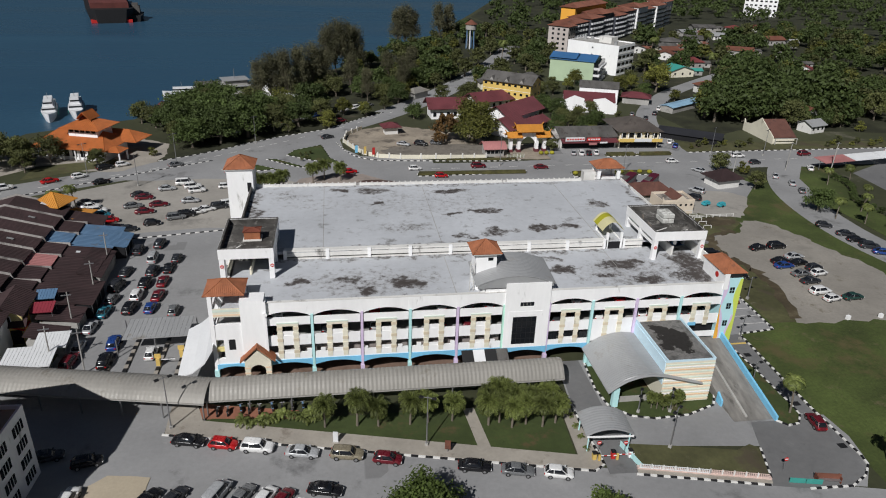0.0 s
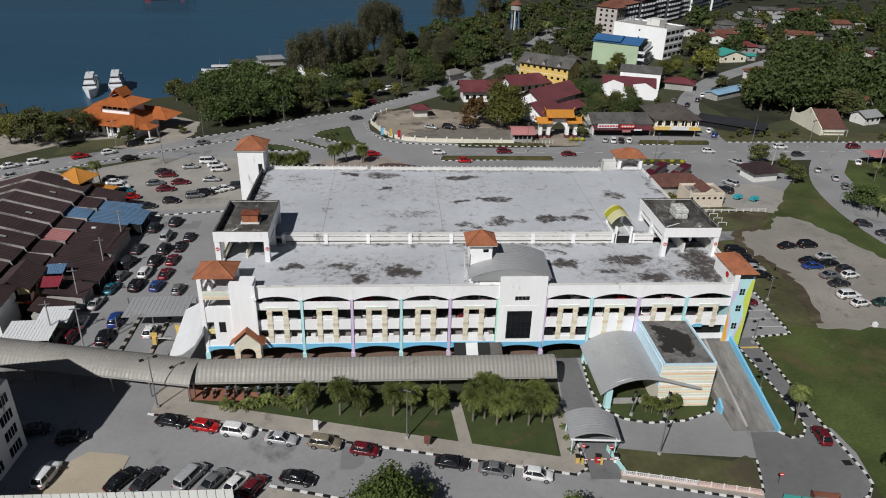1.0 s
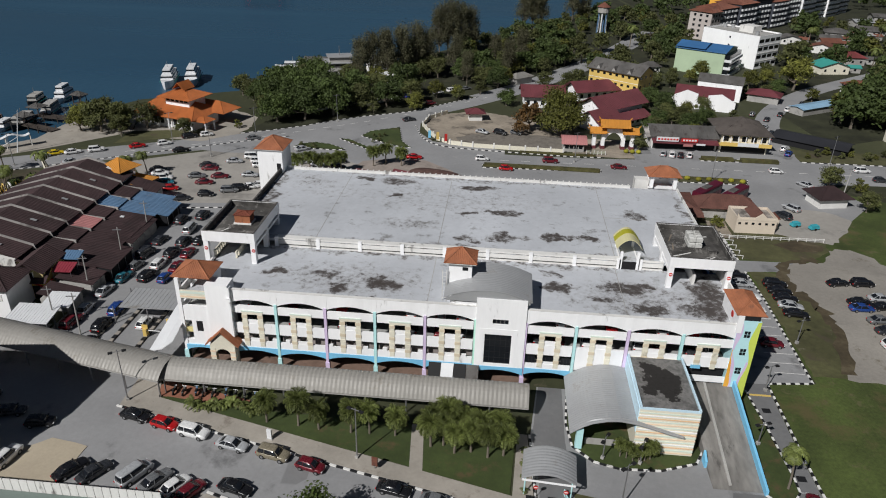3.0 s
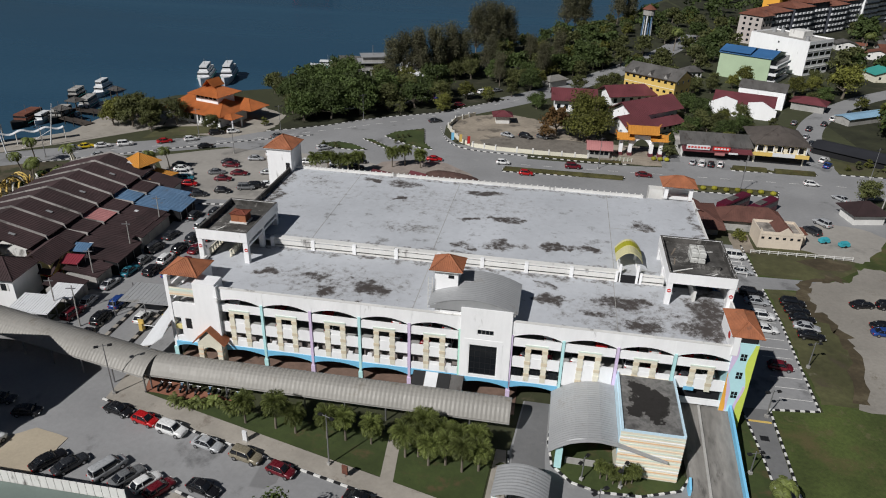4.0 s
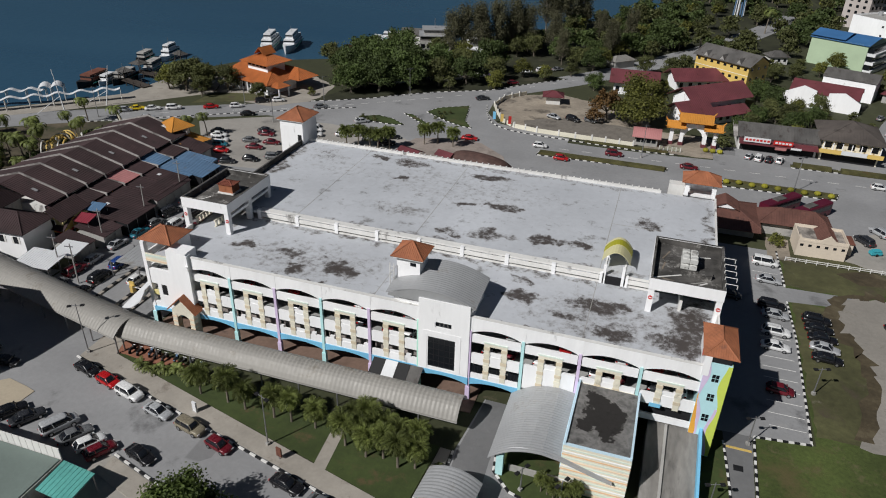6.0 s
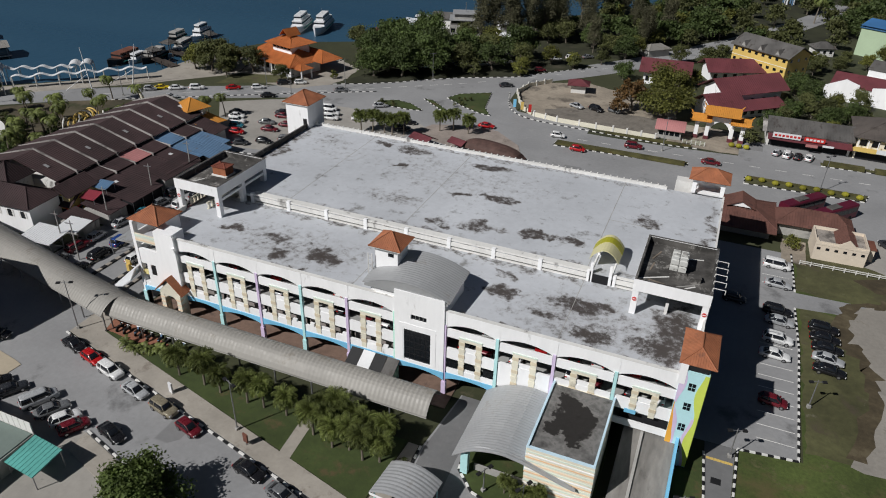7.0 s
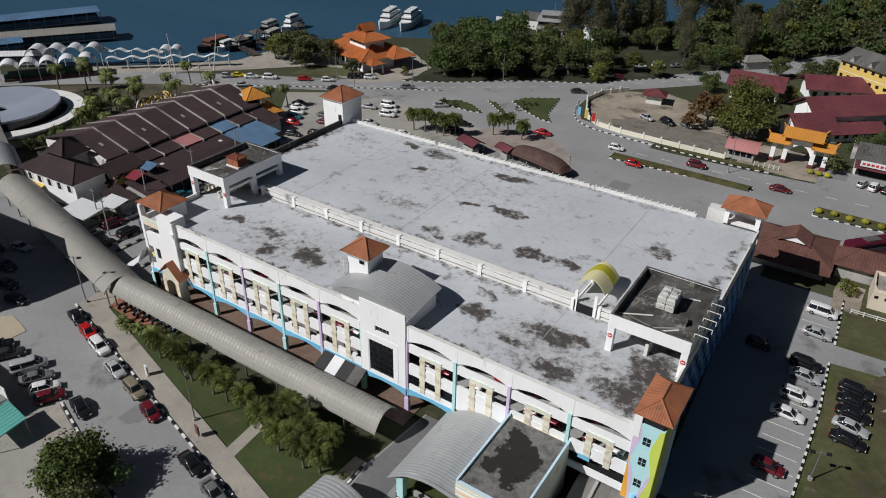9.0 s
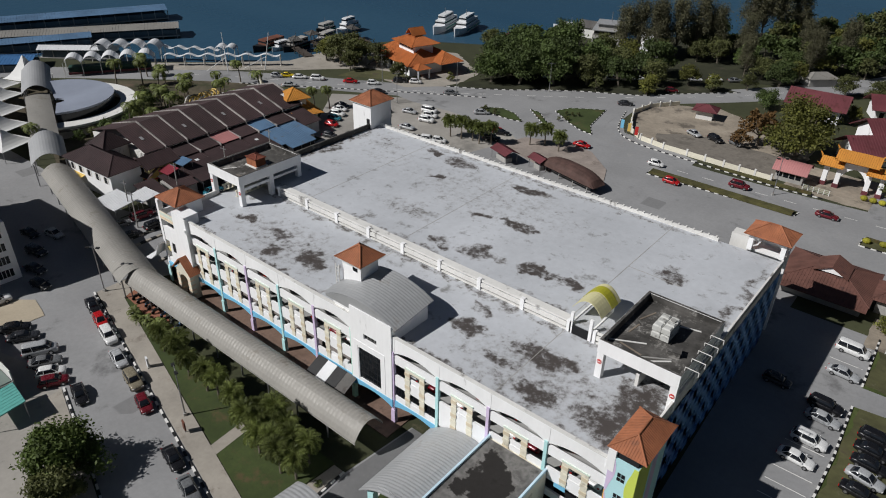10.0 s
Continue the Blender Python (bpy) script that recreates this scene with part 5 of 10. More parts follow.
gp("mural_stripe", wave(lambda z: RT1 - 0.75 + 0.3 * math.sin(z * 0.85 + 1.2), lambda z: 70, 0.2, 14.8, RTY - 0.006), LIME, "lime painted wave", rt)
gp("mural_stripe", wave(lambda z: RT1 - 1.05 + 0.3 * math.sin(z * 0.85 + 1.0), lambda z: RT1 - 0.72 + 0.3 * math.sin(z * 0.85 + 1.2), 0.2, 8.0, RTY - 0.01), LILAC, "lilac painted wave", rt)
gp("side_mural", Shape().box(RT1 - 0.01, RT1 + 0.02, RTY, 97.4, 0, 14.9), LIME, "", rt)
gp("side_mural", Shape().box(RT1 - 0.01, RT1 + 0.02, 98.0, 99.2, 0, 14.9), LILAC, "", rt)
for z in (2.3, 5.9, 9.2, 12.2):
    w = gp("tower_window", Shape().box(64.4, 65.2, RTY - 0.05, RTY + 0.02, z, z + 1.05), GLASS_DARK, "small dark four-pane window", rt)
    gp("bar", Shape().box(64.78, 64.82, RTY - 0.07, RTY, z, z + 1.05).box(64.4, 65.2, RTY - 0.07, RTY, z + 0.5, z + 0.54), PALE_BLUE, "", w)
gp("tower_upper", Shape().box(RT0 - 0.25, RT0 + 0.6, RTY - 0.05, 101.2, 12.9, 15.7), WHITE, "", rt)
# black block imitates the shaded hollow below the eaves
gp("eave_gap", Shape().box(63.95, 66.2, RTY + 0.2, 101.2, 14.9, 15.7), DARK, "", rt)
gp("tiled_roof", Shape().hip(62.8, 67.0, 94.3, 101.5, 15.75, 17.1), TERRA, "orange clay tiled hipped roof", rt)
gp("red_sign", Shape().tube((63.02, 96.6, 14.6), (62.98, 96.6, 14.6), 0.5, n=16), RED, "", rt)

# ramp up to the first floor with blue side walls
ramp = gp("ramp", Shape().along_x([(76.6, 0.0), (77.2, 0.06), (Y0 + 0.4, 3.55), (Y0 + 0.4, 0.0)], 58.3, 64.6), mat("ramp_concrete", (0.20, 0.19, 0.175), 0.9, var=0.3, big=0.3, fine=1.2, bump=0.3, dirt=(0.07, 0.065, 0.06), dirt_amount=0.2, dirt_scale=0.35, stretch=(1, 0.25, 1)), "stained concrete ramp")
gp("ramp_divider", Shape().along_x([(77.6, 0.1), (Y0, 3.55), (Y0, 3.85), (77.6, 0.35)], 60.4, 60.75), CONCRETE, "", ramp)
gp("ramp_wall_blue", Shape().along_x([(76.4, 0.0), (76.4, 0.9), (Y0 + 0.6, 4.7), (Y0 + 0.6, 0.0)], 64.6, 64.95), BLUE_BAND, "bright blue ramp wall", ramp)
gp("ramp_wall_blue", Shape().along_x([(80.6, 0.0), (80.6, 1.1), (82, 1.8), (82, 0.0)], 58.0, 58.3), BLUE_BAND, "", ramp)
# black sheet stands for the shade inside the ramp entrance
gp("ramp_mouth", Shape().box(57.4, 63.4, Y0 + 0.9, Y0 + 1.0, 3.55, 6.2), DARK, "", ramp)

# striped plant room beside the ramp
room = gp("plant_room", Shape().box(48.8, 56.7, 82.4, Y0, 0, 7.5), CREAM, "cream plant room with pastel stripes")
tones = (PEACH, mat("faded_mint_paint", (0.66, 0.75, 0.66)), mat("apricot_paint", (0.78, 0.50, 0.30), 0.7, var=0.1), WHITE, mat("faded_mint_paint", (0.66, 0.75, 0.66)))
for k in range(15):
    z = 0.35 + k * 0.47
    gp("stripe", Shape().box(48.76, 56.74, 82.36, 82.42, z, z + 0.17), tones[k % 5], "", room)
gp("roof_slab", Shape().box(49.05, 56.45, 82.65, Y0 - 0.3, 7.5, 7.65), BOX_TOP, "black-stained flat roof with a dried puddle", room)
gp("parapet", Shape().box(48.8, 49.05, 82.4, Y0, 7.5, 7.95).box(56.45, 56.7, 82.4, Y0, 7.5, 7.95).box(49.05, 56.45, 82.4, 82.65, 7.5, 7.75), mat("powder_blue_paint", (0.58, 0.76, 0.86), 0.6, var=0.1), "powder blue parapet", room)
gp("side_wall", Shape().box(48.7, 48.82, 82.6, Y0, 3.5, 7.5), mat("powder_blue_paint", (0.58, 0.76, 0.86)), "", room)
# curved grey canopy beside it
ARC = [(40.0, 3.05), (41.5, 4.3), (43.0, 5.15), (45.0, 5.7), (46.5, 5.8), (48.7, 5.5), (51.0, 4.85), (53.0, 4.25), (55.0, 3.8)]
cv = []
for k in range(57):
    y = 81.7 + (94.2 - 81.7) * k / 56
    r = 0.045 if k % 2 else 0.0
    up, dn = [], []
    for i in range(17):
        u = i / 16
        x = 40.0 + ((55.0 if y < 82.35 else 48.68) - 40.0) * u
        z = float(np.interp(x, [p[0] for p in ARC], [p[1] for p in ARC]))
        up.append((x, y, z + r))
        dn.append((x, y, z - 0.14))
    cv.append(up + dn[::-1])
gp("drive_canopy", Shape().loft(cv), METAL, "grey corrugated curved canopy")
gp("canopy_column", Shape().box(41.0, 41.9, 82.1, 82.9, 0, 3.5), CYAN, "turquoise painted column")
gp("canopy_column", Shape().box(41.0, 41.9, 93.0, 93.8, 0, 3.5), CYAN, "turquoise painted column")
gp("retaining_wall", Shape().box(42.4, 48.7, 83.2, 83.5, 0, 1.0), CONCRETE)

# shop awning at the arcade
for k, c in enumerate((BLACK, METAL_WHITE, BLACK, GREY_ROOF)):
    x = 19.6 + k * 1.9
    aw = Shape().slope((x, 91.4, 2.7), (x + 1.85, 91.4, 2.7), (x + 1.85, Y0 - 0.3, 4.0), (x, Y0 - 0.3, 4.0), thick=0.06)
    gp("shop_awning", aw, c, "dark lean-to awning over the arcade")

# ---------------------------------------------------------------- covered walkways
def walkway(x, y, turn, length, width, eave, top, material, label, gap=0.62, posts=6.0, bend=0.0):
    w = thing("covered_walkway", x, y, 0, turn, label, "walkway", "covered walkway sections")
    part("vault_roof", vault(0, length, -width / 2, width / 2, eave, top, "x", gap, 0.05, 0.07, 12), material, w)
    part("edge_beam", Shape().box(0, length, -width / 2 + 0.02, -width / 2 + 0.14, eave - 0.3, eave - 0.08), CONCRETE, w)
    part("edge_beam", Shape().box(0, length, width / 2 - 0.14, width / 2 - 0.02, eave - 0.3, eave - 0.08), CONCRETE, w)
    for k in range(int(length / posts) + 1):
        for s in (-1, 1):
            part("post", Shape().tube((0.4 + k * posts, s * (width / 2 - 0.5), 0), (0.4 + k * posts, s * (width / 2 - 0.5), eave), 0.12, n=8), STEEL, w)
    return w


walkway(-19.3, 88.75, 0, 53.9, 5.0, 2.95, 4.9, METAL_TAN, "long grey-brown corrugated barrel-roofed walkway beside the lawn")
walkway(-18.4, 88.2, 168.6, 52.5, 6.1, 3.3, 5.0, METAL_TAN, "grey-brown corrugated barrel-roofed walkway over the street")
walkway(-70.5, 98.0, 159, 15, 7.2, 5.0, 7.2, METAL, "higher grey corrugated walkway roof at a crossing")
walkway(-85.0, 103.5, 159, 36, 6.0, 4.6, 5.0, METAL_TAN, "flat grey walkway roof across the plaza")
walkway(-118, 116.2, 157, 26, 7.5, 5.2, 7.4, METAL, "far grey corrugated walkway roof at the quay")

# bicycles and motorcycles in the shade of the walkway
def motorcycle(x, y, turn, colour):
    m = thing("motorcycle", x, y, 0.13, turn, "small dark motorcycle parked under the walkway edge", "motorcycle", "motorcycles under the walkway")
    for dx in (-0.6, 0.6):
        part("wheel", Shape().tube((dx, -0.06, 0.3), (dx, 0.06, 0.3), 0.3, n=12), RUBBER, m)
    part("body", Shape().along_y([(-0.7, 0.6), (-0.2, 0.35), (0.3, 0.4), (0.55, 0.95), (0.4, 1.0), (0.2, 0.7), (-0.6, 0.8)], -0.13, 0.13), colour, m)
    part("seat", Shape().box(-0.65, 0.1, -0.13, 0.13, 0.72, 0.82), BLACK, m)
    part("handlebar", Shape().tube((0.48, -0.35, 1.0), (0.48, 0.35, 1.0), 0.03, n=6), STEEL, m)
    return m


rnd = random.Random(4)
for k in range(9):
    motorcycle(-17.5 + k * 1.5 + rnd.uniform(-0.2, 0.2), 87.0 + rnd.uniform(-0.2, 0.2), 95 + rnd.uniform(-12, 12), (BLACK, GREY_ROOF, BLUE_DULL)[k % 3])

# gate canopy with barrier arms, booth and posts
gate = thing("gate_canopy", 37.0, 75.2, 0, -4, "grey barrel-roofed gate canopy over the drive", "canopy")
part("vault_roof", vault(-3.4, 3.4, -2.6, 2.6, 3.0, 4.1, "y", 0.5, 0.04, 0.08, 12), METAL, gate)
part("fascia", Shape().box(-3.3, 3.3, -2.7, -2.6, 2.8, 3.05), WHITE, gate)
for x in (-2.9, 2.9):
    for y in (-2.2, 2.2):
        part("post", Shape().tube((x, y, 0), (x, y, 3.0), 0.1), CYAN, gate)
for x, c in ((-2.6, YELLOW), (0.1, RED), (2.6, WHITE)):
    b = thing("ticket_machine", 37.0 + x, 71.6, 0.03, -4, "short coloured ticket machine at the gate", "ticket machine", "machines at the gate")
    part("cabinet", Shape().box(-0.25, 0.25, -0.3, 0.3, 0, 1.1), c, b)
    part("hood", Shape().box(-0.3, 0.3, -0.35, 0.35, 1.1, 1.2), BLACK, b)
for x, tilt in ((35.0, 0.0), (37.6, 0.0)):
    arm = thing("barrier_arm", x, 71.2, 0, -4, "white barrier arm with red stripes", "barrier", "barrier arms")
    part("post", Shape().box(-0.15, 0.15, -0.15, 0.15, 0, 1.0), YELLOW, arm)
    for k in range(5):
        part("arm_section", Shape().box(0.15 + k * 0.45, 0.59 + k * 0.45, -0.04, 0.04, 0.85, 0.95), (WHITE, RED)[k % 2], arm)
for x, y in ((35.3, 72.6), (39.0, 72.2)):
    sg = thing("no_entry_sign", x, y, 0, 0, "round red no-entry sign on a post", "sign", "signs at the gate")
    part("post", Shape().tube((0, 0, 0), (0, 0, 2.0), 0.04), STEEL, sg)
    part("disc", Shape().tube((0, -0.05, 2.0), (0, -0.08, 2.0), 0.32, n=16), RED, sg)
    part("bar", Shape().box(-0.22, 0.22, -0.1, -0.08, 1.94, 2.06), WHITE, sg)
sg = thing("no_entry_sign", 59.6, 66.6, 0, 0, "round red no-entry sign on a post", "sign", "signs at the gate")
part("post", Shape().tube((0, 0, 0), (0, 0, 2.0), 0.04), STEEL, sg)
part("disc", Shape().tube((0, -0.05, 2.0), (0, -0.08, 2.0), 0.32, n=16), RED, sg)
part("bar", Shape().box(-0.22, 0.22, -0.1, -0.08, 1.94, 2.06), WHITE, sg)

# toll lanes on the west street with yellow barriers under a pale canopy
toll = thing("toll_canopy", -29.6, 107.0, 0, 0, "pale weathered flat canopy over the car park exit lanes", "canopy")
part("roof", Shape().slope((-5.2, -3.0, 3.1), (5.2, -3.0, 3.3), (5.2, 3.0, 3.6), (-5.2, 3.0, 3.4), rib=0.04, gap=0.7), METAL, toll)
for x in (-6, 0, 5.6):
    for y in (-3.4, 2.8):
        part("post", Shape().tube((x, y, 0), (x, y, 3.3), 0.1), STEEL, toll)
for k, x in enumerate((-36.4, -33.6, -28.6, -25.4)):
    d = thing("lane_divider", x, 102.5, 0.02, 0, "weathered kerbed lane divider with painted blocks", "kerb", "toll lane dividers")
    for j in range(12):
        part("block", Shape().box(-0.3, 0.3, -7 + j * 1.1, -7 + j * 1.1 + 1.06, 0, 0.28), (PAVING, BLACK)[j % 2], d)
    if k in (2, 3):
        c = thing("toll_barrier", x, 102.6 - 2.2 * (k == 2), 0.3, 0, "yellow car park barrier machine", "barrier", "toll barriers")
        part("cabinet", Shape().box(-0.3, 0.3, -0.4, 0.4, 0, 1.3), YELLOW, c)
        part("panel", Shape().box(-0.5, 0.5, -0.1, 0.1, 1.3, 2.0), YELLOW, c)
        part("arm", Shape().box(0.3, 2.6, -0.05, 0.05, 0.9, 1.0), WHITE, c)

# low railing along the grass strip
rail = thing("low_railing", 39.9, 68.9, 0, -13.2, "low white and grey painted metal railing along the street", "railing")
for k in range(11):
    x0, x1 = k * 1.55 + 0.08, k * 1.55 + 1.47
    pan = Shape().box(x0, x1, -0.03, 0.03, 0.98, 1.06).box(x0, x1, -0.03, 0.03, 0.42, 0.5)
    for q in range(6):
        pan.box(x0 + 0.06 + q * 0.24, x0 + 0.14 + q * 0.24, -0.025, 0.025, 0.5, 0.98)
    part("panel", pan, METAL_WHITE if k < 6 else mat("faded_pink_paint", (0.62, 0.47, 0.42), 0.7, var=0.1), rail)
    part("post", Shape().box(k * 1.55 - 0.08, k * 1.55 + 0.08, -0.08, 0.08, 0, 1.15), WHITE_OLD, rail)
part("base_step", Shape().box(-0.3, 17.4, -0.1, 0.5, 0, 0.42), mat("faded_pink_paint", (0.62, 0.47, 0.42), 0.7, var=0.1), rail)
part("base_kerb", Shape().box(-0.3, 17.4, -0.55, -0.1, 0, 0.24), PAVING, rail)
rail2 = thing("low_railing", 40.2, 68.9, 0, 104, "short turquoise railing beside the gate", "railing")
for k in range(5):
    part("panel", Shape().box(k * 1.0 + 0.04, k * 1.0 + 0.96, -0.04, 0.04, 0.1, 1.0), CYAN, rail2)
bench = thing("signboard", 64.4, 64.0, 0, -11, "low rusty bench-like sign frame at the street corner", "street furniture")
part("frame", Shape().box(-1.6, 1.6, -0.06, 0.06, 0.5, 1.3).box(-1.6, -1.5, -0.5, 0.5, 0, 1.0).box(1.5, 1.6, -0.5, 0.5, 0, 1.0), BROWN_ROOF2, bench)
part("slat", Shape().box(-1.6, 1.6, -0.5, 0.5, 0.45, 0.52), STEEL, bench)
fence = thing("green_fence", 59.0, 64.3, 0, -12, "low dark green mesh fence panels", "fence")
for k in range(2):
    part("panel", Shape().box(k * 2.2, k * 2.2 + 2.1, -0.03, 0.03, 0.1, 0.9), TEAL_ROOF, fence)


def lamp_post(x, y, turn, height=8.0, heads=2, label="tall steel street lamp with two flood heads"):
    p = thing("street_lamp", x, y, 0.02, turn, label, "street lamp", "street lamps")
    part("pole", Shape().tube((0, 0, 0), (0, 0, height), 0.11, 0.06), STEEL, p)
    part("arm", Shape().tube((-0.9, 0, height - 0.3), (0.9, 0, height - 0.3), 0.045), STEEL, p)
    for k in range(heads):
        s = -1 if k else 1
        part("lamp_head", Shape().box(s * 0.9 - 0.3, s * 0.9 + 0.3, -0.22, 0.22, height - 0.42, height - 0.25), BLACK if heads == 2 else METAL_WHITE, p)
    part("base", Shape().box(-0.22, 0.22, -0.22, 0.22, 0, 0.5), CONCRETE, p)
    return p


lamp_post(11.9, 76.9, -20, 8.5)
lamp_post(-23.6, 84.4, 30, 9.0)
lamp_post(46.0, 72.6, 40, 7.0)
lamp_post(44.6, 80.6, 60, 4.0)
lamp_post(49.5, 80.2, 60, 4.0)
for x, y, h in ((71.5, 98.4, 5), (81.2, 112.5, 5), (66.6, 86.0, 4)):
    lamp_post(x, y, 20, h, 2, "short dark post lamp beside the car park")
for x, y in ((-46, 207), (-68, 197.5), (-52, 187), (-25, 226), (-100, 172), (50, 199), (86, 190), (124, 208), (141, 205)):
    lamp_post(x, y, 40, 9, 2, "slim steel lamp post beside the main road")
for i, (x, y) in enumerate(((-44.8, 101), (-45, 112), (-44.9, 124), (-46, 137), (-39.6, 99.5))):
    p = thing("utility_pole", x, y, 0.02, 10, "slim concrete utility pole beside the shophouses", "utility pole", "utility poles")
    part("pole", Shape().tube((0, 0, 0), (0.15, 0.1, 8), 0.14, 0.09), CONCRETE, p)
    part("cross_arm", Shape().box(-0.8, 0.8, -0.06, 0.06, 7.4, 7.55), STEEL, p)
for x, y, h in ((139.5, 190, 9), (152, 186, 10), (118, 184, 8)):
    p = thing("utility_pole", x, y, 0.02, 10, "leaning concrete utility pole beside the road", "utility pole", "utility poles")
    part("pole", Shape().tube((0, 0, 0), (0.5, 0.2, h), 0.16, 0.1), CONCRETE, p)
    part("cross_arm", Shape().box(-0.6, 1.2, -0.06, 0.06, h - 0.5, h - 0.35), STEEL, p)
sign = thing("notice_board", -0.6, 78.9, 0.14, -13, "white upright notice post on the footpath", "sign")
part("panel", Shape().box(-0.35, 0.35, -0.12, 0.12, 0.1, 1.7), METAL_WHITE, sign)
part("plinth", Shape().box(-0.45, 0.45, -0.2, 0.2, 0, 0.12), CONCRETE, sign)
sign = thing("notice_board", 14.6, 75.2, 0.14, -13, "brown plant-covered notice post on the footpath", "sign")
part("panel", Shape().box(-0.4, 0.4, -0.1, 0.1, 0.5, 1.9), BROWN_ROOF2, sign)
part("post", Shape().tube((0, 0, 0), (0, 0, 0.6), 0.06), STEEL, sign)
board = thing("parking_sign", 58.6, Y0 - 0.36, 6.5, 0, "small blue sign panel on the parapet", "sign")
part("panel", Shape().box(-0.7, 0.7, -0.05, 0.0, 0, 0.6), BLUE_BAND, board)
for x, y in ((96.6, 103.2), (103.6, 103.2)):
    c = thing("concrete_block", x, y, 0.01, 8, "white concrete block at the edge of the grass", "block", "white blocks")
    part("block", Shape().box(-0.35, 0.35, -0.3, 0.3, 0, 0.8), WHITE, c)

# ---------------------------------------------------------------- cars
CAR_COLOURS = {
    "black": (0.012, 0.012, 0.014), "dark": (0.035, 0.037, 0.042), "white": (0.78, 0.78, 0.77), "silver": (0.42, 0.43, 0.44), "grey": (0.16, 0.165, 0.17),
    "red": (0.45, 0.012, 0.014), "maroon": (0.14, 0.012, 0.02), "blue": (0.02, 0.06, 0.24), "tan": (0.24, 0.21, 0.15), "teal": (0.03, 0.18, 0.24), "yellow": (0.72, 0.52, 0.02), "green": (0.02, 0.06, 0.05)}
WORDS = {"black": "black", "dark": "dark grey", "white": "white", "silver": "silver", "grey": "grey", "red": "bright red", "maroon": "dark red", "blue": "dark blue", "tan": "tan", "teal": "teal", "yellow": "yellow", "green": "dark green"}
# outlines from the front bumper to the rear, x and z; the glasshouse on top
CAR_KIND = {
    "sedan": dict(l=4.5, w=1.74, body=[(2.25, 0.3), (2.25, 0.58), (2.1, 0.72), (1.2, 0.86), (-1.45, 0.92), (-2.15, 0.88), (-2.25, 0.65), (-2.25, 0.3)], glass=[(1.15, 0.85), (0.35, 1.36), (-0.95, 1.38), (-1.7, 0.92)], roof=1.42),
    "hatch": dict(l=3.9, w=1.68, body=[(1.95, 0.3), (1.95, 0.62), (1.75, 0.78), (1.05, 0.92), (-1.85, 0.98), (-1.95, 0.7), (-1.95, 0.3)], glass=[(1.1, 0.9), (0.35, 1.44), (-1.35, 1.46), (-1.8, 0.98)], roof=1.5),
    "suv": dict(l=4.5, w=1.82, body=[(2.25, 0.38), (2.25, 0.78), (2.0, 0.95), (1.2, 1.04), (-2.15, 1.08), (-2.25, 0.8), (-2.25, 0.38)], glass=[(1.2, 1.03), (0.6, 1.62), (-1.8, 1.64), (-2.1, 1.08)], roof=1.7),
    "van": dict(l=4.8, w=1.85, body=[(2.4, 0.38), (2.4, 0.8), (2.2, 1.0), (1.75, 1.1), (-2.3, 1.12), (-2.4, 0.8), (-2.4, 0.38)], glass=[(1.75, 1.08), (1.1, 1.82), (-2.15, 1.85), (-2.3, 1.12)], roof=1.92),
}
CAR_GLASS = mat("car_window_glass", (0.012, 0.014, 0.018), 0.08, var=0.03, bump=0, spec=0.7)
made_cars = {}


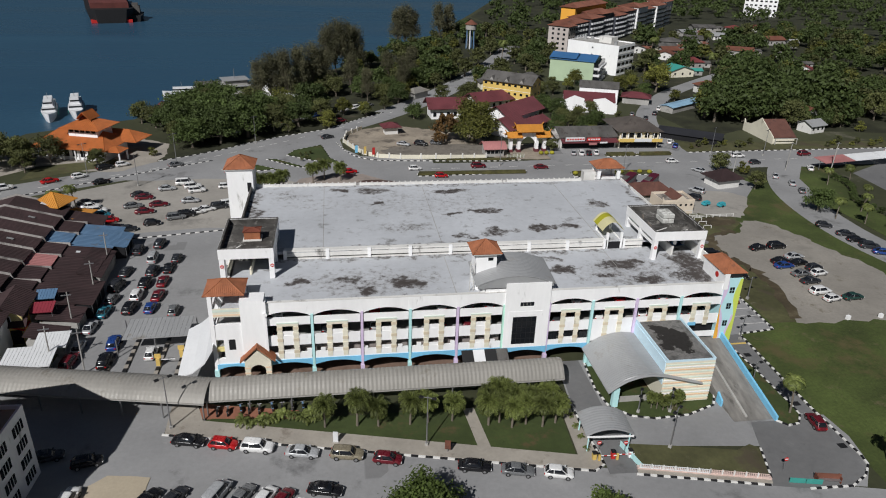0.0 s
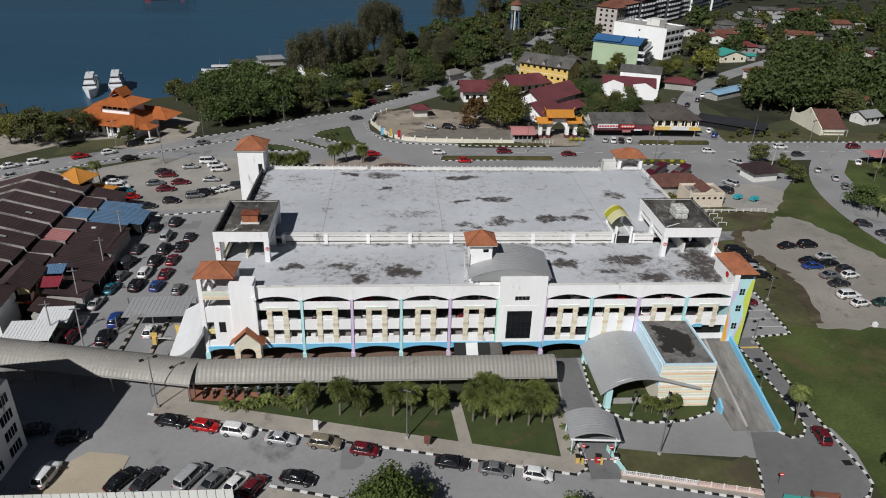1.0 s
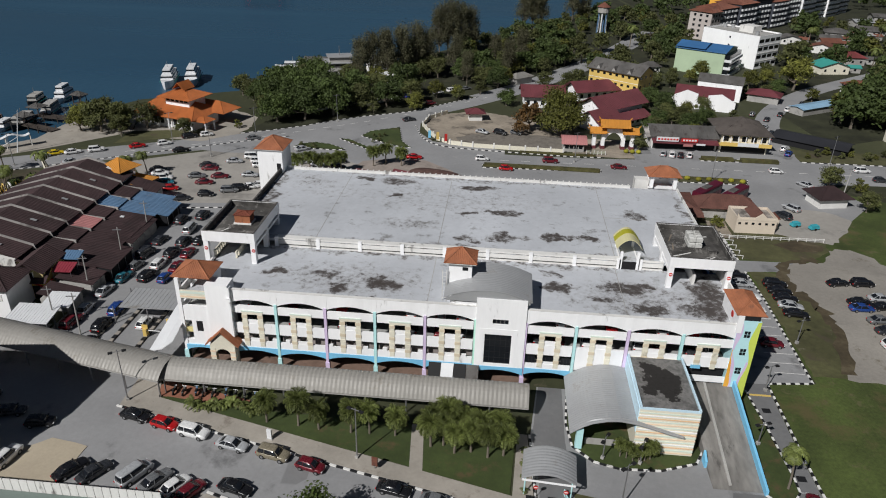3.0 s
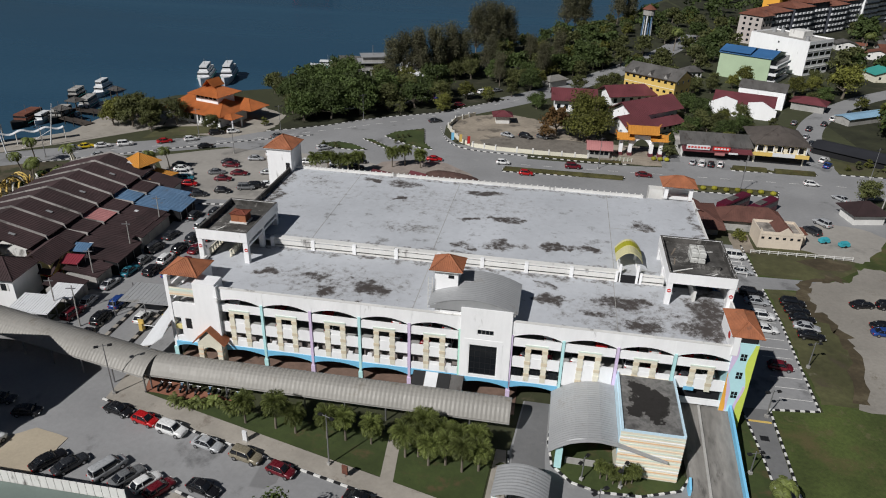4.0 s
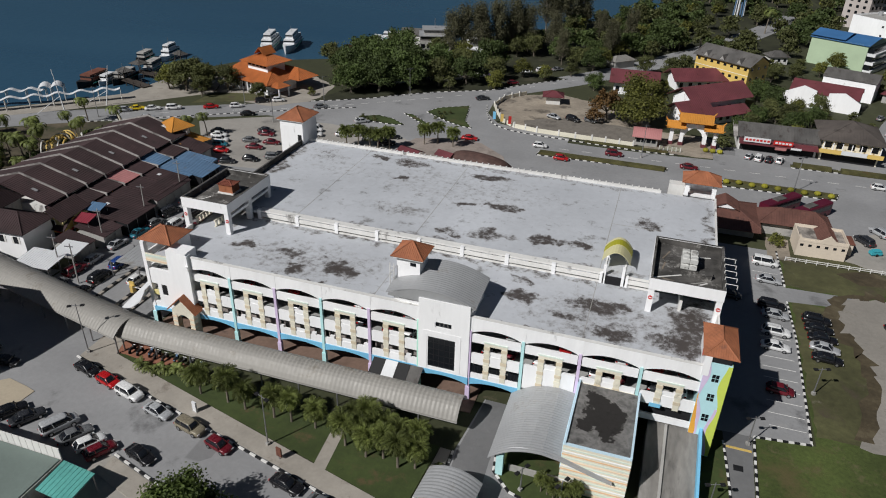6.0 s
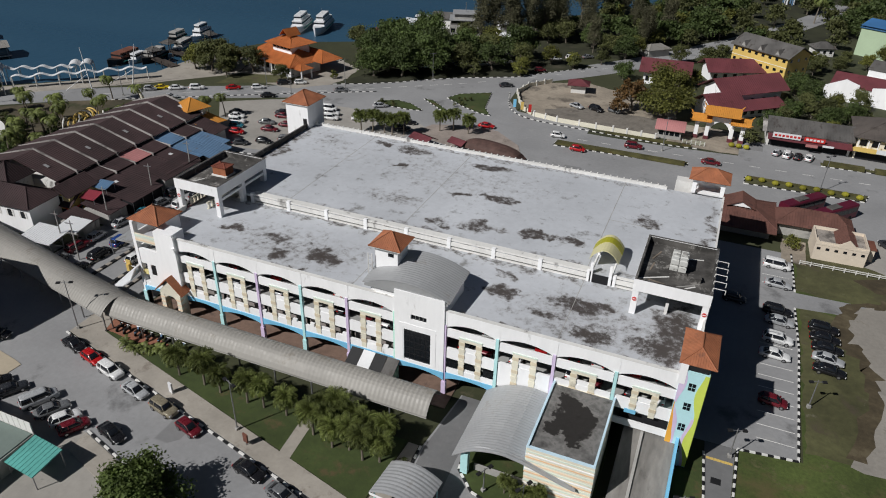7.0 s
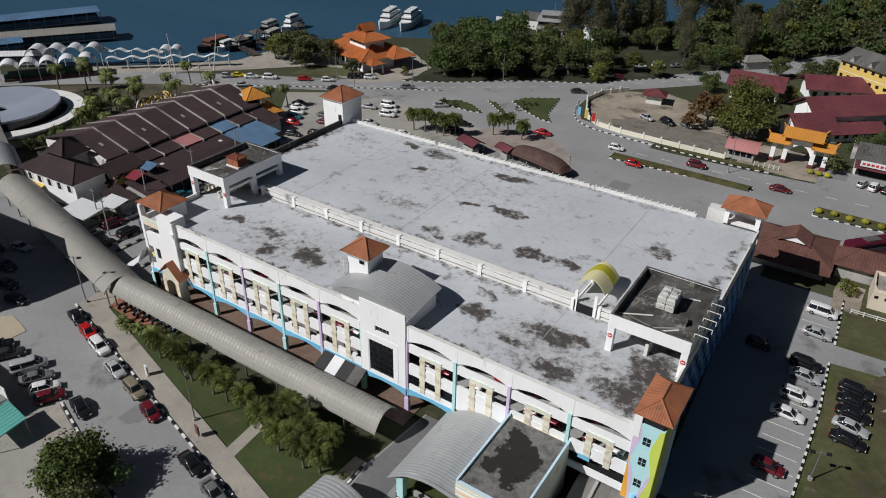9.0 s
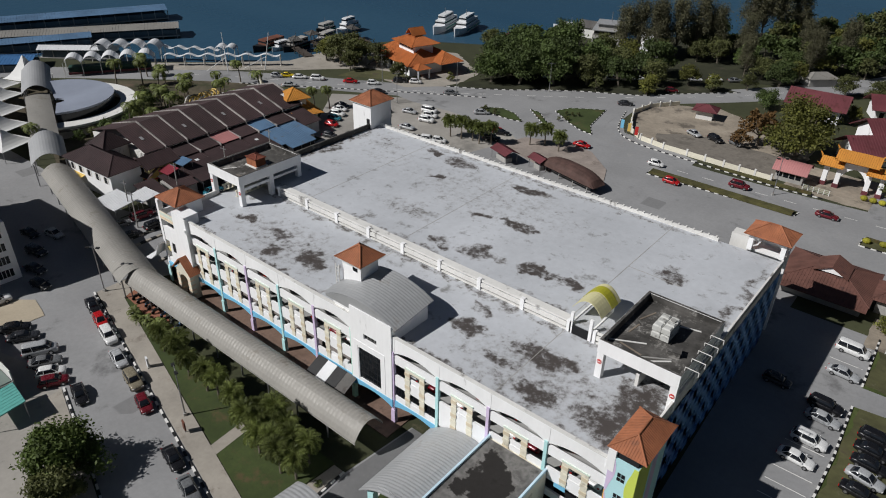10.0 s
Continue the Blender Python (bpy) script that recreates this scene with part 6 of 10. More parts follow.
def car(kind, colour, x, y, turn, z=0.03, group="parked cars", state="parked on asphalt"):
    key = (kind, colour, state)
    m = pose(x, y, z, 0, 0, turn)
    if key in made_cars:
        return copy_thing(made_cars[key], m)
    k = CAR_KIND[kind]
    paint = mat("car_paint_" + colour, CAR_COLOURS[colour], 0.28, 0.1, var=0.04, bump=0, spec=0.6)
    c = thing("car", 0, 0, 0, 0, WORDS[colour] + " " + {"sedan": "saloon car", "hatch": "hatchback car", "suv": "sport utility car", "van": "passenger van"}[kind] + " " + state, "car", group)
    h = k["w"] / 2
    tops = sorted((px, pz) for px, pz in k["body"] if pz > 0.45)
    rings = []
    for u, wide, low in ((-1, 0.70, 0.16), (-0.975, 0.84, 0.06), (-0.88, 0.95, 0), (-0.6, 1, 0), (-0.25, 1, 0), (0.1, 1, 0), (0.45, 1, 0), (0.7, 0.98, 0), (0.88, 0.93, 0.02), (0.965, 0.82, 0.06), (1, 0.66, 0.16)):
        px = u * k["l"] / 2
        zt = tops[0][1]
        for (xa, za), (xb, zb) in zip(tops, tops[1:]):
            if xa <= px <= xb:
                zt = za + (zb - za) * (px - xa) / max(xb - xa, 1e-6)
        z0, w = 0.22 + low, h * wide
        half = [(w * 0.84, z0), (w * 0.97, z0 + 0.1), (w, z0 + 0.55 * (zt - z0)), (w * 0.95, zt - 0.07), (w * 0.84, zt - 0.015), (w * 0.45, zt + 0.015)]
        rings.append([(px, y, z) for y, z in half] + [(px, -y, z) for y, z in half[::-1]])
    part("body", Shape().loft(rings), paint, c, WORDS[colour] + " painted body", smooth=True)
    g = k["glass"]

    def band(t, grow=0.0):
        """An outline round the cabin at height share t, from the belt line to the roof."""
        xf, xr = g[0][0] + (g[1][0] - g[0][0]) * t + grow, g[3][0] + (g[2][0] - g[3][0]) * t - grow
        zf, zr = g[0][1] + (g[1][1] - g[0][1]) * t, g[3][1] + (g[2][1] - g[3][1]) * t
        w = h - 0.09 - 0.17 * t + grow
        out = []
        for fx, fy in ((1, -0.55), (1, 0.55), (0.93, 0.88), (0.72, 1), (0.2, 1), (-0.25, 1), (-0.75, 1), (-0.94, 0.88), (-1, 0.55), (-1, -0.55), (-0.94, -0.88), (-0.75, -1), (-0.25, -1), (0.2, -1), (0.72, -1), (0.93, -0.88)):
            u = (fx + 1) / 2
            out.append((xr + (xf - xr) * u, fy * w, zr + (zf - zr) * u))
        return out

    part("glasshouse", Shape().loft([band(-0.08), band(0.5, 0.02), band(1.0)]), CAR_GLASS, c, "dark car windows", smooth=True)
    top = band(1.0, 0.015)
    mx, mz = (g[1][0] + g[2][0]) / 2, k["roof"]
    part("roof", Shape().loft([[(x, y, z - 0.06) for x, y, z in top], top, [(mx + (x - mx) * 0.86, y * 0.86, z + 0.045) for x, y, z in top], [(mx + (x - mx) * 0.5, y * 0.5, mz) for x, y, z in top]]), paint, c, smooth=True)
    b0, b1 = band(-0.05, 0.012), band(0.97, 0.012)
    pil = Shape()
    for i in (2, 5, 7, 10, 12, 15):
        pil.tube(b0[i], b1[i], 0.055, 0.045, 5)
    part("pillar_frame", pil, paint, c)
    wr = 0.32 if kind in ("sedan", "hatch") else 0.36
    for wx in (k["l"] * 0.3, -k["l"] * 0.29):
        for s in (-1, 1):
            wheel = part("wheel", Shape().tube((wx, s * (h - 0.2), wr), (wx, s * (h + 0.01), wr), wr, n=12), RUBBER, c)
            part("rim", Shape().tube((wx, s * (h - 0.02), wr), (wx, s * (h + 0.02), wr), wr * 0.6, n=8), ALLOY, wheel)
    f, b = k["body"][1][0], k["body"][-2][0]
    zl = k["body"][1][1] - 0.06
    for s in (-1, 1):
        part("headlight", Shape().box(f - 0.12, f + 0.015, s * (h - 0.32) - 0.17, s * (h - 0.32) + 0.17, zl - 0.08, zl + 0.06), LAMP_GLASS, c)
        part("tail_light", Shape().box(b - 0.015, b + 0.1, s * (h - 0.26) - 0.13, s * (h - 0.26) + 0.13, k["body"][-2][1] - 0.12, k["body"][-2][1] + 0.06), LAMP_RED, c)
        part("mirror", Shape().box(0.75, 0.95, s * (h + 0.08) - 0.09, s * (h + 0.08) + 0.09, g[0][1] + 0.02, g[0][1] + 0.16), paint, c)
    made_cars[key] = c
    c.matrix_basis = m
    return c


def row_of_cars(rows, turn, group, state="parked on asphalt", z=0.03, jitter=4):
    r = random.Random(len(group))
    for kind, colour, x, y in rows:
        car(kind, colour, x, y, turn + r.uniform(-jitter, jitter), z, group, state)


row_of_cars([("sedan", "black", -20.6, 80.9), ("hatch", "red", -15.8, 79.7), ("suv", "white", -11.2, 78.6), ("sedan", "silver", -5.1, 76.9), ("suv", "tan", 0.9, 75.8), ("hatch", "maroon", 6.3, 74.3),
             ("sedan", "black", 17.7, 71.6), ("sedan", "grey", 23.3, 70.2), ("hatch", "white", 28.6, 69.1), ("sedan", "black", -2.0, 69.6)], -13.2, "cars parked along the front street", "parked at the kerb", jitter=2)
row_of_cars([("sedan", "black", -23.8, 70.2), ("sedan", "dark", -20.6, 70.1), ("van", "silver", -15.4, 70.3), ("sedan", "grey", -12.3, 69.6), ("hatch", "white", -9.4, 69.1), ("hatch", "maroon", -7.2, 68.5)], 62, "cars in the small street lot", "parked in the dusty street lot", jitter=3)
row_of_cars([("suv", "white", -33.2, 71.2)], 84, "cars in the small street lot", "parked beside the sandy plot")
row_of_cars([("van", "white", 77.0, 150.6), ("sedan", "silver", 77.2, 143.9), ("suv", "black", 77.0, 134.9), ("sedan", "silver", 77.4, 132.0), ("suv", "white", 77.1, 126.7), ("sedan", "white", 76.7, 122.4), ("hatch", "maroon", 76.5, 111.2), ("hatch", "dark", 70.2, 136)],
            -3, "cars in the side parking bays", "parked in a marked bay", jitter=2)
row_of_cars([("suv", "black", 83.9, 132.6), ("sedan", "black", 84.0, 130), ("sedan", "black", 84.2, 127.3), ("sedan", "silver", 84.2, 124.5), ("sedan", "black", 84.2, 121.7)], -6, "cars on the scrub strip", "parked on dry scrub grass")
row_of_cars([("sedan", "black", 96.9, 134.8), ("suv", "black", 101.7, 135.2), ("sedan", "blue", 97.4, 125.3), ("sedan", "black", 101.6, 126.4), ("sedan", "silver", 102.6, 129.6), ("sedan", "black", 98.0, 127.6), ("sedan", "grey", 98.9, 121.4), ("sedan", "dark", 98.8, 118.0),
             ("hatch", "white", 103.0, 121.3), ("suv", "white", 97.8, 113.4), ("hatch", "white", 98.4, 110.4), ("sedan", "green", 103.1, 110.6), ("hatch", "dark", 103.6, 123.8)], 8, "cars on the gravel lot", "parked on pale gravel", jitter=5)
row_of_cars([("hatch", "maroon", 70.2, 75.0)], 85, "cars in the lane", "standing in the narrow lane")
row_of_cars([("suv", "dark", -42.0, 144.5), ("van", "silver", -38.1, 140.2), ("sedan", "black", -34.0, 135.3), ("suv", "dark", -36.8, 134.0), ("sedan", "maroon", -33.9, 129.4), ("suv", "black", -37.1, 128.8), ("suv", "white", -37.5, 124.0), ("sedan", "maroon", -33.6, 123.6),
             ("hatch", "blue", -33.9, 118.9)], 88, "cars in the west street", "parked in the narrow street")
row_of_cars([("sedan", "silver", -42.6, 112.9), ("sedan", "teal", -41.8, 118.2), ("suv", "black", -37.6, 119.1), ("van", "dark", -42.1, 127.9), ("sedan", "dark", -42.0, 134.2), ("hatch", "grey", -41.6, 122.8)],
            82, "cars in the west street", "parked in the street beside the shophouses")
row_of_cars([("sedan", "silver", -48.4, 87.5), ("sedan", "dark", -38.5, 79.7), ("hatch", "black", -32.9, 78.1), ("sedan", "black", -52.0, 84.6), ("suv", "dark", -44.2, 82.4)], 10, "cars in the shaded street", "parked in the shaded street", z=0.04)
row_of_cars([("hatch", "silver", -42.6, 106.6), ("suv", "blue", -37.2, 107.2), ("suv", "black", -37.2, 101.9), ("suv", "maroon", -42.7, 102.2), ("sedan", "black", -37.0, 96.6), ("hatch", "white", -30.4, 103.6), ("hatch", "grey", -29.6, 117.5), ("hatch", "grey", -42.5, 97.6),
             ("suv", "dark", -38.2, 147.5), ("hatch", "dark", -33.2, 139.8)], 88, "cars in the west street", "parked in the narrow street")
row_of_cars([("van", "white", -40.2, 187.5), ("suv", "white", -37.6, 184.6), ("suv", "white", -36.0, 181.4), ("sedan", "silver", -44.0, 183.4), ("sedan", "maroon", -48.2, 176.9), ("sedan", "dark", -49.8, 179.2), ("sedan", "grey", -49.6, 171.2), ("sedan", "maroon", -45.9, 167.2),
             ("sedan", "maroon", -43.6, 171.8), ("hatch", "black", -42.5, 159.7), ("sedan", "silver", -36.4, 174.0), ("hatch", "white", -29.0, 184.2)], 12, "cars in the dusty lot", "parked in a dusty lot", jitter=6)
row_of_cars([("suv", "grey", -37.8, 163.0), ("suv", "black", -35.6, 164.5), ("sedan", "white", -33.6, 166.2), ("sedan", "white", -31.5, 167.8), ("suv", "dark", -28.6, 169.4), ("suv", "white", -26.6, 171.2), ("hatch", "white", -24.2, 172.6)], 18, "cars in the dusty lot", "parked in a dusty lot")
row_of_cars([("sedan", "dark", -61.2, 174.0), ("sedan", "white", -59.6, 171.6), ("suv", "white", -57.1, 168.4), ("hatch", "teal", -55.2, 165.6), ("hatch", "red", -52.4, 162.0), ("hatch", "dark", -47.0, 156.4)], 14, "cars in the dusty lot", "parked in a dusty lot")
row_of_cars([("sedan", "white", -22.8, 188.0), ("hatch", "silver", -24.6, 186.2), ("sedan", "blue", -20.6, 189.2), ("sedan", "red", -18.6, 188.6), ("sedan", "black", -15.6, 187.6), ("sedan", "white", -20.8, 184.4), ("suv", "black", -15.0, 182.6)], 24, "cars in the dusty lot", "parked in a dusty lot")
row_of_cars([("hatch", "silver", -96.6, 179.2), ("sedan", "yellow", -94.4, 181.6), ("sedan", "white", -90.3, 183.2), ("suv", "white", -85.0, 186.0), ("sedan", "red", -75.5, 191.0), ("hatch", "white", -69.2, 194.6), ("hatch", "white", -60.4, 204.4), ("suv", "black", -64.6, 201.8)],
            34, "cars along the coast road", "parked beside the coast road", z=0.06)
row_of_cars([("sedan", "silver", -86.4, 175.9), ("sedan", "grey", -45.5, 203.6), ("sedan", "black", -62, 189.6), ("sedan", "silver", -28.6, 196.4), ("hatch", "maroon", 3.0, 252), ("sedan", "dark", -2, 231)], 34, "cars on the coast road", "driving on the coast road", z=0.06)
row_of_cars([("sedan", "silver", 22.6, 221.6), ("suv", "black", 28.4, 221.4), ("hatch", "grey", 33.4, 222.4)], -30, "cars in the temple yard", "parked in the temple yard", z=0.07)
row_of_cars([("hatch", "red", 30.5, 189.4), ("suv", "maroon", 43.0, 197.6), ("hatch", "white", 23.6, 196.4), ("sedan", "maroon", 62, 195.6), ("hatch", "white", 106, 199.2), ("sedan", "red", 4.4, 194.6)], 2, "cars on the main road", "driving on the main road", z=0.06)
row_of_cars([("hatch", "silver", 76.9, 209.4), ("suv", "white", 79.3, 209.0), ("hatch", "black", 81.8, 208.8), ("hatch", "white", 84.4, 209.2)], 75, "cars before the shops", "parked before the shops", z=0.07)
row_of_cars([("suv", "dark", 97.2, 167.4), ("suv", "silver", 101.0, 172.6), ("sedan", "silver", 110.5, 190)], 120, "cars by the cream house", "parked by the cream house", z=0.05)
row_of_cars([("sedan", "silver", 132.0, 183.6), ("sedan", "silver", 133.2, 177.0), ("hatch", "grey", 132, 170.5), ("sedan", "white", 148, 190)], 62, "cars on the east road", "driving on the east road", z=0.05)
row_of_cars([("sedan", "dark", 123.8, 140.6), ("sedan", "black", 124.0, 137), ("suv", "dark", 124.6, 133.4), ("sedan", "blue", 125.4, 129.8), ("hatch", "dark", 121.8, 146.2)], -20, "cars by the field", "parked beside the field", z=0.05)
row_of_cars([("suv", "white", 131, 203.6), ("suv", "maroon", 155.6, 204.6), ("hatch", "dark", 133, 196.6), ("sedan", "white", 190, 206.6)], 4, "cars on the main road", "driving on the main road", z=0.06)
row_of_cars([("hatch", "grey", 117.3, 258.8), ("sedan", "dark", 120.5, 253.0), ("hatch", "dark", 140.9, 277.1), ("suv", "white", 132.5, 267.4), ("hatch", "dark", 127.3, 260.0), ("hatch", "silver", 116.8, 243.3), ("suv", "dark", 116.3, 235.4), ("sedan", "dark", 115.9, 230.5), ("hatch", "white", 115.2, 220.3), ("sedan", "blue", 115.1, 215.9)], 60, "cars in the side street", "parked in the side street", z=0.07)
row_of_cars([("suv", "white", 176, 181), ("suv", "dark", 181, 182), ("sedan", "white", 186, 183), ("sedan", "grey", 191, 184), ("suv", "white", 197, 185)], 95, "cars under the white canopy", "parked under a white canopy", z=0.04)
for x, y, c in ((98.4, 162.6, "teal"), (102.2, 161.4, "teal")):
    t = thing("hand_cart", x, y, 0.03, 20, "turquoise covered hand cart on bare dirt", "cart", "carts in the dirt yard")
    part("tray", Shape().box(-1.1, 1.1, -0.6, 0.6, 0.35, 0.9), mat("turquoise_cart", (0.05, 0.38, 0.45), 0.6), t)
    part("cover", Shape().box(-0.7, 0.9, -0.55, 0.55, 1.0, 1.2), mat("turquoise_cart", (0.05, 0.38, 0.45), 0.6), t)
    for s in (-0.65, 0.65):
        part("wheel", Shape().tube((0, s - 0.05, 0.3), (0, s + 0.05, 0.3), 0.3, n=10), RUBBER, t)
# cars on the parking floors seen through the openings
r = random.Random(11)
for z in (7.0, 10.1):
    for x0, x1 in zip(COLS, COLS[1:]):
        if abs(x0 - 26.3) < 0.1:
            continue
        for k in range(2):
            if r.random() < 0.62:
                car(r.choice(("sedan", "hatch", "suv")), r.choice(("white", "silver", "red", "dark", "maroon", "white")), x0 + 2.1 + 3.2 * k, 98.0, 90 + r.uniform(-3, 3), z + 0.01, "cars on the parking floors", "parked inside the parking building")


def bus(x, y, turn):
    b = thing("bus", x, y, 0.05, turn, "dark maroon coach with black windows parked in the yard", "bus", "coaches in the bus yard")
    paint = mat("coach_paint", (0.11, 0.012, 0.028), 0.35, 0.1, var=0.1)
    prof = [(-1.25, 0.35), (1.25, 0.35), (1.25, 2.9), (1.1, 3.15), (-1.1, 3.15), (-1.25, 2.9)]
    part("body", Shape().loft([[(xx, yy * s, zz) for yy, zz in prof] for xx, s in ((-5.8, 0.96), (-5.6, 1), (5.5, 1), (5.8, 0.93))]), paint, b)
    for s in (-1, 1):
        for k in range(7):
            part("window", Shape().box(-5.2 + k * 1.5, -3.82 + k * 1.5, s * 1.255 - 0.01, s * 1.255 + 0.01, 1.6, 2.6), CAR_GLASS, b)
        for wx in (-3.4, 3.6):
            part("wheel", Shape().tube((wx, s * 0.95, 0.48), (wx, s * 1.27, 0.48), 0.48, n=14), RUBBER, b)
    part("windscreen", Shape().box(5.66, 5.84, -1.05, 1.05, 1.3, 2.7), CAR_GLASS, b)
    part("roof_unit", Shape().box(-2.2, 0.8, -0.8, 0.8, 3.15, 3.4), GREY_ROOF, b)
    return b


bus(81.6, 177.4, 49)
bus(87.8, 176.0, 49)

# ---------------------------------------------------------------- the town
def house(name, x, y, turn, lx, ly, h, roof, wall_mat, roof_mat, label, category="house", rise=2.2, over=0.6, windows=(), storeys=1, rib=0.0, gap=0.6, group="", door=True, glass=None):
    """A plain building: walls, roof, windows in rows on the sides named. The origin is the middle of its floor."""
    t = thing(name, x, y, 0, turn, label, category, group)
    part("wall", Shape().box(-lx / 2, lx / 2, -ly / 2, ly / 2, 0, h), wall_mat, t)
    if roof == "hip":
        part("roof", Shape().hip(-lx / 2 - over, lx / 2 + over, -ly / 2 - over, ly / 2 + over, h + 0.05, h + rise, rib, gap), roof_mat, t)
    elif roof in ("gable_x", "gable_y"):
        part("roof", Shape().gable(-lx / 2 - over, lx / 2 + over, -ly / 2 - over, ly / 2 + over, h - 0.1, h + rise, roof[-1], rib, gap), roof_mat, t)
        for end in (-1, 1):
            if roof == "gable_x":
                e0 = lx / 2 - 0.2 if end > 0 else -lx / 2
                part("gable", Shape().along_x([(-ly / 2, h), (ly / 2, h), (0, h + rise * 0.9)], e0, e0 + 0.2), wall_mat, t)
            else:
                e0 = ly / 2 - 0.2 if end > 0 else -ly / 2
                part("gable", Shape().along_y([(-lx / 2, h), (lx / 2, h), (0, h + rise * 0.9)], e0, e0 + 0.2), wall_mat, t)
    else:
        part("roof", Shape().box(-lx / 2 + 0.2, lx / 2 - 0.2, -ly / 2 + 0.2, ly / 2 - 0.2, h, h + 0.12), roof_mat, t)
        part("parapet", Shape().box(-lx / 2, lx / 2, -ly / 2, -ly / 2 + 0.2, h, h + 0.7).box(-lx / 2, lx / 2, ly / 2 - 0.2, ly / 2, h, h + 0.7)
             .box(-lx / 2, -lx / 2 + 0.2, -ly / 2 + 0.2, ly / 2 - 0.2, h, h + 0.7).box(lx / 2 - 0.2, lx / 2, -ly / 2 + 0.2, ly / 2 - 0.2, h, h + 0.7), wall_mat, t)
    for side, count, w, wh, sill in windows:
        for s in range(storeys):
            z = s * h / storeys + sill
            for k in range(count):
                if side in "sn":
                    cx = -lx / 2 + lx * (k + 0.5) / count
                    yy = -ly / 2 if side == "s" else ly / 2
                    b = Shape().box(cx - w / 2, cx + w / 2, yy - 0.05, yy + 0.05, z, z + wh)
                else:
                    cy = -ly / 2 + ly * (k + 0.5) / count
                    xx = -lx / 2 if side == "w" else lx / 2
                    b = Shape().box(xx - 0.05, xx + 0.05, cy - w / 2, cy + w / 2, z, z + wh)
                part("window", b, glass or GLASS_DARK, t)
    return t


# shophouse row: party walls, a high front roof and a lower rear roof per unit
COPING = mat("weathered_coping", (0.33, 0.31, 0.295), 0.9, var=0.35, fine=2, dirt=(0.09, 0.08, 0.075), dirt_amount=0.35)
YS_ = [113.0, 118.2, 123.6, 129.0, 134.4, 139.8, 145.2, 151.0]
for i, (a, b) in enumerate(zip(YS_, YS_[1:])):
    s = thing("shophouse", -60, (a + b) / 2, 0, 2.0, "two-storey shophouse with dark brown tiled roof and raised party walls", "shophouse", "row of shophouses")
    w = (b - a) / 2
    part("wall", Shape().box(-20, 1.0, -w, w, 0, 5.6), WHITE_OLD, s)
    part("rear_wall", Shape().box(1.0, 13.0, -w + 0.05, w - 0.05, 0, 3.2), CONCRETE, s)
    part("roof", Shape().slope((1.6, -w + 0.1, 5.9), (1.6, w - 0.1, 5.9), (-9, w - 0.1, 9.0), (-9, -w + 0.1, 9.0), rib=0.05, gap=0.5), BROWN_ROOF, s)
    part("roof", Shape().slope((-20.5, w - 0.1, 5.9), (-20.5, -w + 0.1, 5.9), (-9, -w + 0.1, 9.0), (-9, w - 0.1, 9.0), rib=0.05, gap=0.5), BROWN_ROOF, s)
    low = {3: PINK_ROOF, 5: BLUE_DULL, 6: BLUE_DULL}.get(i, BROWN_ROOF)
    part("rear_roof", Shape().slope((6.0, -w + 0.1, 4.45), (6.0, w - 0.1, 4.45), (1.0, w - 0.1, 5.4), (1.0, -w + 0.1, 5.4), rib=0.04, gap=0.6), BROWN_ROOF if i not in (3, 5) else low, s)
    part("rear_roof", Shape().slope((14.2, -w + 0.1, 3.1), (14.2, w - 0.1, 3.1), (5.6, w - 0.1, 4.2), (5.6, -w + 0.1, 4.2), rib=0.04, gap=0.6), BLUE_DULL if i == 6 else (BLUE_DULL if i == 5 else BROWN_ROOF), s)
    wallp = Shape().along_y([(-20.4, 6.1), (-9, 9.45), (1.8, 6.3), (2.1, 5.2), (6.5, 4.75), (6.5, 3.0), (-20.4, 3.0)], w - 0.1, w + 0.1)
    part("party_wall", wallp, COPING, s, "pale weathered party wall coping")
    if i % 2 == 0:
        part("skylight", Shape().slope((-2.6, -0.3, 7.32), (-2.6, 0.3, 7.32), (-3.8, 0.3, 7.67), (-3.8, -0.3, 7.67), thick=0.05), METAL, s)
    if i % 3 == 1:
        part("skylight", Shape().slope((9.0, -0.4, 3.86), (9.0, 0.4, 3.86), (8.2, 0.4, 3.96), (8.2, -0.4, 3.96), thick=0.05), METAL_WHITE, s)
    part("rear_door", Shape().box(12.96, 13.04, -1.2, 1.2, 0, 2.4), DARK, s)
s = thing("shophouse", -60, 154.2, 0, 2.0, "end shophouse with brown roof and a pale patched sheet", "shophouse", "row of shophouses")
part("wall", Shape().box(-20, 1.0, -3, 3, 0, 5.6).box(1.0, 8, -2.9, 2.9, 0, 3.4), WHITE_OLD, s)
part("roof", Shape().slope((1.6, -3, 5.9), (1.6, 3.2, 5.9), (-9, 3.2, 9.0), (-9, -3, 9.0), rib=0.05, gap=0.5), BROWN_ROOF, s)
part("roof", Shape().slope((-20.5, 3.2, 5.9), (-20.5, -3, 5.9), (-9, -3, 9.0), (-9, 3.2, 9.0), rib=0.05, gap=0.5), BROWN_ROOF, s)
part("rear_roof", Shape().slope((9, -3, 3.4), (9, 3.0, 3.4), (1.2, 3.0, 5.2), (1.2, -3, 5.2), rib=0.04, gap=0.6), BROWN_ROOF, s)
part("patch", Shape().slope((-1.5, 1.2, 6.99), (-1.5, 2.6, 6.99), (-4.0, 2.6, 7.7), (-4.0, 1.2, 7.7), thick=0.06), METAL_WHITE, s)
part("verge_wall", Shape().along_y([(-20.4, 6.1), (-9, 9.4), (1.8, 6.2), (1.8, 5.4), (-20.4, 5.4)], 3.1, 3.35), COPING, s)
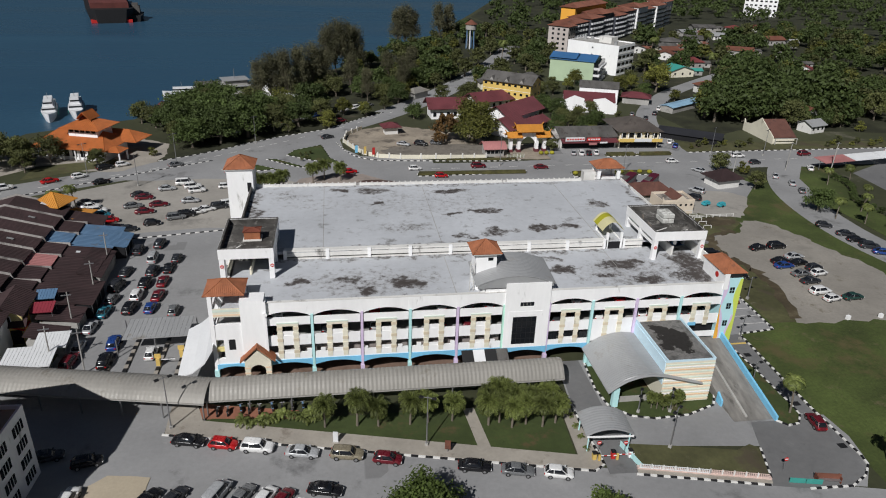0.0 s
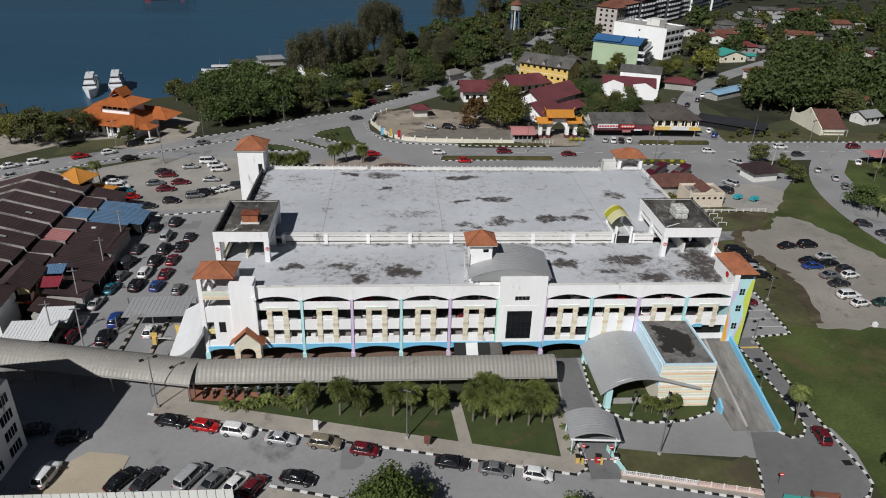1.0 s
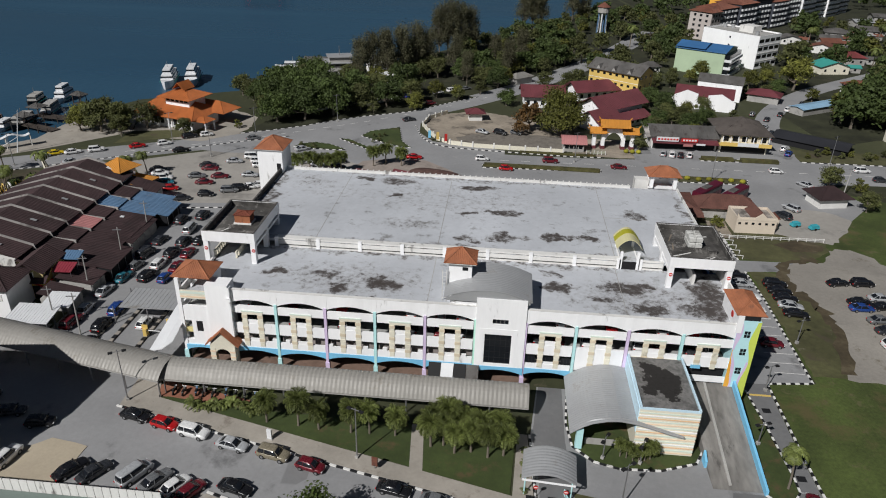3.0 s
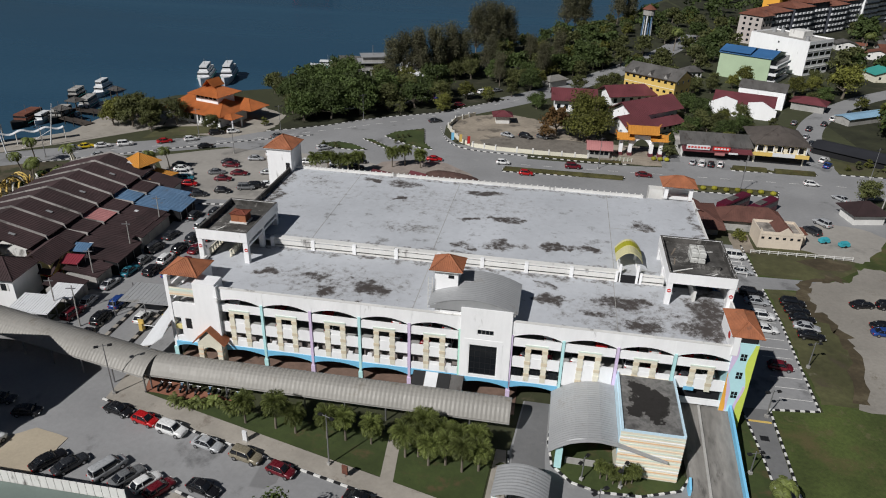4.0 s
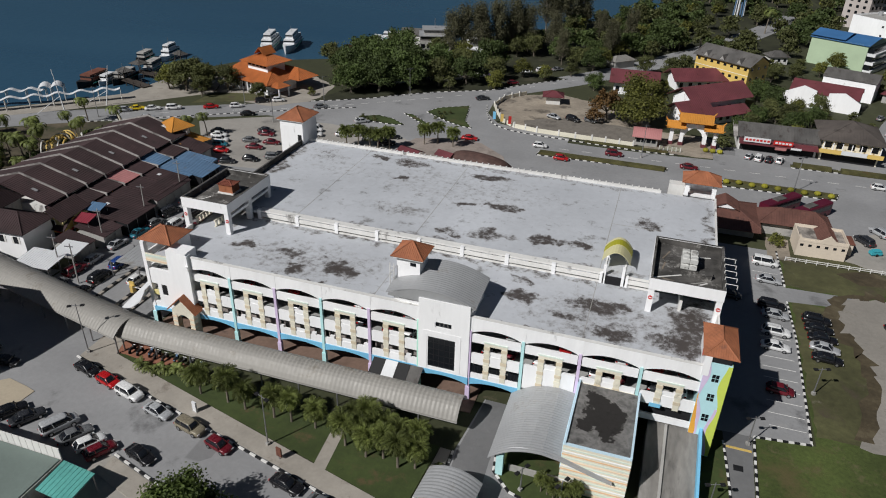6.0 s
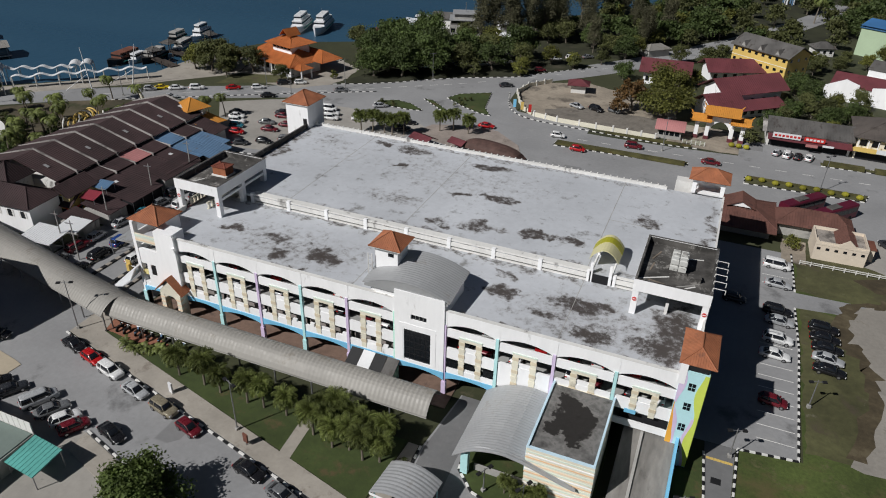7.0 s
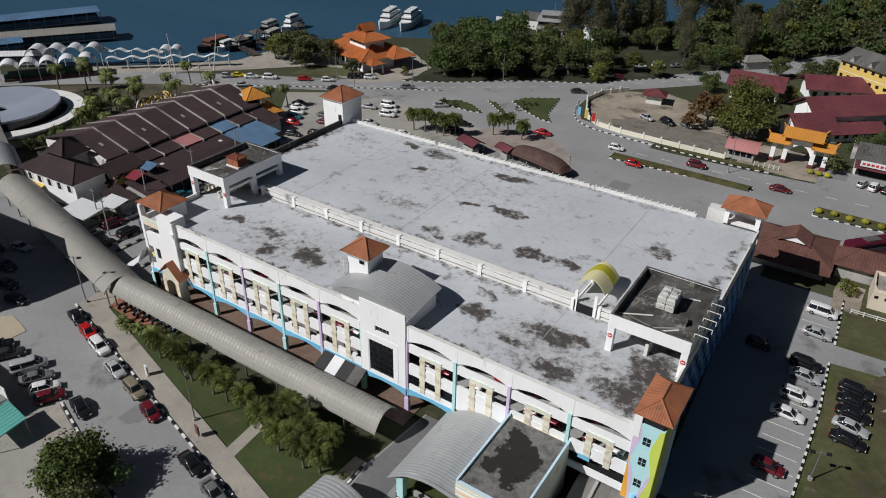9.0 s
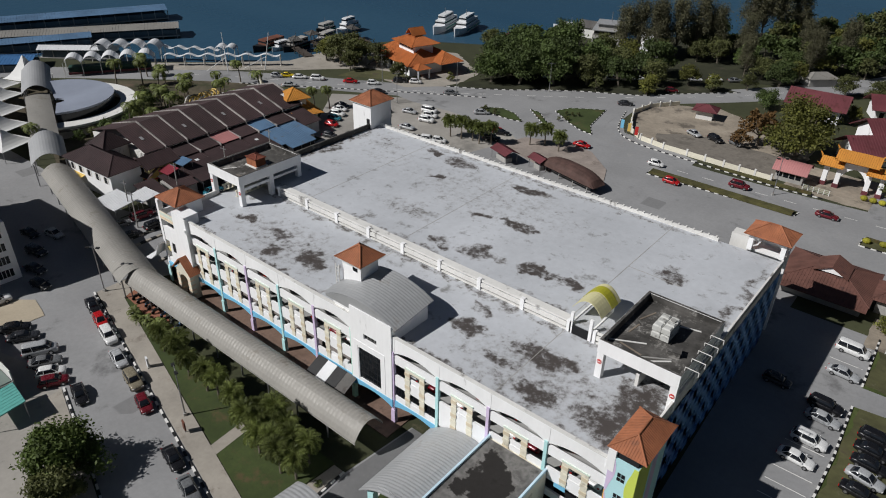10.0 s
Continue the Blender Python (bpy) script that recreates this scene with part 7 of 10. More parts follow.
# lean-to sheds along the street behind the shophouses
for k, (x, y, lx, ly, z, m) in enumerate(((-44.4, 121, 7.4, 9, 3.2, BROWN_ROOF), (-44.6, 113.5, 6.8, 5.2, 3.0, BROWN_ROOF), (-52.5, 117.2, 5, 3.5, 3.8, PINK_ROOF), (-44.6, 133.6, 4.5, 12, 3.0, BROWN_ROOF), (-43.9, 145.2, 5.4, 7.6, 2.9, BLUE_DULL), (-45, 107.6, 6, 4.4, 2.9, BROWN_ROOF), (-51, 110.6, 3.6, 3.0, 3.0, RED))):
    t = thing("lean_to_shed", x - 2.3, y, 0, 2, "small dark lean-to shed with a sloping sheet roof", "shed", "sheds along the street")
    part("wall", Shape().box(-lx / 2 + 0.3, lx / 2 - 0.5, -ly / 2 + 0.2, ly / 2 - 0.2, 0, z - 0.3), CONCRETE if k % 2 else DARK, t)
    part("roof", Shape().slope((lx / 2, -ly / 2, z - 0.3), (lx / 2, ly / 2, z - 0.3), (-lx / 2, ly / 2, z + 0.9), (-lx / 2, -ly / 2, z + 0.9), rib=0.04, gap=0.55), m, t)
    for j in range(int(ly // 3) + 1):
        part("post", Shape().tube((lx / 2 - 0.3, -ly / 2 + 0.3 + j * 2.8, 0), (lx / 2 - 0.3, -ly / 2 + 0.3 + j * 2.8, z - 0.3), 0.06), STEEL, t)
for k, (x, y, lx, ly, z) in enumerate(((-47.4, 99.9, 7.4, 5.2, 3.3), (-45.6, 104.8, 5.0, 4.2, 3.2))):
    t = thing("white_awning_roof", x, y, 0, 3, "white metal sheet awning on thin posts beside the street", "awning", "white awnings")
    part("roof", Shape().slope((-lx / 2, -ly / 2, z - 0.2), (lx / 2, -ly / 2, z - 0.2), (lx / 2, ly / 2, z + 0.35), (-lx / 2, ly / 2, z + 0.35), rib=0.04, gap=0.5), METAL_WHITE, t)
    for px in (-lx / 2 + 0.2, lx / 2 - 0.2):
        for py in (-ly / 2 + 0.2, ly / 2 - 0.2):
            part("post", Shape().tube((px, py, 0), (px, py, z - 0.1), 0.06), STEEL, t)
# yellow gabled back house and small coloured awnings among the rear roofs
YELLOW_WASH = mat("faded_yellow_wash", (0.62, 0.52, 0.24), 0.8, var=0.12)
t = thing("back_house", -54.6, 113.2, 0, 4, "small faded yellow back house with a brown gable roof", "house")
part("wall", Shape().box(-2.6, 2.6, -3.4, 3.6, 0, 5.4), YELLOW_WASH, t)
part("gable", Shape().along_y([(-2.6, 5.4), (2.6, 5.4), (0, 6.9)], -3.4, -3.2), YELLOW_WASH, t)
part("roof", Shape().gable(-3.2, 3.2, -4.2, 4.0, 5.3, 7.2, "y", 0.05, 0.5), BROWN_ROOF, t)
w = part("window", Shape().box(-0.8, 0.8, -3.46, -3.38, 3.6, 5.0), GLASS_DARK, t)
part("window_frame", Shape().box(-0.95, -0.8, -3.48, -3.38, 3.5, 5.1).box(0.8, 0.95, -3.48, -3.38, 3.5, 5.1).box(-0.8, 0.8, -3.48, -3.38, 5.0, 5.1), WHITE_OLD, w)
for x, y, lx, ly, z, m, lab in ((-49.6, 113.2, 3.6, 2.8, 4.8, mat("crimson_sheet", (0.23, 0.03, 0.045), 0.6, var=0.15), "faded crimson sheet awning over a back yard"), (-50.4, 117.2, 3.4, 2.6, 5.2, BLUE_DULL, "dull blue sheet awning over a back yard")):
    t = thing("yard_awning", x, y, 0, 4, lab, "awning", "awnings behind the shophouses")
    part("roof", Shape().slope((-lx / 2, -ly / 2, z - 0.3), (lx / 2, -ly / 2, z - 0.3), (lx / 2, ly / 2, z + 0.3), (-lx / 2, ly / 2, z + 0.3), rib=0.04, gap=0.45), m, t)
    for px in (-lx / 2 + 0.15, lx / 2 - 0.15):
        for py in (-ly / 2 + 0.15, ly / 2 - 0.15):
            part("post", Shape().tube((px, py, 0), (px, py, z - 0.1), 0.05), STEEL, t)
# white corner shophouse with brown hipped roofs
c = thing("corner_shophouse", -61, 105.4, 0, 4, "white corner shophouse with brown hipped roof and yellow awning", "shophouse")
part("wall", Shape().box(-8.5, 7.5, -3.6, 3.4, 0, 6.0), WHITE, c)
part("roof", Shape().hip(-9.3, 8.3, -4.4, 4.2, 6.05, 8.3, 0.05, 0.5), BROWN_ROOF, c)
part("upper_roof", Shape().hip(-9.0, -2.0, 1.0, 8.0, 7.0, 10.2, 0.05, 0.5), BROWN_ROOF, c)
part("rear_wall", Shape().box(-8.0, -2.8, 3.4, 7.4, 0, 7.0), WHITE_OLD, c)
for k in range(5):
    w = part("window", Shape().box(-7.2 + k * 3.1, -6.2 + k * 3.1, -3.66, -3.56, 3.6, 5.0), GLASS_DARK, c)
    part("shutter", Shape().box(-7.6 + k * 3.1, -7.22 + k * 3.1, -3.68, -3.6, 3.6, 5.0).box(-6.18 + k * 3.1, -5.8 + k * 3.1, -3.68, -3.6, 3.6, 5.0), WHITE_OLD, w)
part("yellow_awning", Shape().slope((-9.6, -6.0, 2.6), (-2.5, -6.0, 2.6), (-2.5, -3.6, 3.2), (-9.6, -3.6, 3.2), thick=0.08), YELLOW, c)
h = house("small_house", -55.6, 111.6, 6, 7.5, 5.0, 3.6, "gable_x", YELLOW, BROWN_ROOF, "small cream-yellow rear house with a dark gable roof", rise=1.6, windows=(("e", 1, 1.0, 1.0, 1.6),))
# orange pagoda-roofed pavilion
p = thing("tiered_pavilion", -62.4, 158.2, 0, -18, "amber tiled pavilion with several tiered hip roofs", "pavilion")
part("wall", Shape().box(-5, 5, -4.4, 4.4, 0, 3.6), CREAM, p)
part("main_roof", Shape().hip(-6.4, 6.4, -5.6, 5.6, 3.4, 5.8, 0.06, 0.5), AMBER_TILE, p)
part("drum", Shape().box(-2.4, 2.4, -2.4, 2.4, 4.6, 7.0), CREAM, p)
part("top_roof", Shape().hip(-3.6, 3.6, -3.4, 3.4, 6.9, 9.2, 0.06, 0.5), AMBER_TILE, p)
for x, y in ((-7.2, 1.5), (6.4, -3.5), (2.0, -6.8)):
    part("wing_wall", Shape().box(x - 2.4, x + 2.4, y - 2.2, y + 2.2, 0, 2.9), CREAM, p)
    part("wing_roof", Shape().hip(x - 3.3, x + 3.3, y - 3.0, y + 3.0, 2.8, 4.8, 0.06, 0.5), AMBER_TILE, p)

# ferry terminal with stacked orange roofs
j = thing("ferry_terminal", -72.2, 216.0, 0, -17, "ferry terminal with stacked bright orange tiled roofs and white columns", "terminal")
part("wall", Shape().box(-12.4, 8.0, -5.6, 6.4, 0, 3.8), WHITE, j)
part("lower_roof", Shape().hip(-14.2, 9.4, -7.4, 8.4, 3.7, 7.4, 0.08, 0.6, ridge=14), TERRA_BRIGHT, j)
part("porch_roof", Shape().hip(8.0, 13.0, -5.8, -0.6, 3.2, 4.6, 0.08, 0.6), TERRA_BRIGHT, j)
part("rear_roof", Shape().hip(-2, 13.5, 2.5, 11.5, 4.0, 6.6, 0.08, 0.6), TERRA_BRIGHT, j)
part("clerestory", Shape().box(-4.6, 4.6, -2.2, 5.2, 5.0, 8.8), WHITE, j)
part("top_roof", Shape().hip(-6.4, 6.4, -4.0, 7.0, 8.7, 11.2, 0.08, 0.6), TERRA_BRIGHT, j)
part("ridge_gable", Shape().gable(-2.2, 2.2, -1.2, 4.2, 11.0, 13.2, "y"), TERRA_BRIGHT, j)
for k in range(6):
    part("column", Shape().tube((-12.0 + k * 3.9, -6.8, 0), (-12.0 + k * 3.9, -6.8, 3.9), 0.22), WHITE, j)
for k in range(8):
    part("window", Shape().box(-12.0 + k * 2.5, -10.6 + k * 2.5, -5.66, -5.55, 1.0, 3.0), GLASS_DARK, j)
for k in range(5):
    part("clerestory_window", Shape().box(-4.2 + k * 1.75, -2.9 + k * 1.75, -2.26, -2.15, 7.4, 8.5), GLASS_DARK, j)
for y in (-5.2, -1.2):
    part("porch_column", Shape().tube((12.5, y, 0), (12.5, y, 3.3), 0.25), WHITE, j)
g = thing("lookout_tower", -58.5, 252, 0, 0, "small red-roofed lookout pavilion among trees", "pavilion")
part("column", Shape().box(-1.2, -0.9, -1.2, -0.9, 0, 5).box(0.9, 1.2, -1.2, -0.9, 0, 5).box(-1.2, -0.9, 0.9, 1.2, 0, 5).box(0.9, 1.2, 0.9, 1.2, 0, 5), WHITE_OLD, g)
part("roof", Shape().hip(-2.4, 2.4, -2.4, 2.4, 5, 6.6), MAROON_ROOF, g)
part("top_roof", Shape().hip(-1.3, 1.3, -1.3, 1.3, 6.8, 7.8), MAROON_ROOF, g)

WET_WOOD = mat("wet_dark_timber", (0.06, 0.048, 0.04), 0.8, var=0.35, fine=3)
for x, y, turn, l, w in ((-106, 213, 172, 17, 4.0), (-106.5, 201, 160, 15, 3.4), (-104.5, 228, 165, 14, 3.0)):
    jt = thing("jetty", x, y, 0, turn, "dark timber jetty on piles with a small hut roof", "jetty", "timber jetties")
    for k in range(int(l / 0.9)):
        part("plank", Shape().box(k * 0.9, k * 0.9 + 0.84, -w / 2, w / 2, 0.25, 0.4), WET_WOOD, jt)
    for k in range(4):
        for q in (-1, 1):
            part("pile", Shape().tube((1.5 + k * (l - 2) / 3, q * (w / 2 - 0.2), -3), (1.5 + k * (l - 2) / 3, q * (w / 2 - 0.2), 1.2), 0.16, n=6), WET_WOOD, jt)
    part("hut_post", Shape().box(l - 4.0, l - 3.8, -w / 2 + 0.2, -w / 2 + 0.4, 0.4, 3.2).box(l - 0.6, l - 0.4, w / 2 - 0.4, w / 2 - 0.2, 0.4, 3.2).box(l - 4.0, l - 3.8, w / 2 - 0.4, w / 2 - 0.2, 0.4, 3.2).box(l - 0.6, l - 0.4, -w / 2 + 0.2, -w / 2 + 0.4, 0.4, 3.2), WET_WOOD, jt)
    part("hut_roof", Shape().hip(l - 4.6, l + 0.2, -w / 2 - 0.3, w / 2 + 0.3, 3.2, 4.4), GREY_ROOF, jt)
# boats
def boat(x, y, turn, length, beam, label, decks=2, hull=METAL_WHITE, top=METAL_WHITE):
    length, beam = length * 0.86, beam * 0.86
    b = thing("boat", x, y, -1.15, turn, label, "boat", "moored boats")
    h = length * 0.075 + 0.7
    rings = []
    for u, wv, lift in ((-0.5, 0.86, 0), (-0.2, 1.0, 0), (0.15, 0.96, 0.05), (0.36, 0.6, 0.2), (0.5, 0.05, 0.4)):
        xx, hw = u * length, beam / 2 * wv
        rings.append([(xx, -hw * 0.7, 0), (xx, hw * 0.7, 0), (xx, hw, h * (1 + lift)), (xx, -hw, h * (1 + lift))])
    part("hull", Shape().loft(rings), hull, b)
    part("hull_stripe", Shape().box(-length * 0.48, length * 0.2, -beam / 2 - 0.02, -beam / 2 + 0.1, h * 0.55, h * 0.72).box(-length * 0.48, length * 0.2, beam / 2 - 0.1, beam / 2 + 0.02, h * 0.55, h * 0.72), TEAL_ROOF, b)
    for d in range(decks):
        s = 1 - 0.3 * d
        z = h + d * 1.9
        part("cabin", Shape().loft([[(xx, -beam * 0.4 * s, z), (xx, beam * 0.4 * s, z), (xx, beam * 0.36 * s, z + 1.9), (xx, -beam * 0.36 * s, z + 1.9)] for xx in (-length * 0.42 * s, length * 0.2 * s)]), top, b)
        part("cabin_window", Shape().box(-length * 0.38 * s, length * 0.205 * s, -beam * 0.4 * s, beam * 0.4 * s, z + 0.9, z + 1.4), GLASS_DARK, b)
    part("mast", Shape().tube((-length * 0.05, 0, h + 1.9 * decks), (-length * 0.05, 0, h + 1.9 * decks + 2.2), 0.07), STEEL, b)
    part("after_deck", Shape().box(-length * 0.49, -length * 0.3, -beam * 0.42, beam * 0.42, h + 0.02, h + 0.12), BLUE_DULL, b)
    return b


boat(-101.4, 268, 287, 25, 6.4, "white passenger ferry with green trim moored at the terminal")
boat(-93.4, 271.5, 287, 26, 6.4, "white passenger ferry with green trim moored beside another")
boat(-126.4, 238, 278, 15, 5.0, "white motor yacht moored off the quay")
boat(-121.6, 222, 282, 14, 4.6, "pale workboat tied up at the quay", 1, METAL_WHITE, CONCRETE)
boat(-121.5, 207.5, 280, 15, 5.2, "dark workboat with a small wheelhouse", 1, BLACK, CONCRETE)
boat(-128.5, 201, 275, 17, 6.0, "dark barge with a canopy tied up at the quay", 1, BLACK, BROWN_ROOF2)
boat(-124.5, 203, 275, 9, 3.4, "small white launch beside a barge", 1)
boat(-133, 232, 280, 12, 4.4, "dark fishing boat moored off the quay", 1, BLACK, CONCRETE)
ship = thing("cargo_barge", -170, 592, -1.2, 108, "large rust-red and black cargo barge at anchor", "ship")
rings = [[(xx, -w * 0.85, 0), (xx, w * 0.85, 0), (xx, w, 9), (xx, -w, 9)] for xx, w in ((-75, 10), (-68, 15), (60, 15), (75, 10))]
part("hull", Shape().loft(rings), BLACK, ship)
part("boot_topping", Shape().box(-74, 70, -12.9, 12.9, 0.2, 2.2), RED, ship)
part("cargo_hold", Shape().box(-66, 62, -12, 12, 9, 12.5), mat("rust_hold", (0.12, 0.035, 0.03), 0.8), ship)
tug = thing("tugboat", -137, 545, -1.2, 100, "dark tugboat alongside the barge", "ship")
part("hull", Shape().loft([[(xx, -w * 0.8, 0), (xx, w * 0.8, 0), (xx, w, 4), (xx, -w, 4)] for xx, w in ((-15, 4), (-10, 5), (8, 5), (15, 1))]), BLACK, tug)
part("wheelhouse", Shape().box(-4, 5, -3, 3, 4, 9).box(-1, 3, -2, 2, 9, 11), GREY_ROOF, tug)

# quay: wave canopies, wavy walkway roofs, masts, long ferry sheds
def wave_roof(x, y, turn, humps, pitch, width, z, label, amp=1.3, thick=0.1, material=METAL_WHITE, name="wave_canopy"):
    t = thing(name, x, y, 0, turn, label, "canopy", "white wave canopies")
    rings = []
    n = humps * 8
    for k in range(n + 1):
        l = k * pitch / 8
        zz = z + amp * abs(math.sin(math.pi * k / 8)) ** 0.8 if amp > 0.8 else z + amp * math.sin(2 * math.pi * k / 8)
        rings.append([(l, -width / 2, zz), (l, width / 2, zz), (l, width / 2, zz - thick), (l, -width / 2, zz - thick)])
    part("roof", Shape().loft(rings), material, t)
    for k in range(humps + 1):
        for s in (-1, 1):
            part("post", Shape().tube((k * pitch, s * width * 0.4, 0), (k * pitch, s * width * 0.4, z), 0.12), WHITE_OLD, t)
    return t


wave_roof(-131.5, 158.5, 237.5, 5, 5.3, 6.0, 4.2, "row of white scalloped canopies over the quay stalls", 2.0)
wave_roof(-139.5, 166.0, 224, 4, 5.6, 6.0, 4.2, "second row of white scalloped canopies by the water", 2.0)
wave_roof(-132.5, 162.5, 43.5, 6, 6.2, 1.8, 3.6, "thin white wavy roof over a waterfront walk", 0.45)
wave_roof(-143, 167, 34, 4, 5.4, 2.0, 3.6, "thin white wavy roof over a jetty", 0.45)
k_ = wave_roof(-126, 177.5, 40, 2, 3.4, 5, 4.2, "white folded canopy at the end of the jetty", 1.0)
stall = thing("market_stall", -139.5, 147.5, 0, 57.5, "low dark green stall row under the wave canopies", "stall")
part("counter", Shape().box(-12, 12, -1.6, 1.6, 0, 2.4), mat("dark_green_panel", (0.02, 0.06, 0.045), 0.7), stall)
part("red_fascia", Shape().box(-12, 12, -2.6, -2.3, 0.4, 1.0), MAROON_ROOF, stall)
for x, y, tx in ((-112, 172, 3), (-105.5, 181.5, -3)):
    m = thing("mast_pole", x, y, 0, 0, "slanting white steel mast on the quay", "mast", "quay masts")
    part("mast", Shape().tube((0, 0, 0), (tx * -0.8, 1, 12), 0.18, 0.08), METAL_WHITE, m)
    part("stay", Shape().tube((tx * -0.3, 0.4, 4.5), (-6, -4, 0), 0.08), METAL_WHITE, m)
for (x0, y0), (x1, y1), w, z, m, lab in (((-222, 142), (-197, 202), 12, 4.5, BLUE_DULL, "long ferry shed with a faded teal roof over the water"), ((-203, 134), (-168, 190), 11, 4.0, METAL_TAN, "long grey-roofed ferry shed over the water"),
                                        ((-190, 128), (-176, 160), 8, 4.2, BLUE_DULL, "shorter blue-roofed jetty shed"), ((-172, 120), (-160, 134), 12, 4.0, METAL_BLUE, "blue-roofed kiosk hall on the quay"), ((-172, 140), (-152, 158), 5, 4, METAL_WHITE, "white sheet roof beside the quay")):
    d = Vector((x1 - x0, y1 - y0))
    t = thing("ferry_shed", x0, y0, -1.2, math.degrees(math.atan2(d.y, d.x)), lab, "shed", "sheds on the quay")
    L = d.length
    part("roof", Shape().gable(0, L, -w / 2, w / 2, z, z + 1.1, "x", 0.05, 1.0), m, t)
    part("deck", Shape().box(0, L, -w / 2 + 0.5, w / 2 - 0.5, 0.9, 1.3), CONCRETE, t)
    part("wall", Shape().box(1, L - 1, -w / 2 + 1.2, w / 2 - 1.2, 1.3, 3.2), mat("shaded_shed_wall", (0.12, 0.15, 0.17), 0.8), t)
    for q in range(int(L // 5) + 1):
        for s in (-1, 1):
            part("pile", Shape().tube((q * 5, s * (w / 2 - 0.7), -1.0), (q * 5, s * (w / 2 - 0.7), z), 0.15, n=6), CONCRETE, t)
# round roofed hall and white tents on the plaza
o = thing("round_hall", -111.2, 118.0, 0, -20.5, "round hall with a pale blue-grey ring roof and white outer ledge", "hall")
ring_roof = mat("blue_grey_roof_sheet", (0.30, 0.33, 0.40), 0.5, 0.1, var=0.08, dirt=(0.2, 0.22, 0.27), dirt_amount=0.1)
def ring(r0, r1, z00, z11, n=40, depth=0.5, a0=-4, a1=184, up=0.0):
    rr = []
    for k in range(n + 1):
        a = radians(a0 + (a1 - a0) * k / n)
        c_, s_ = math.cos(a), math.sin(a)
        rr.append([(r0 * c_, r0 * s_ + up, z00), (r1 * c_, r1 * s_ + up, z11), (r1 * c_, r1 * s_ + up, z11 - depth), (r0 * c_, r0 * s_ + up, z00 - depth)])
    return Shape().loft(rr)
part("ring_roof", ring(2.0, 14.4, 4.3, 5.6), ring_roof, o)
part("outer_ledge", ring(14.8, 19.0, 3.2, 3.3, a0=-8, a1=150, up=0.8), WHITE_OLD, o)
part("ledge_band", ring(19.0, 19.4, 2.6, 2.6, depth=0.4, a0=-8, a1=150, up=0.8), GREY_ROOF, o)
part("wall", ring(17.6, 18.0, 3.0, 3.0, depth=3.0, a0=-8, a1=150, up=0.8), CONCRETE, o)
part("inner_wall", ring(13.8, 14.2, 5.2, 5.2, depth=2.6), GLASS_DARK, o)
for k, (x, y) in enumerate(((-141, 114), (-131, 110.5), (-119, 106), (-107, 101.5), (-95, 98.0), (-143, 124))):
    t = thing("tent", x, y, 0, 20, "white peaked canvas tent on thin poles", "tent", "white tents on the plaza")
    w = 4.6
    sh = Shape()
    apex = (0, 0, 6.2 if k != 5 else 9)
    n = 6
    rings = []
    for q in range(n + 1):
        u = q / n
        z = 2.9 + (apex[2] - 2.9) * u ** 1.7
        s = w * (1 - u) + 0.15
        rings.append([(-s, -s, z), (s, -s, z), (s, s, z), (-s, s, z)])
    part("canvas", sh.loft(rings), mat("white_canvas", (0.72, 0.72, 0.70), 0.8, var=0.05), t)
    for px in (-w, w):
        for py in (-w, w):
            part("pole", Shape().tube((px * 0.97, py * 0.97, 0), (px * 0.97, py * 0.97, 3), 0.07), STEEL, t)
# yellow rib sculptures and a curved tusk
for k, (x, y, s) in enumerate(((-93.0, 145.6, 0.85), (-90.0, 151.8, 0.85), (-83.6, 158.2, 0.75), (-86.4, 154.6, 0.7), (-93.4, 150.4, 0.75))):
    t = thing("rib_sculpture", x, y, 0, 30 + 17 * k, "yellow and white arched rib sculpture in the garden", "sculpture", "garden sculptures")
    for q in range(5):
        pts = [(q * 1.5 * s, 3.0 * s * math.cos(math.pi * u / 8), 3.4 * s * math.sin(math.pi * u / 8)) for u in range(9)]
        sh = Shape()
        for a, b in zip(pts, pts[1:]):
            sh.tube(a, b, 0.22, n=6)
        part("rib", sh, YELLOW if (q + k) % 3 else WHITE_OLD, t)
t = thing("tusk_sculpture", -89.2, 166, 0, 20, "cream curved tusk sculpture", "sculpture")
sh = Shape()
pts = [(2.2 * math.cos(a), 0, 6.0 * math.sin(a)) for a in [-0.05 + 1.3 * k / 8 for k in range(9)]]
for k, (a, b) in enumerate(zip(pts, pts[1:])):
    sh.tube(a, b, 0.9 - 0.1 * k, 0.8 - 0.1 * k, 10)
part("tusk", sh, CREAM, t)

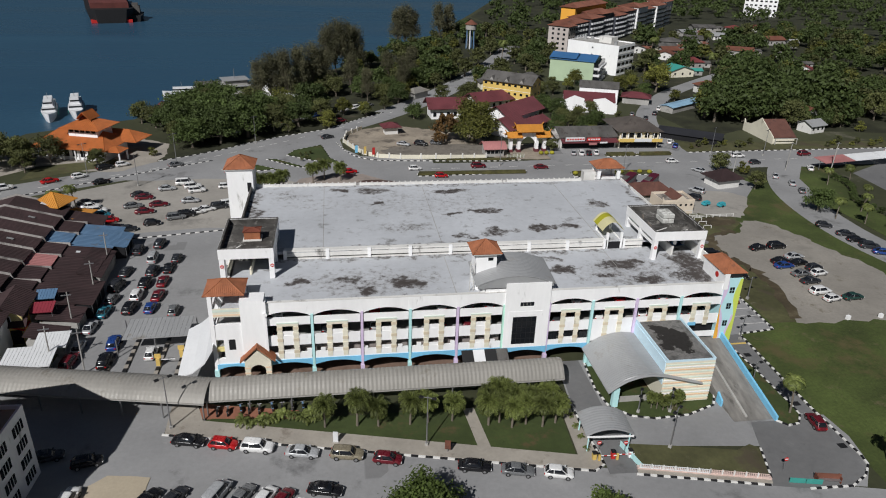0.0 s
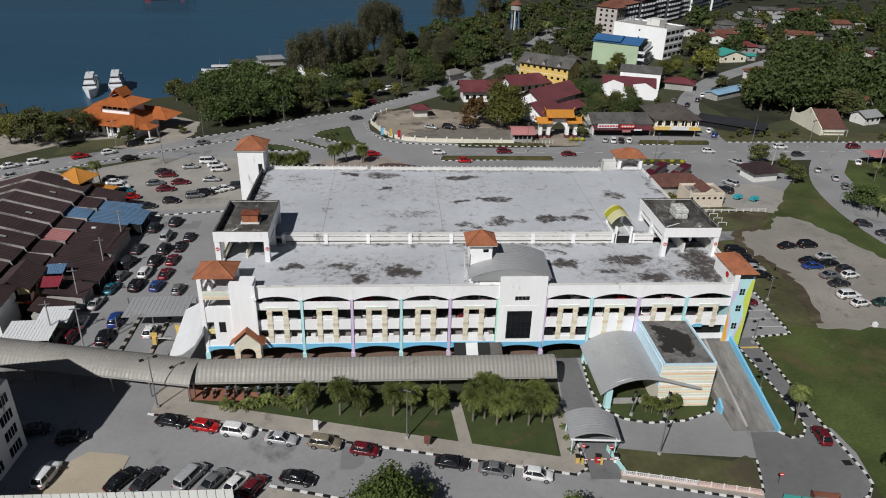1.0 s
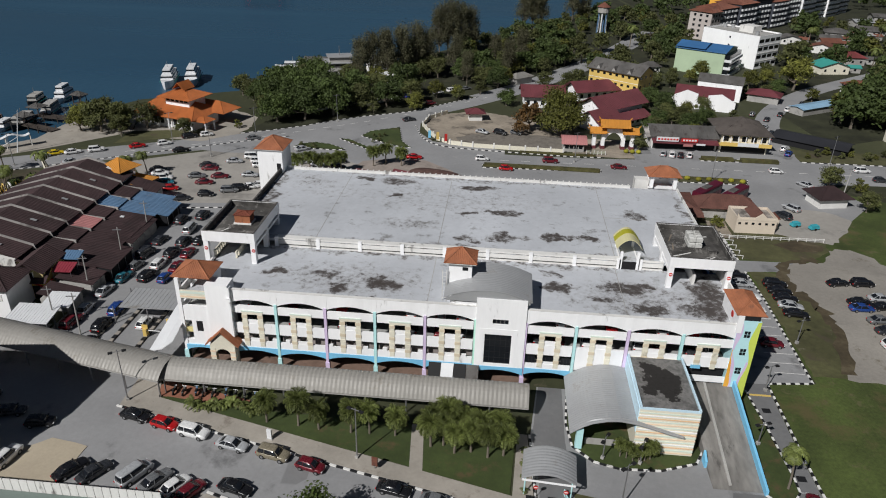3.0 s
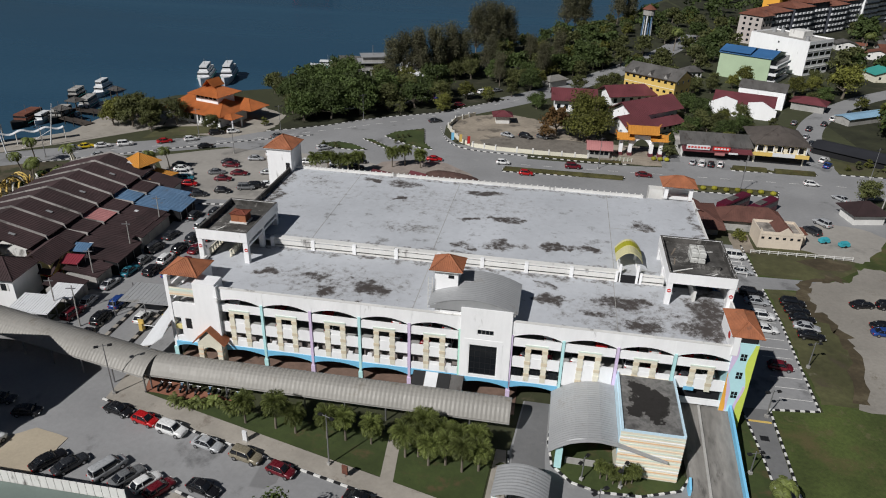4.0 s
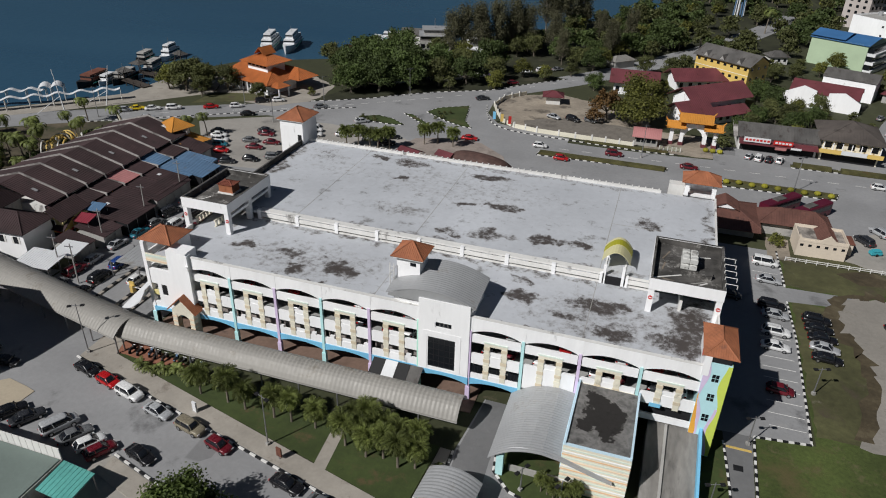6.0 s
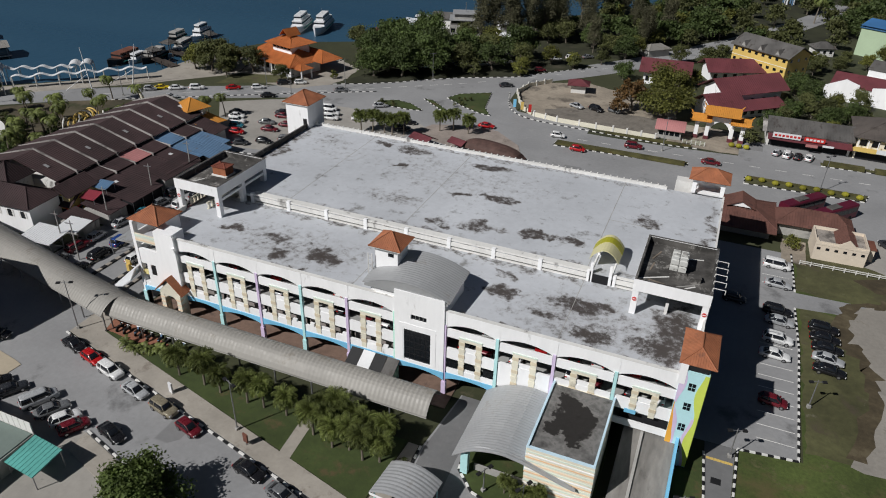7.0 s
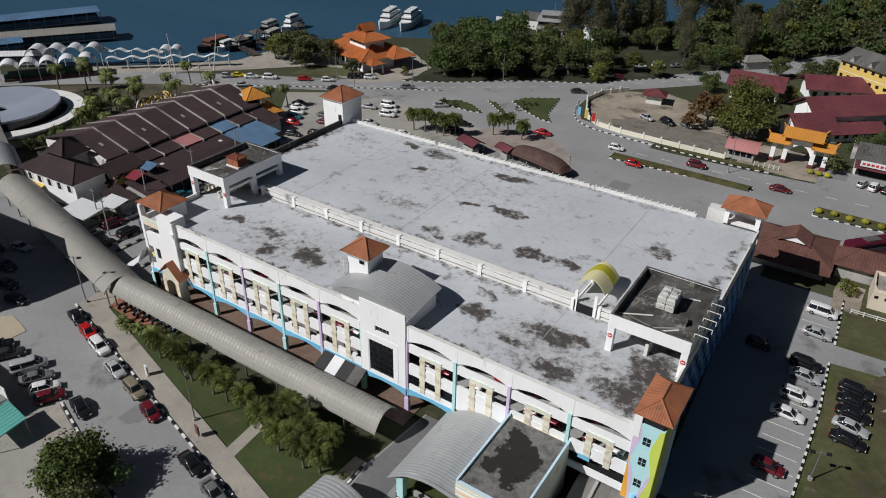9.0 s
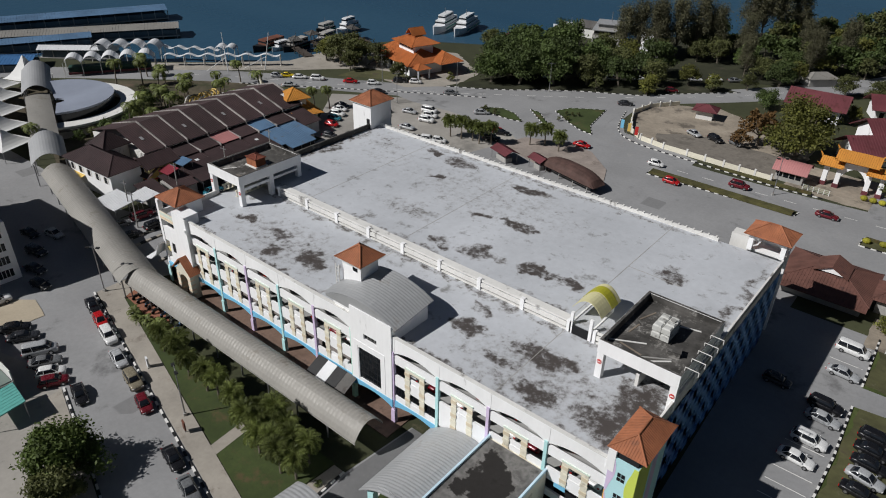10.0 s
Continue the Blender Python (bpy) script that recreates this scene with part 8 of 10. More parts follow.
# south-west blocks
b = thing("office_block", -38.4, 77.4, 0, -3.0, "white office block with dark windows and a flat tan roof", "building")
part("wall", Shape().box(-9.6, 0, -34, 0, 0, 10.3), WHITE, b)
part("roof", Shape().box(-9.4, -0.3, -33.8, -0.3, 10.3, 10.4), SAND, b)
part("parapet", Shape().box(-0.3, 0, -34, 0, 10.3, 10.9).box(-9.6, -0.3, -0.3, 0, 10.3, 10.9), WHITE, b)
for s in range(4):
    for k in range(8):
        w = part("window", Shape().box(-0.04, 0.06, -3.4 - k * 4.2, -1.0 - k * 4.2, 0.9 + s * 2.45, 2.3 + s * 2.45), GLASS_DARK, b)
        for q in (1, 2, 3):
            part("mullion", Shape().box(0.04, 0.1, -3.4 - k * 4.2 + q * 0.6 - 0.04, -3.4 - k * 4.2 + q * 0.6 + 0.04, 0.9 + s * 2.45, 2.3 + s * 2.45), WHITE, w)
    for k in range(2):
        part("window", Shape().box(-3.6 - k * 4.2, -1.4 - k * 4.2, -0.06, 0.04, 0.9 + s * 2.45, 2.3 + s * 2.45), GLASS_DARK, b)
b = thing("tower_block", -50, 66, 0, 0, "taller block with a terracotta-red roof storey and chamfered corners", "building")
RED_CLAY = mat("terracotta_paint", (0.40, 0.10, 0.045), 0.7)
PLAN = [(-76, 77.5), (-44.6, 79.6), (-38.9, 74.5), (-40.0, 65.6), (-43.6, 57), (-46, 44), (-76, 42)]
part("wall", Shape().prism([(-60 + (x + 60) * 0.93, 62 + (y - 62) * 0.93) for x, y in PLAN], 0, 15.0), WHITE_OLD, b, "", True)
part("red_storey", Shape().prism([(-60 + (x + 60) * 0.95, 62 + (y - 62) * 0.95) for x, y in PLAN], 12.0, 15.1), RED_CLAY, b, "terracotta painted upper storey", True)
part("roof", Shape().prism(PLAN, 15.1, 16.0), RED_CLAY, b, "terracotta roof slab with overhanging eaves", True)
# low hall at the south with a white louvred fence on its edge
b = thing("low_hall", -22.0, 58.7, 0, 0, "low hall with a grey-green flat roof and pale louvred screen", "building")
part("wall", Shape().box(-13, 13.5, -10, 5.6, 0, 2.6), CONCRETE, b)
part("roof", Shape().box(-12.8, 13.3, -9.8, 5.4, 2.6, 2.75), mat("grey_green_roof", (0.16, 0.20, 0.18), 0.8, var=0.12), b)
for k in range(26):
    part("screen_panel", Shape().box(-13 + k * 1.02, -12.06 + k * 1.02, 5.5, 5.62, 2.5, 4.4), WHITE_OLD, b)
t = thing("teal_awning", -5.6, 61.8, 0, -5, "teal sheet awning roof beside a tree", "awning")
part("roof", Shape().slope((-2.5, -2.2, 2.3), (2.5, -2.2, 2.3), (2.5, 2.0, 3.0), (-2.5, 2.0, 3.0), rib=0.05, gap=0.6), mat("teal_awning_sheet", (0.10, 0.36, 0.32), 0.6), t)
for px in (-2.3, 2.3):
    part("post", Shape().tube((px, -2.0, 0), (px, -2.0, 2.3), 0.07).tube((px, 1.8, 0), (px, 1.8, 2.9), 0.07), STEEL, t)

# behind the parking building: bus station sheds, huts
SHED_TILE = mat("weathered_brown_tile", (0.125, 0.056, 0.043), 0.8, var=0.28, big=0.3, fine=2, dirt=(0.07, 0.035, 0.03), dirt_amount=0.2)
for x, y, lx, ly, turn, h_, nm in ((83.2, 167.8, 14.6, 9.4, 2, 2.7, "long brown tiled shed roof at the bus yard"), (69.0, 167.0, 14.8, 15.0, 1, 2.7, "broad brown tiled shed roof with a small white gablet")):
    t = house("bus_shed", x, y, turn, lx - 2, ly - 4, h_, "hip", CONCRETE, SHED_TILE, nm, "shed", 2.4, 1.0, rib=0.05, gap=0.5, group="bus station sheds")
    if ly > 12:
        part("gablet_wall", Shape().along_y([(-2.2, 4.6), (2.6, 4.6), (0.2, 5.75)], -2.6, -2.4), WHITE, t)
        part("gablet_roof", Shape().gable(-2.6, 3.0, -2.9, 2.4, 4.5, 5.9, "y", 0.05, 0.5), SHED_TILE, t)
        part("eave_roof", Shape().slope((-7.3, -8.0, 2.45), (7.3, -8.0, 2.45), (7.3, -6.3, 2.8), (-7.3, -6.3, 2.8), rib=0.05, gap=0.5), SHED_TILE, t)
patch("shed_alley", [(77.8, 153.6), (82.2, 153.8), (82.4, 163.2), (77.6, 163.0)], YARD, "narrow bare concrete alley between the shed and the house", "pavement", 0.052, rough_edge=0.2)
CREAM_WALL = mat("cream_wall", (0.68, 0.59, 0.48), 0.8, var=0.08)
h = house("cream_house", 87.4, 160.6, 2, 9.0, 6.6, 3.2, "flat", CREAM_WALL, mat("mottled_flat_roof", (0.30, 0.27, 0.24), 0.9, var=0.3, big=0.5, dirt=(0.1, 0.09, 0.08), dirt_amount=0.4), "cream house with stepped gables and a mottled flat roof", windows=(("s", 6, 0.6, 0.5, 2.2), ("e", 2, 0.8, 0.8, 1.8)))
part("stepped_gable", Shape().along_y([(-4.5, 3.2), (4.5, 3.2), (4.5, 3.9), (3.4, 3.6), (2.6, 3.6), (1.0, 5.0), (-0.8, 3.6), (-3.7, 3.6), (-4.5, 4.8)], -3.36, -3.1), CREAM_WALL, h)
part("annex", Shape().box(4.5, 6.2, -0.5, 3.0, 0, 2.6), CREAM_WALL, h)
part("annex_roof", Shape().box(4.4, 6.4, -0.7, 3.2, 2.6, 2.75), BROWN_ROOF2, h)
part("ridge_roof", Shape().gable(-0.9, 2.9, -3.1, 3.5, 3.3, 4.9, "y", 0.05, 0.5), SHED_TILE, h)
f = thing("low_fence", 80.9, 153.8, 0, 2, "low white concrete rail fence", "fence")
for k in range(12):
    part("post", Shape().box(k * 1.9, k * 1.9 + 0.15, 0, 0.15, 0, 0.9), WHITE_OLD, f)
part("rail", Shape().box(0, 21, 0.03, 0.12, 0.7, 0.82).box(0, 21, 0.03, 0.12, 0.35, 0.45), WHITE_OLD, f)
house("stall_hut", 111.4, 178.2, 12, 7.4, 6.0, 2.6, "hip", WHITE_OLD, BROWN_ROOF, "small dark-roofed roadside hut", "hut", 2.3, 1.0)
sh_ = thing("bus_shelter", 12.6, 175.4, 0, -14, "long bus shelter under a swept dark brown shingle roof", "shelter")
rings = []
for k in range(17):
    u = k / 16
    lift, half = 1.9 * (1 - (2 * u - 1) ** 4) ** 0.6, 2.9 - 0.9 * abs(2 * u - 1) ** 3
    arc = [(-8.4 + 16.8 * u, half * math.cos(math.pi * q / 8), 2.3 - 0.5 * abs(2 * u - 1) ** 2 + lift * math.sin(math.pi * q / 8)) for q in range(9)]
    rings.append(arc + [(x, y * 0.94, z - 0.14) for x, y, z in arc[::-1]])
part("roof", Shape().loft(rings), mat("dull_brown_shingle", (0.085, 0.048, 0.04), 0.8, var=0.3, big=0.5, fine=3, bump=0.3), sh_)
part("bench", Shape().box(-6, 6, -0.4, 0.4, 0.3, 0.5), CONCRETE, sh_)
for px in (-6.5, -2.2, 2.2, 6.5):
    for py in (-1.7, 1.7):
        part("post", Shape().tube((px, py, 0), (px, py, 2.4), 0.12), CONCRETE, sh_)
for x, y, lx, ly, tr, m, lab in ((3.6, 176.0, 4.8, 3.6, -20, MAROON_ROOF, "small maroon kiosk roof on four posts"), (-5.4, 174.6, 6.4, 4.2, -20, MAROON_ROOF, "small maroon shelter roof on four posts")):
    t = thing("kiosk", x, y, 0, tr, lab, "kiosk", "kiosks behind the parking building")
    part("roof", Shape().gable(-lx / 2, lx / 2, -ly / 2, ly / 2, 2.5, 3.4, "x", 0.03, 0.4), m, t)
    part("counter", Shape().box(-lx / 2 + 1.2, lx / 2 - 1.2, -ly / 2 + 1.2, ly / 2 - 1.2, 0, 1.2), CONCRETE, t)
    for px in (-lx / 2 + 0.4, lx / 2 - 0.4):
        for py in (-ly / 2 + 0.4, ly / 2 - 0.4):
            part("post", Shape().tube((px, py, 0), (px, py, 2.6), 0.08), STEEL, t)

# temple: wall, gate, halls, kiosks
tw = thing("temple_wall", 25, 205, 0, 0, "low cream boundary wall with small piers round the temple yard", "wall")
line = [(47.2, 206.4), (36, 206.8), (26.7, 207.2), (20.4, 207.5), (13.5, 209), (9.2, 212.4), (6.1, 218.6), (3.2, 226), (4.4, 234), (10, 242)]
for a, b_ in zip(line, line[1:]):
    d = Vector(b_) - Vector(a)
    n = max(int(d.length / 3.2), 1)
    ang = math.degrees(math.atan2(d.y, d.x))
    for k in range(n):
        p0 = Vector(a).lerp(Vector(b_), (k + 0.5) / n)
        part("wall_panel", Shape().obox(p0.x, p0.y, 0, 1.25, d.length / n - 0.3, 0.2, ang), CREAM, tw, "", True)
        p1 = Vector(a).lerp(Vector(b_), k / n)
        part("pier", Shape().obox(p1.x, p1.y, 0, 1.75, 0.42, 0.42, ang), WHITE_OLD, tw, "", True)
ga = thing("temple_gate", 62.3, 213.4, 0, 2, "white temple gate with an arched opening and amber tiled roofs", "gate")
for x in (-6.4, -3.4, 3.4, 6.4):
    part("pillar", Shape().box(x - 0.55, x + 0.55, -0.8, 0.8, 0, 5.0), WHITE, ga)
    part("plinth", Shape().box(x - 0.7, x + 0.7, -0.95, 0.95, 0, 1.0), MAROON_ROOF, ga)
part("arch", arch_panel(-2.9, 2.9, 6.6, 2.8, 2.4, -0.6, 0.6, edge=0.1), WHITE, ga)
part("side_beam", Shape().box(-6.9, -2.9, -0.6, 0.6, 4.4, 5.4).box(2.9, 6.9, -0.6, 0.6, 4.4, 5.4), WHITE, ga)
def swept(x0, x1, y0, y1, z0, z1, lift=0.8):
    sh = Shape().gable(x0, x1, y0, y1, z0, z1, "x", 0.08, 0.5)
    for xx in (x0, x1):
        s = 1 if xx > (x0 + x1) / 2 else -1
        sh.tube((xx, 0, z1), (xx + s * 0.6, 0, z1 + lift), 0.28, 0.08, 6)
        for yy in (y0, y1):
            sh.tube((xx - s * 0.8, yy * 0.8, z0 + 0.1), (xx + s * 0.5, yy * 1.08, z0 + lift * 0.7), 0.22, 0.06, 6)
    return sh
part("side_roof", swept(-8.2, -2.6, -2.2, 2.2, 5.2, 6.8), AMBER_TILE, ga)
part("side_roof", swept(2.6, 8.2, -2.2, 2.2, 5.2, 6.8), AMBER_TILE, ga)
part("top_roof", swept(-5.0, 5.0, -2.6, 2.6, 7.2, 9.2), AMBER_TILE, ga)
part("frieze", Shape().box(-4.2, 4.2, -0.7, 0.7, 6.4, 7.3), TERRA_BRIGHT, ga)
ga.scale = (0.89, 0.95, 0.98)
for x, y, lx, ly, tr, h_, r_, nm in ((66.6, 249.6, 21, 9, 42, 4.6, 3.6, "large temple hall with a broad maroon roof"), (70.4, 240.0, 13, 5, 42, 2.8, 1.6, "lower temple aisle with a maroon roof"), (60.6, 234.2, 9, 8, 42, 3.2, 3.4, "temple front hall with a maroon roof"),
                                     (62.0, 274.0, 16, 8, 24, 3.6, 3.0, "temple wing with a maroon roof"), (42.6, 259.5, 13, 8, 4, 4.2, 3.2, "temple side hall with maroon roof and white gable")):
    house("temple_hall", x, y, tr, lx, ly, h_, "gable_x", WHITE, MAROON_ROOF, nm, "hall", r_, 1.6, (("s", 5, 1.2, 1.6, 1.0), ("e", 4, 1.2, 1.6, 1.0)), rib=0.05, gap=0.7, group="temple halls")
house("yard_shed", 19.6, 236.6, 10, 4.4, 3.4, 2.6, "hip", WHITE_OLD, MAROON_ROOF, "small maroon roofed shrine", "shed", 1.4, 1.2, group="temple yard sheds")
gh = thing("guard_house", 50.3, 210.6, 0, 2, "grey guard house under a faded pink curved roof", "hut")
part("wall", Shape().box(-3.0, 3.0, -2.4, 2.4, 0, 2.7), CONCRETE, gh)
part("roof", vault(-3.8, 3.8, -3.2, 3.2, 2.6, 4.3, "x", 0.5, 0.04, 0.1, 10), PINK_ROOF, gh)
for k in range(4):
    part("window", Shape().box(-2.6 + k * 1.35, -1.5 + k * 1.35, -2.44, -2.38, 1.0, 2.1), GLASS_DARK, gh)
yf = thing("yard_fence", 54.0, 206.6, 0, 0, "low pale green rail fence beside the guard house", "fence")
for k in range(6):
    part("post", Shape().box(k * 1.1, k * 1.1 + 0.14, 0, 0.14, 0, 1.3), WHITE_OLD, yf)
for z in (0.4, 0.8, 1.2):
    part("rail", Shape().box(0, 5.6, 0.03, 0.11, z, z + 0.09), mat("pale_green_rail", (0.40, 0.46, 0.34), 0.7), yf)
for k, c in enumerate((BLUE_BAND, YELLOW, RED)):
    f = thing("flag", 6.5 + k * 2.6, 211 - 1.2 * k, 0.05, 15, "coloured feather flag in the temple yard", "flag", "feather flags")
    part("pole", Shape().tube((0, 0, 0), (0, 0, 3.4), 0.05), STEEL, f)
    part("cloth", Shape().box(0.05, 0.9, -0.02, 0.02, 1.0, 3.3), c, f)

# shops across the road
s = house("shop_row", 83.8, 221.4, 1.5, 19.6, 11.0, 4.0, "gable_x", WHITE_OLD, GREY_ROOF, "single-storey shop row with grey roof and maroon awning", "shop", 2.2, 0.5, rib=0.05, gap=0.7)
part("shopfront", Shape().box(-9.2, 9.2, -5.62, -5.45, 0.2, 2.6), DARK, s)
part("awning", Shape().slope((-9.8, -8.0, 2.6), (9.8, -8.0, 2.6), (9.8, -5.5, 3.3), (-9.8, -5.5, 3.3), rib=0.04, gap=0.7), MAROON_ROOF, s)
part("signboard", Shape().box(-8.8, -2.2, -7.6, -7.4, 3.1, 4.4), METAL_WHITE, s)
part("signboard", Shape().box(-1.4, 3.4, -7.6, -7.4, 3.1, 4.2), RED, s)
part("signboard", Shape().box(-0.8, 2.0, -8.2, -8.05, 1.9, 2.6), PINK_ROOF, s)
part("signboard", Shape().box(3.0, 5.6, -8.2, -8.05, 2.4, 2.9), METAL_WHITE, s)
bars = Shape()
for k in range(7):
    bars.box(-8.4 + k * 0.9, -7.8 + k * 0.9, -7.66, -7.6, 3.5, 4.0)
part("lettering_bar", bars, RED, s)
bars = Shape()
for k in range(5):
    bars.box(-1.0 + k * 0.85, -0.4 + k * 0.85, -7.66, -7.6, 3.4, 3.9)
part("lettering_bar", bars, METAL_WHITE, s)
part("side_canopy", Shape().slope((-11.2, -5.0, 3.4), (-9.8, -5.0, 3.6), (-9.8, 5.0, 5.2), (-11.2, 5.0, 5.0), thick=0.15), COPING, s)
s = house("corner_shop", 101.6, 222.6, -2, 13.6, 14.4, 5.8, "hip", CREAM, mat("dark_brown_grey_roof", (0.085, 0.072, 0.064), 0.8, var=0.3, dirt=(0.05, 0.04, 0.035), dirt_amount=0.2, mottle=((0.14, 0.12, 0.10), 0.25, 0.4)), "two-storey corner shop with dark hipped roof and balcony", "shop", 3.4, 1.2, (("s", 5, 1.6, 1.6, 3.6),), 1, 0.05, 0.7)
part("balcony", Shape().box(-7.4, 7.4, -9.4, -7.2, 2.7, 2.95).box(-7.4, 7.4, -9.4, -9.2, 2.95, 3.8), YELLOW, s)
part("banner", Shape().box(-2.4, 3.6, -9.5, -9.38, 2.8, 3.9), METAL_WHITE, s)
for k in range(7):
    part("baluster", Shape().tube((-6.8 + k * 2.2, -9.2, 3.8), (-6.8 + k * 2.2, -9.2, 5.6), 0.12), WHITE, s)
part("shopfront", Shape().box(-6.4, 6.4, -7.28, -7.18, 0.1, 2.6), DARK, s)
for x, w in ((92, 9), (104, 10.5)):
    hd = tagged(part("hedge", Shape().box(x - w / 2, x + w / 2, 206.5, 208.3, 0.15, 1.0), HEDGE), "clipped green hedge on the verge before the shops", "hedge", "clipped hedges")
for x0, x1, y0, y1, z in ((24.4, 56.2, 190.9, 193.4, 0.75), (70.4, 94.6, 190.2, 191.4, 0.7)):
    hd = tagged(part("hedge", Shape().box(x0, x1, y0 + 0.25, y1 - 0.4, 0.15, z), HEDGE), "dry clipped hedge on the median strip", "hedge", "clipped hedges")
for k in range(9):
    tagged(part("shrub", Shape().ball(70.8 + k * 2.9, 189.2 + (k % 2) * 0.5, 0.7, 0.8, 0.7, 0.6), YELLOW_BUSH), "round yellow-green shrub on the planted median", "shrub", "yellow shrubs")
for k in range(3):
    tagged(part("shrub", Shape().ball(66.0 + k * 1.8, 209.6, 0.7, 0.8, 0.7, 0.6), YELLOW_BUSH), "round yellow-green shrub by the temple gate", "shrub", "yellow shrubs")
for x, y, lx in ((45.5, 204.6, 22),):
    tagged(part("hedge", Shape().obox(x, y, 0.05, 0.7, lx, 0.8, 0), HEDGE), "low dark hedge before the temple wall", "hedge", "clipped hedges")

# larger blocks further off
y_ = house("yellow_block", 72.9, 280.1, -37, 21, 11, 9.8, "gable_x", YELLOW, GREY_ROOF, "yellow three-storey block with a dark gabled roof", "building", 3.0, 0.9, (("s", 8, 1.1, 0.9, 1.6), ("e", 3, 1.0, 0.9, 1.6)), 3)
for x in (-6.5, 0.0, 6.5):                            # small dormers on the street slope
    dm = part("dormer", Shape().along_y([(x - 1.1, 9.9), (x + 1.1, 9.9), (x, 11.6)], -5.9, -2.2), GREY_ROOF, y_)
    part("dormer_front", Shape().along_y([(x - 0.8, 10.0), (x + 0.8, 10.0), (x, 11.2)], -5.96, -5.9), CONCRETE, dm)
for s_ in range(2):
    part("string_course", Shape().box(-10.56, 10.56, -5.56, -5.5, 3.2 + 3.3 * s_, 3.4 + 3.3 * s_), CREAM, y_)
g_ = house("green_block", 117.9, 333, -30, 21, 20, 10.2, "gable_x", GREEN_PALE, METAL_BLUE, "pale green block with a bright blue roof", "building", 1.8, 0.5, (("s", 1, 0.01, 0.01, 1.0),), 1)
part("upper_roof", Shape().gable(-10.9, 2.0, -10.4, 4.0, 10.9, 12.6, "x"), METAL_BLUE, g_)
for s_ in range(3):
    part("balcony", Shape().box(10.5, 13.5, -9.5, 9.5, 0.2 + s_ * 3.1, 1.3 + s_ * 3.1), METAL_WHITE, g_)
    part("balcony_shade", Shape().box(10.5, 12.6, -9.3, 9.3, 1.3 + s_ * 3.1, 3.1 + s_ * 3.1), GLASS_DARK, g_)
w_ = house("white_block", 138.3, 355, -48, 29, 18, 14.0, "flat", WHITE, CONCRETE, "tall white concrete block with open galleries", "building", 0, 0, (("e", 4, 3.6, 1.5, 1.2), ("s", 1, 0.8, 0.8, 1.4)), 4)
part("stair_head", Shape().box(-1, 6, -1, 6, 14.1, 17.0), WHITE_OLD, w_)
for x, y in ((-11, 3), (-8, 5), (10, -4)):
    part("roof_tank", Shape().tube((x, y, 14.1), (x, y, 15.8), 0.9, n=12), METAL, w_)
for s_ in range(3):
    part("floor_band", Shape().box(14.4, 14.62, -9.0, 9.0, 3.3 + s_ * 3.5, 3.6 + s_ * 3.5), WHITE_OLD, w_)
ho = thing("hotel", 143.5, 416, 0, 47, "long hotel slab with dark facade, white balconies and brown roofs", "hotel")
# dark wing colour stands in for the shadowed windows of the front
SHADOWED_FRONT = mat("shadowed_facade", (0.05, 0.055, 0.07), 0.7)
ASH = mat("pinkish_grey_paint", (0.50, 0.45, 0.42), 0.8, var=0.1)
for k in range(9):
    x0, x1 = 1.0 + k * 20.6, 20.9 + k * 20.6
    dark, off, h_ = k < 5, -1.6 * (k % 2), 15.4 + 1.3 * (k % 3)
    part("wing", Shape().box(x0, x1, off, 14, 0, h_), SHADOWED_FRONT if dark else WHITE, ho)
    part("roof", Shape().hip(x0 - 0.6, x1 + 0.6, off - 0.8, 14.8, h_, h_ + 2.4), BROWN_ROOF2, ho)
    for s_ in range(5):
        for q in range(5):
            part("balcony", Shape().box(x0 + q * 4 + 0.6, x0 + q * 4 + 2.6, off - 0.9, off, 1.2 + s_ * 3.0, 2.3 + s_ * 3.0), METAL_WHITE if dark else GLASS_DARK, ho)
part("end_block", Shape().box(-9, 1.0, -1.0, 12, 0, 14.6), ASH, ho)
part("roof", Shape().hip(-9.8, 1.8, -1.8, 12.8, 14.6, 17.2), BROWN_ROOF2, ho)
for s_ in range(5):
    for q in range(3):
        part("window", Shape().box(-7.6 + q * 3.0, -6.2 + q * 3.0, -1.06, -0.96, 1.3 + s_ * 2.7, 2.6 + s_ * 2.7), GLASS_DARK, ho)
        part("window", Shape().box(-9.06, -8.96, 1.0 + q * 3.6, 2.4 + q * 3.6, 1.3 + s_ * 2.7, 2.6 + s_ * 2.7), GLASS_DARK, ho)
part("rear_wing", Shape().box(40, 92, 18, 28, 0, 20.5), ORANGE, ho)
part("roof", Shape().hip(39, 93, 17, 29, 20.5, 23), BROWN_ROOF2, ho)
wt_ = thing("water_tower", 82, 421, 0, 10, "blue-legged water tower with a brown conical cap", "water tower")
for k in range(6):
    a = math.pi * k / 3
    part("leg", Shape().tube((2.6 * math.cos(a), 2.6 * math.sin(a), 0), (2.3 * math.cos(a), 2.3 * math.sin(a), 11), 0.4), BLUE_DULL if k % 2 else METAL_WHITE, wt_)
part("tank", Shape().tube((0, 0, 11), (0, 0, 14), 3.2, n=14), CONCRETE, wt_)
part("cap", Shape().tube((0, 0, 14), (0, 0, 16.4), 3.8, 0.4, 14), BROWN_ROOF2, wt_)
v = house("white_villa", 102.5, 269.5, -16, 20, 11, 4.6, "gable_x", WHITE, MAROON_ROOF, "white villa with maroon tiled roofs and wide gable walls", "house", 2.6, 0.3)
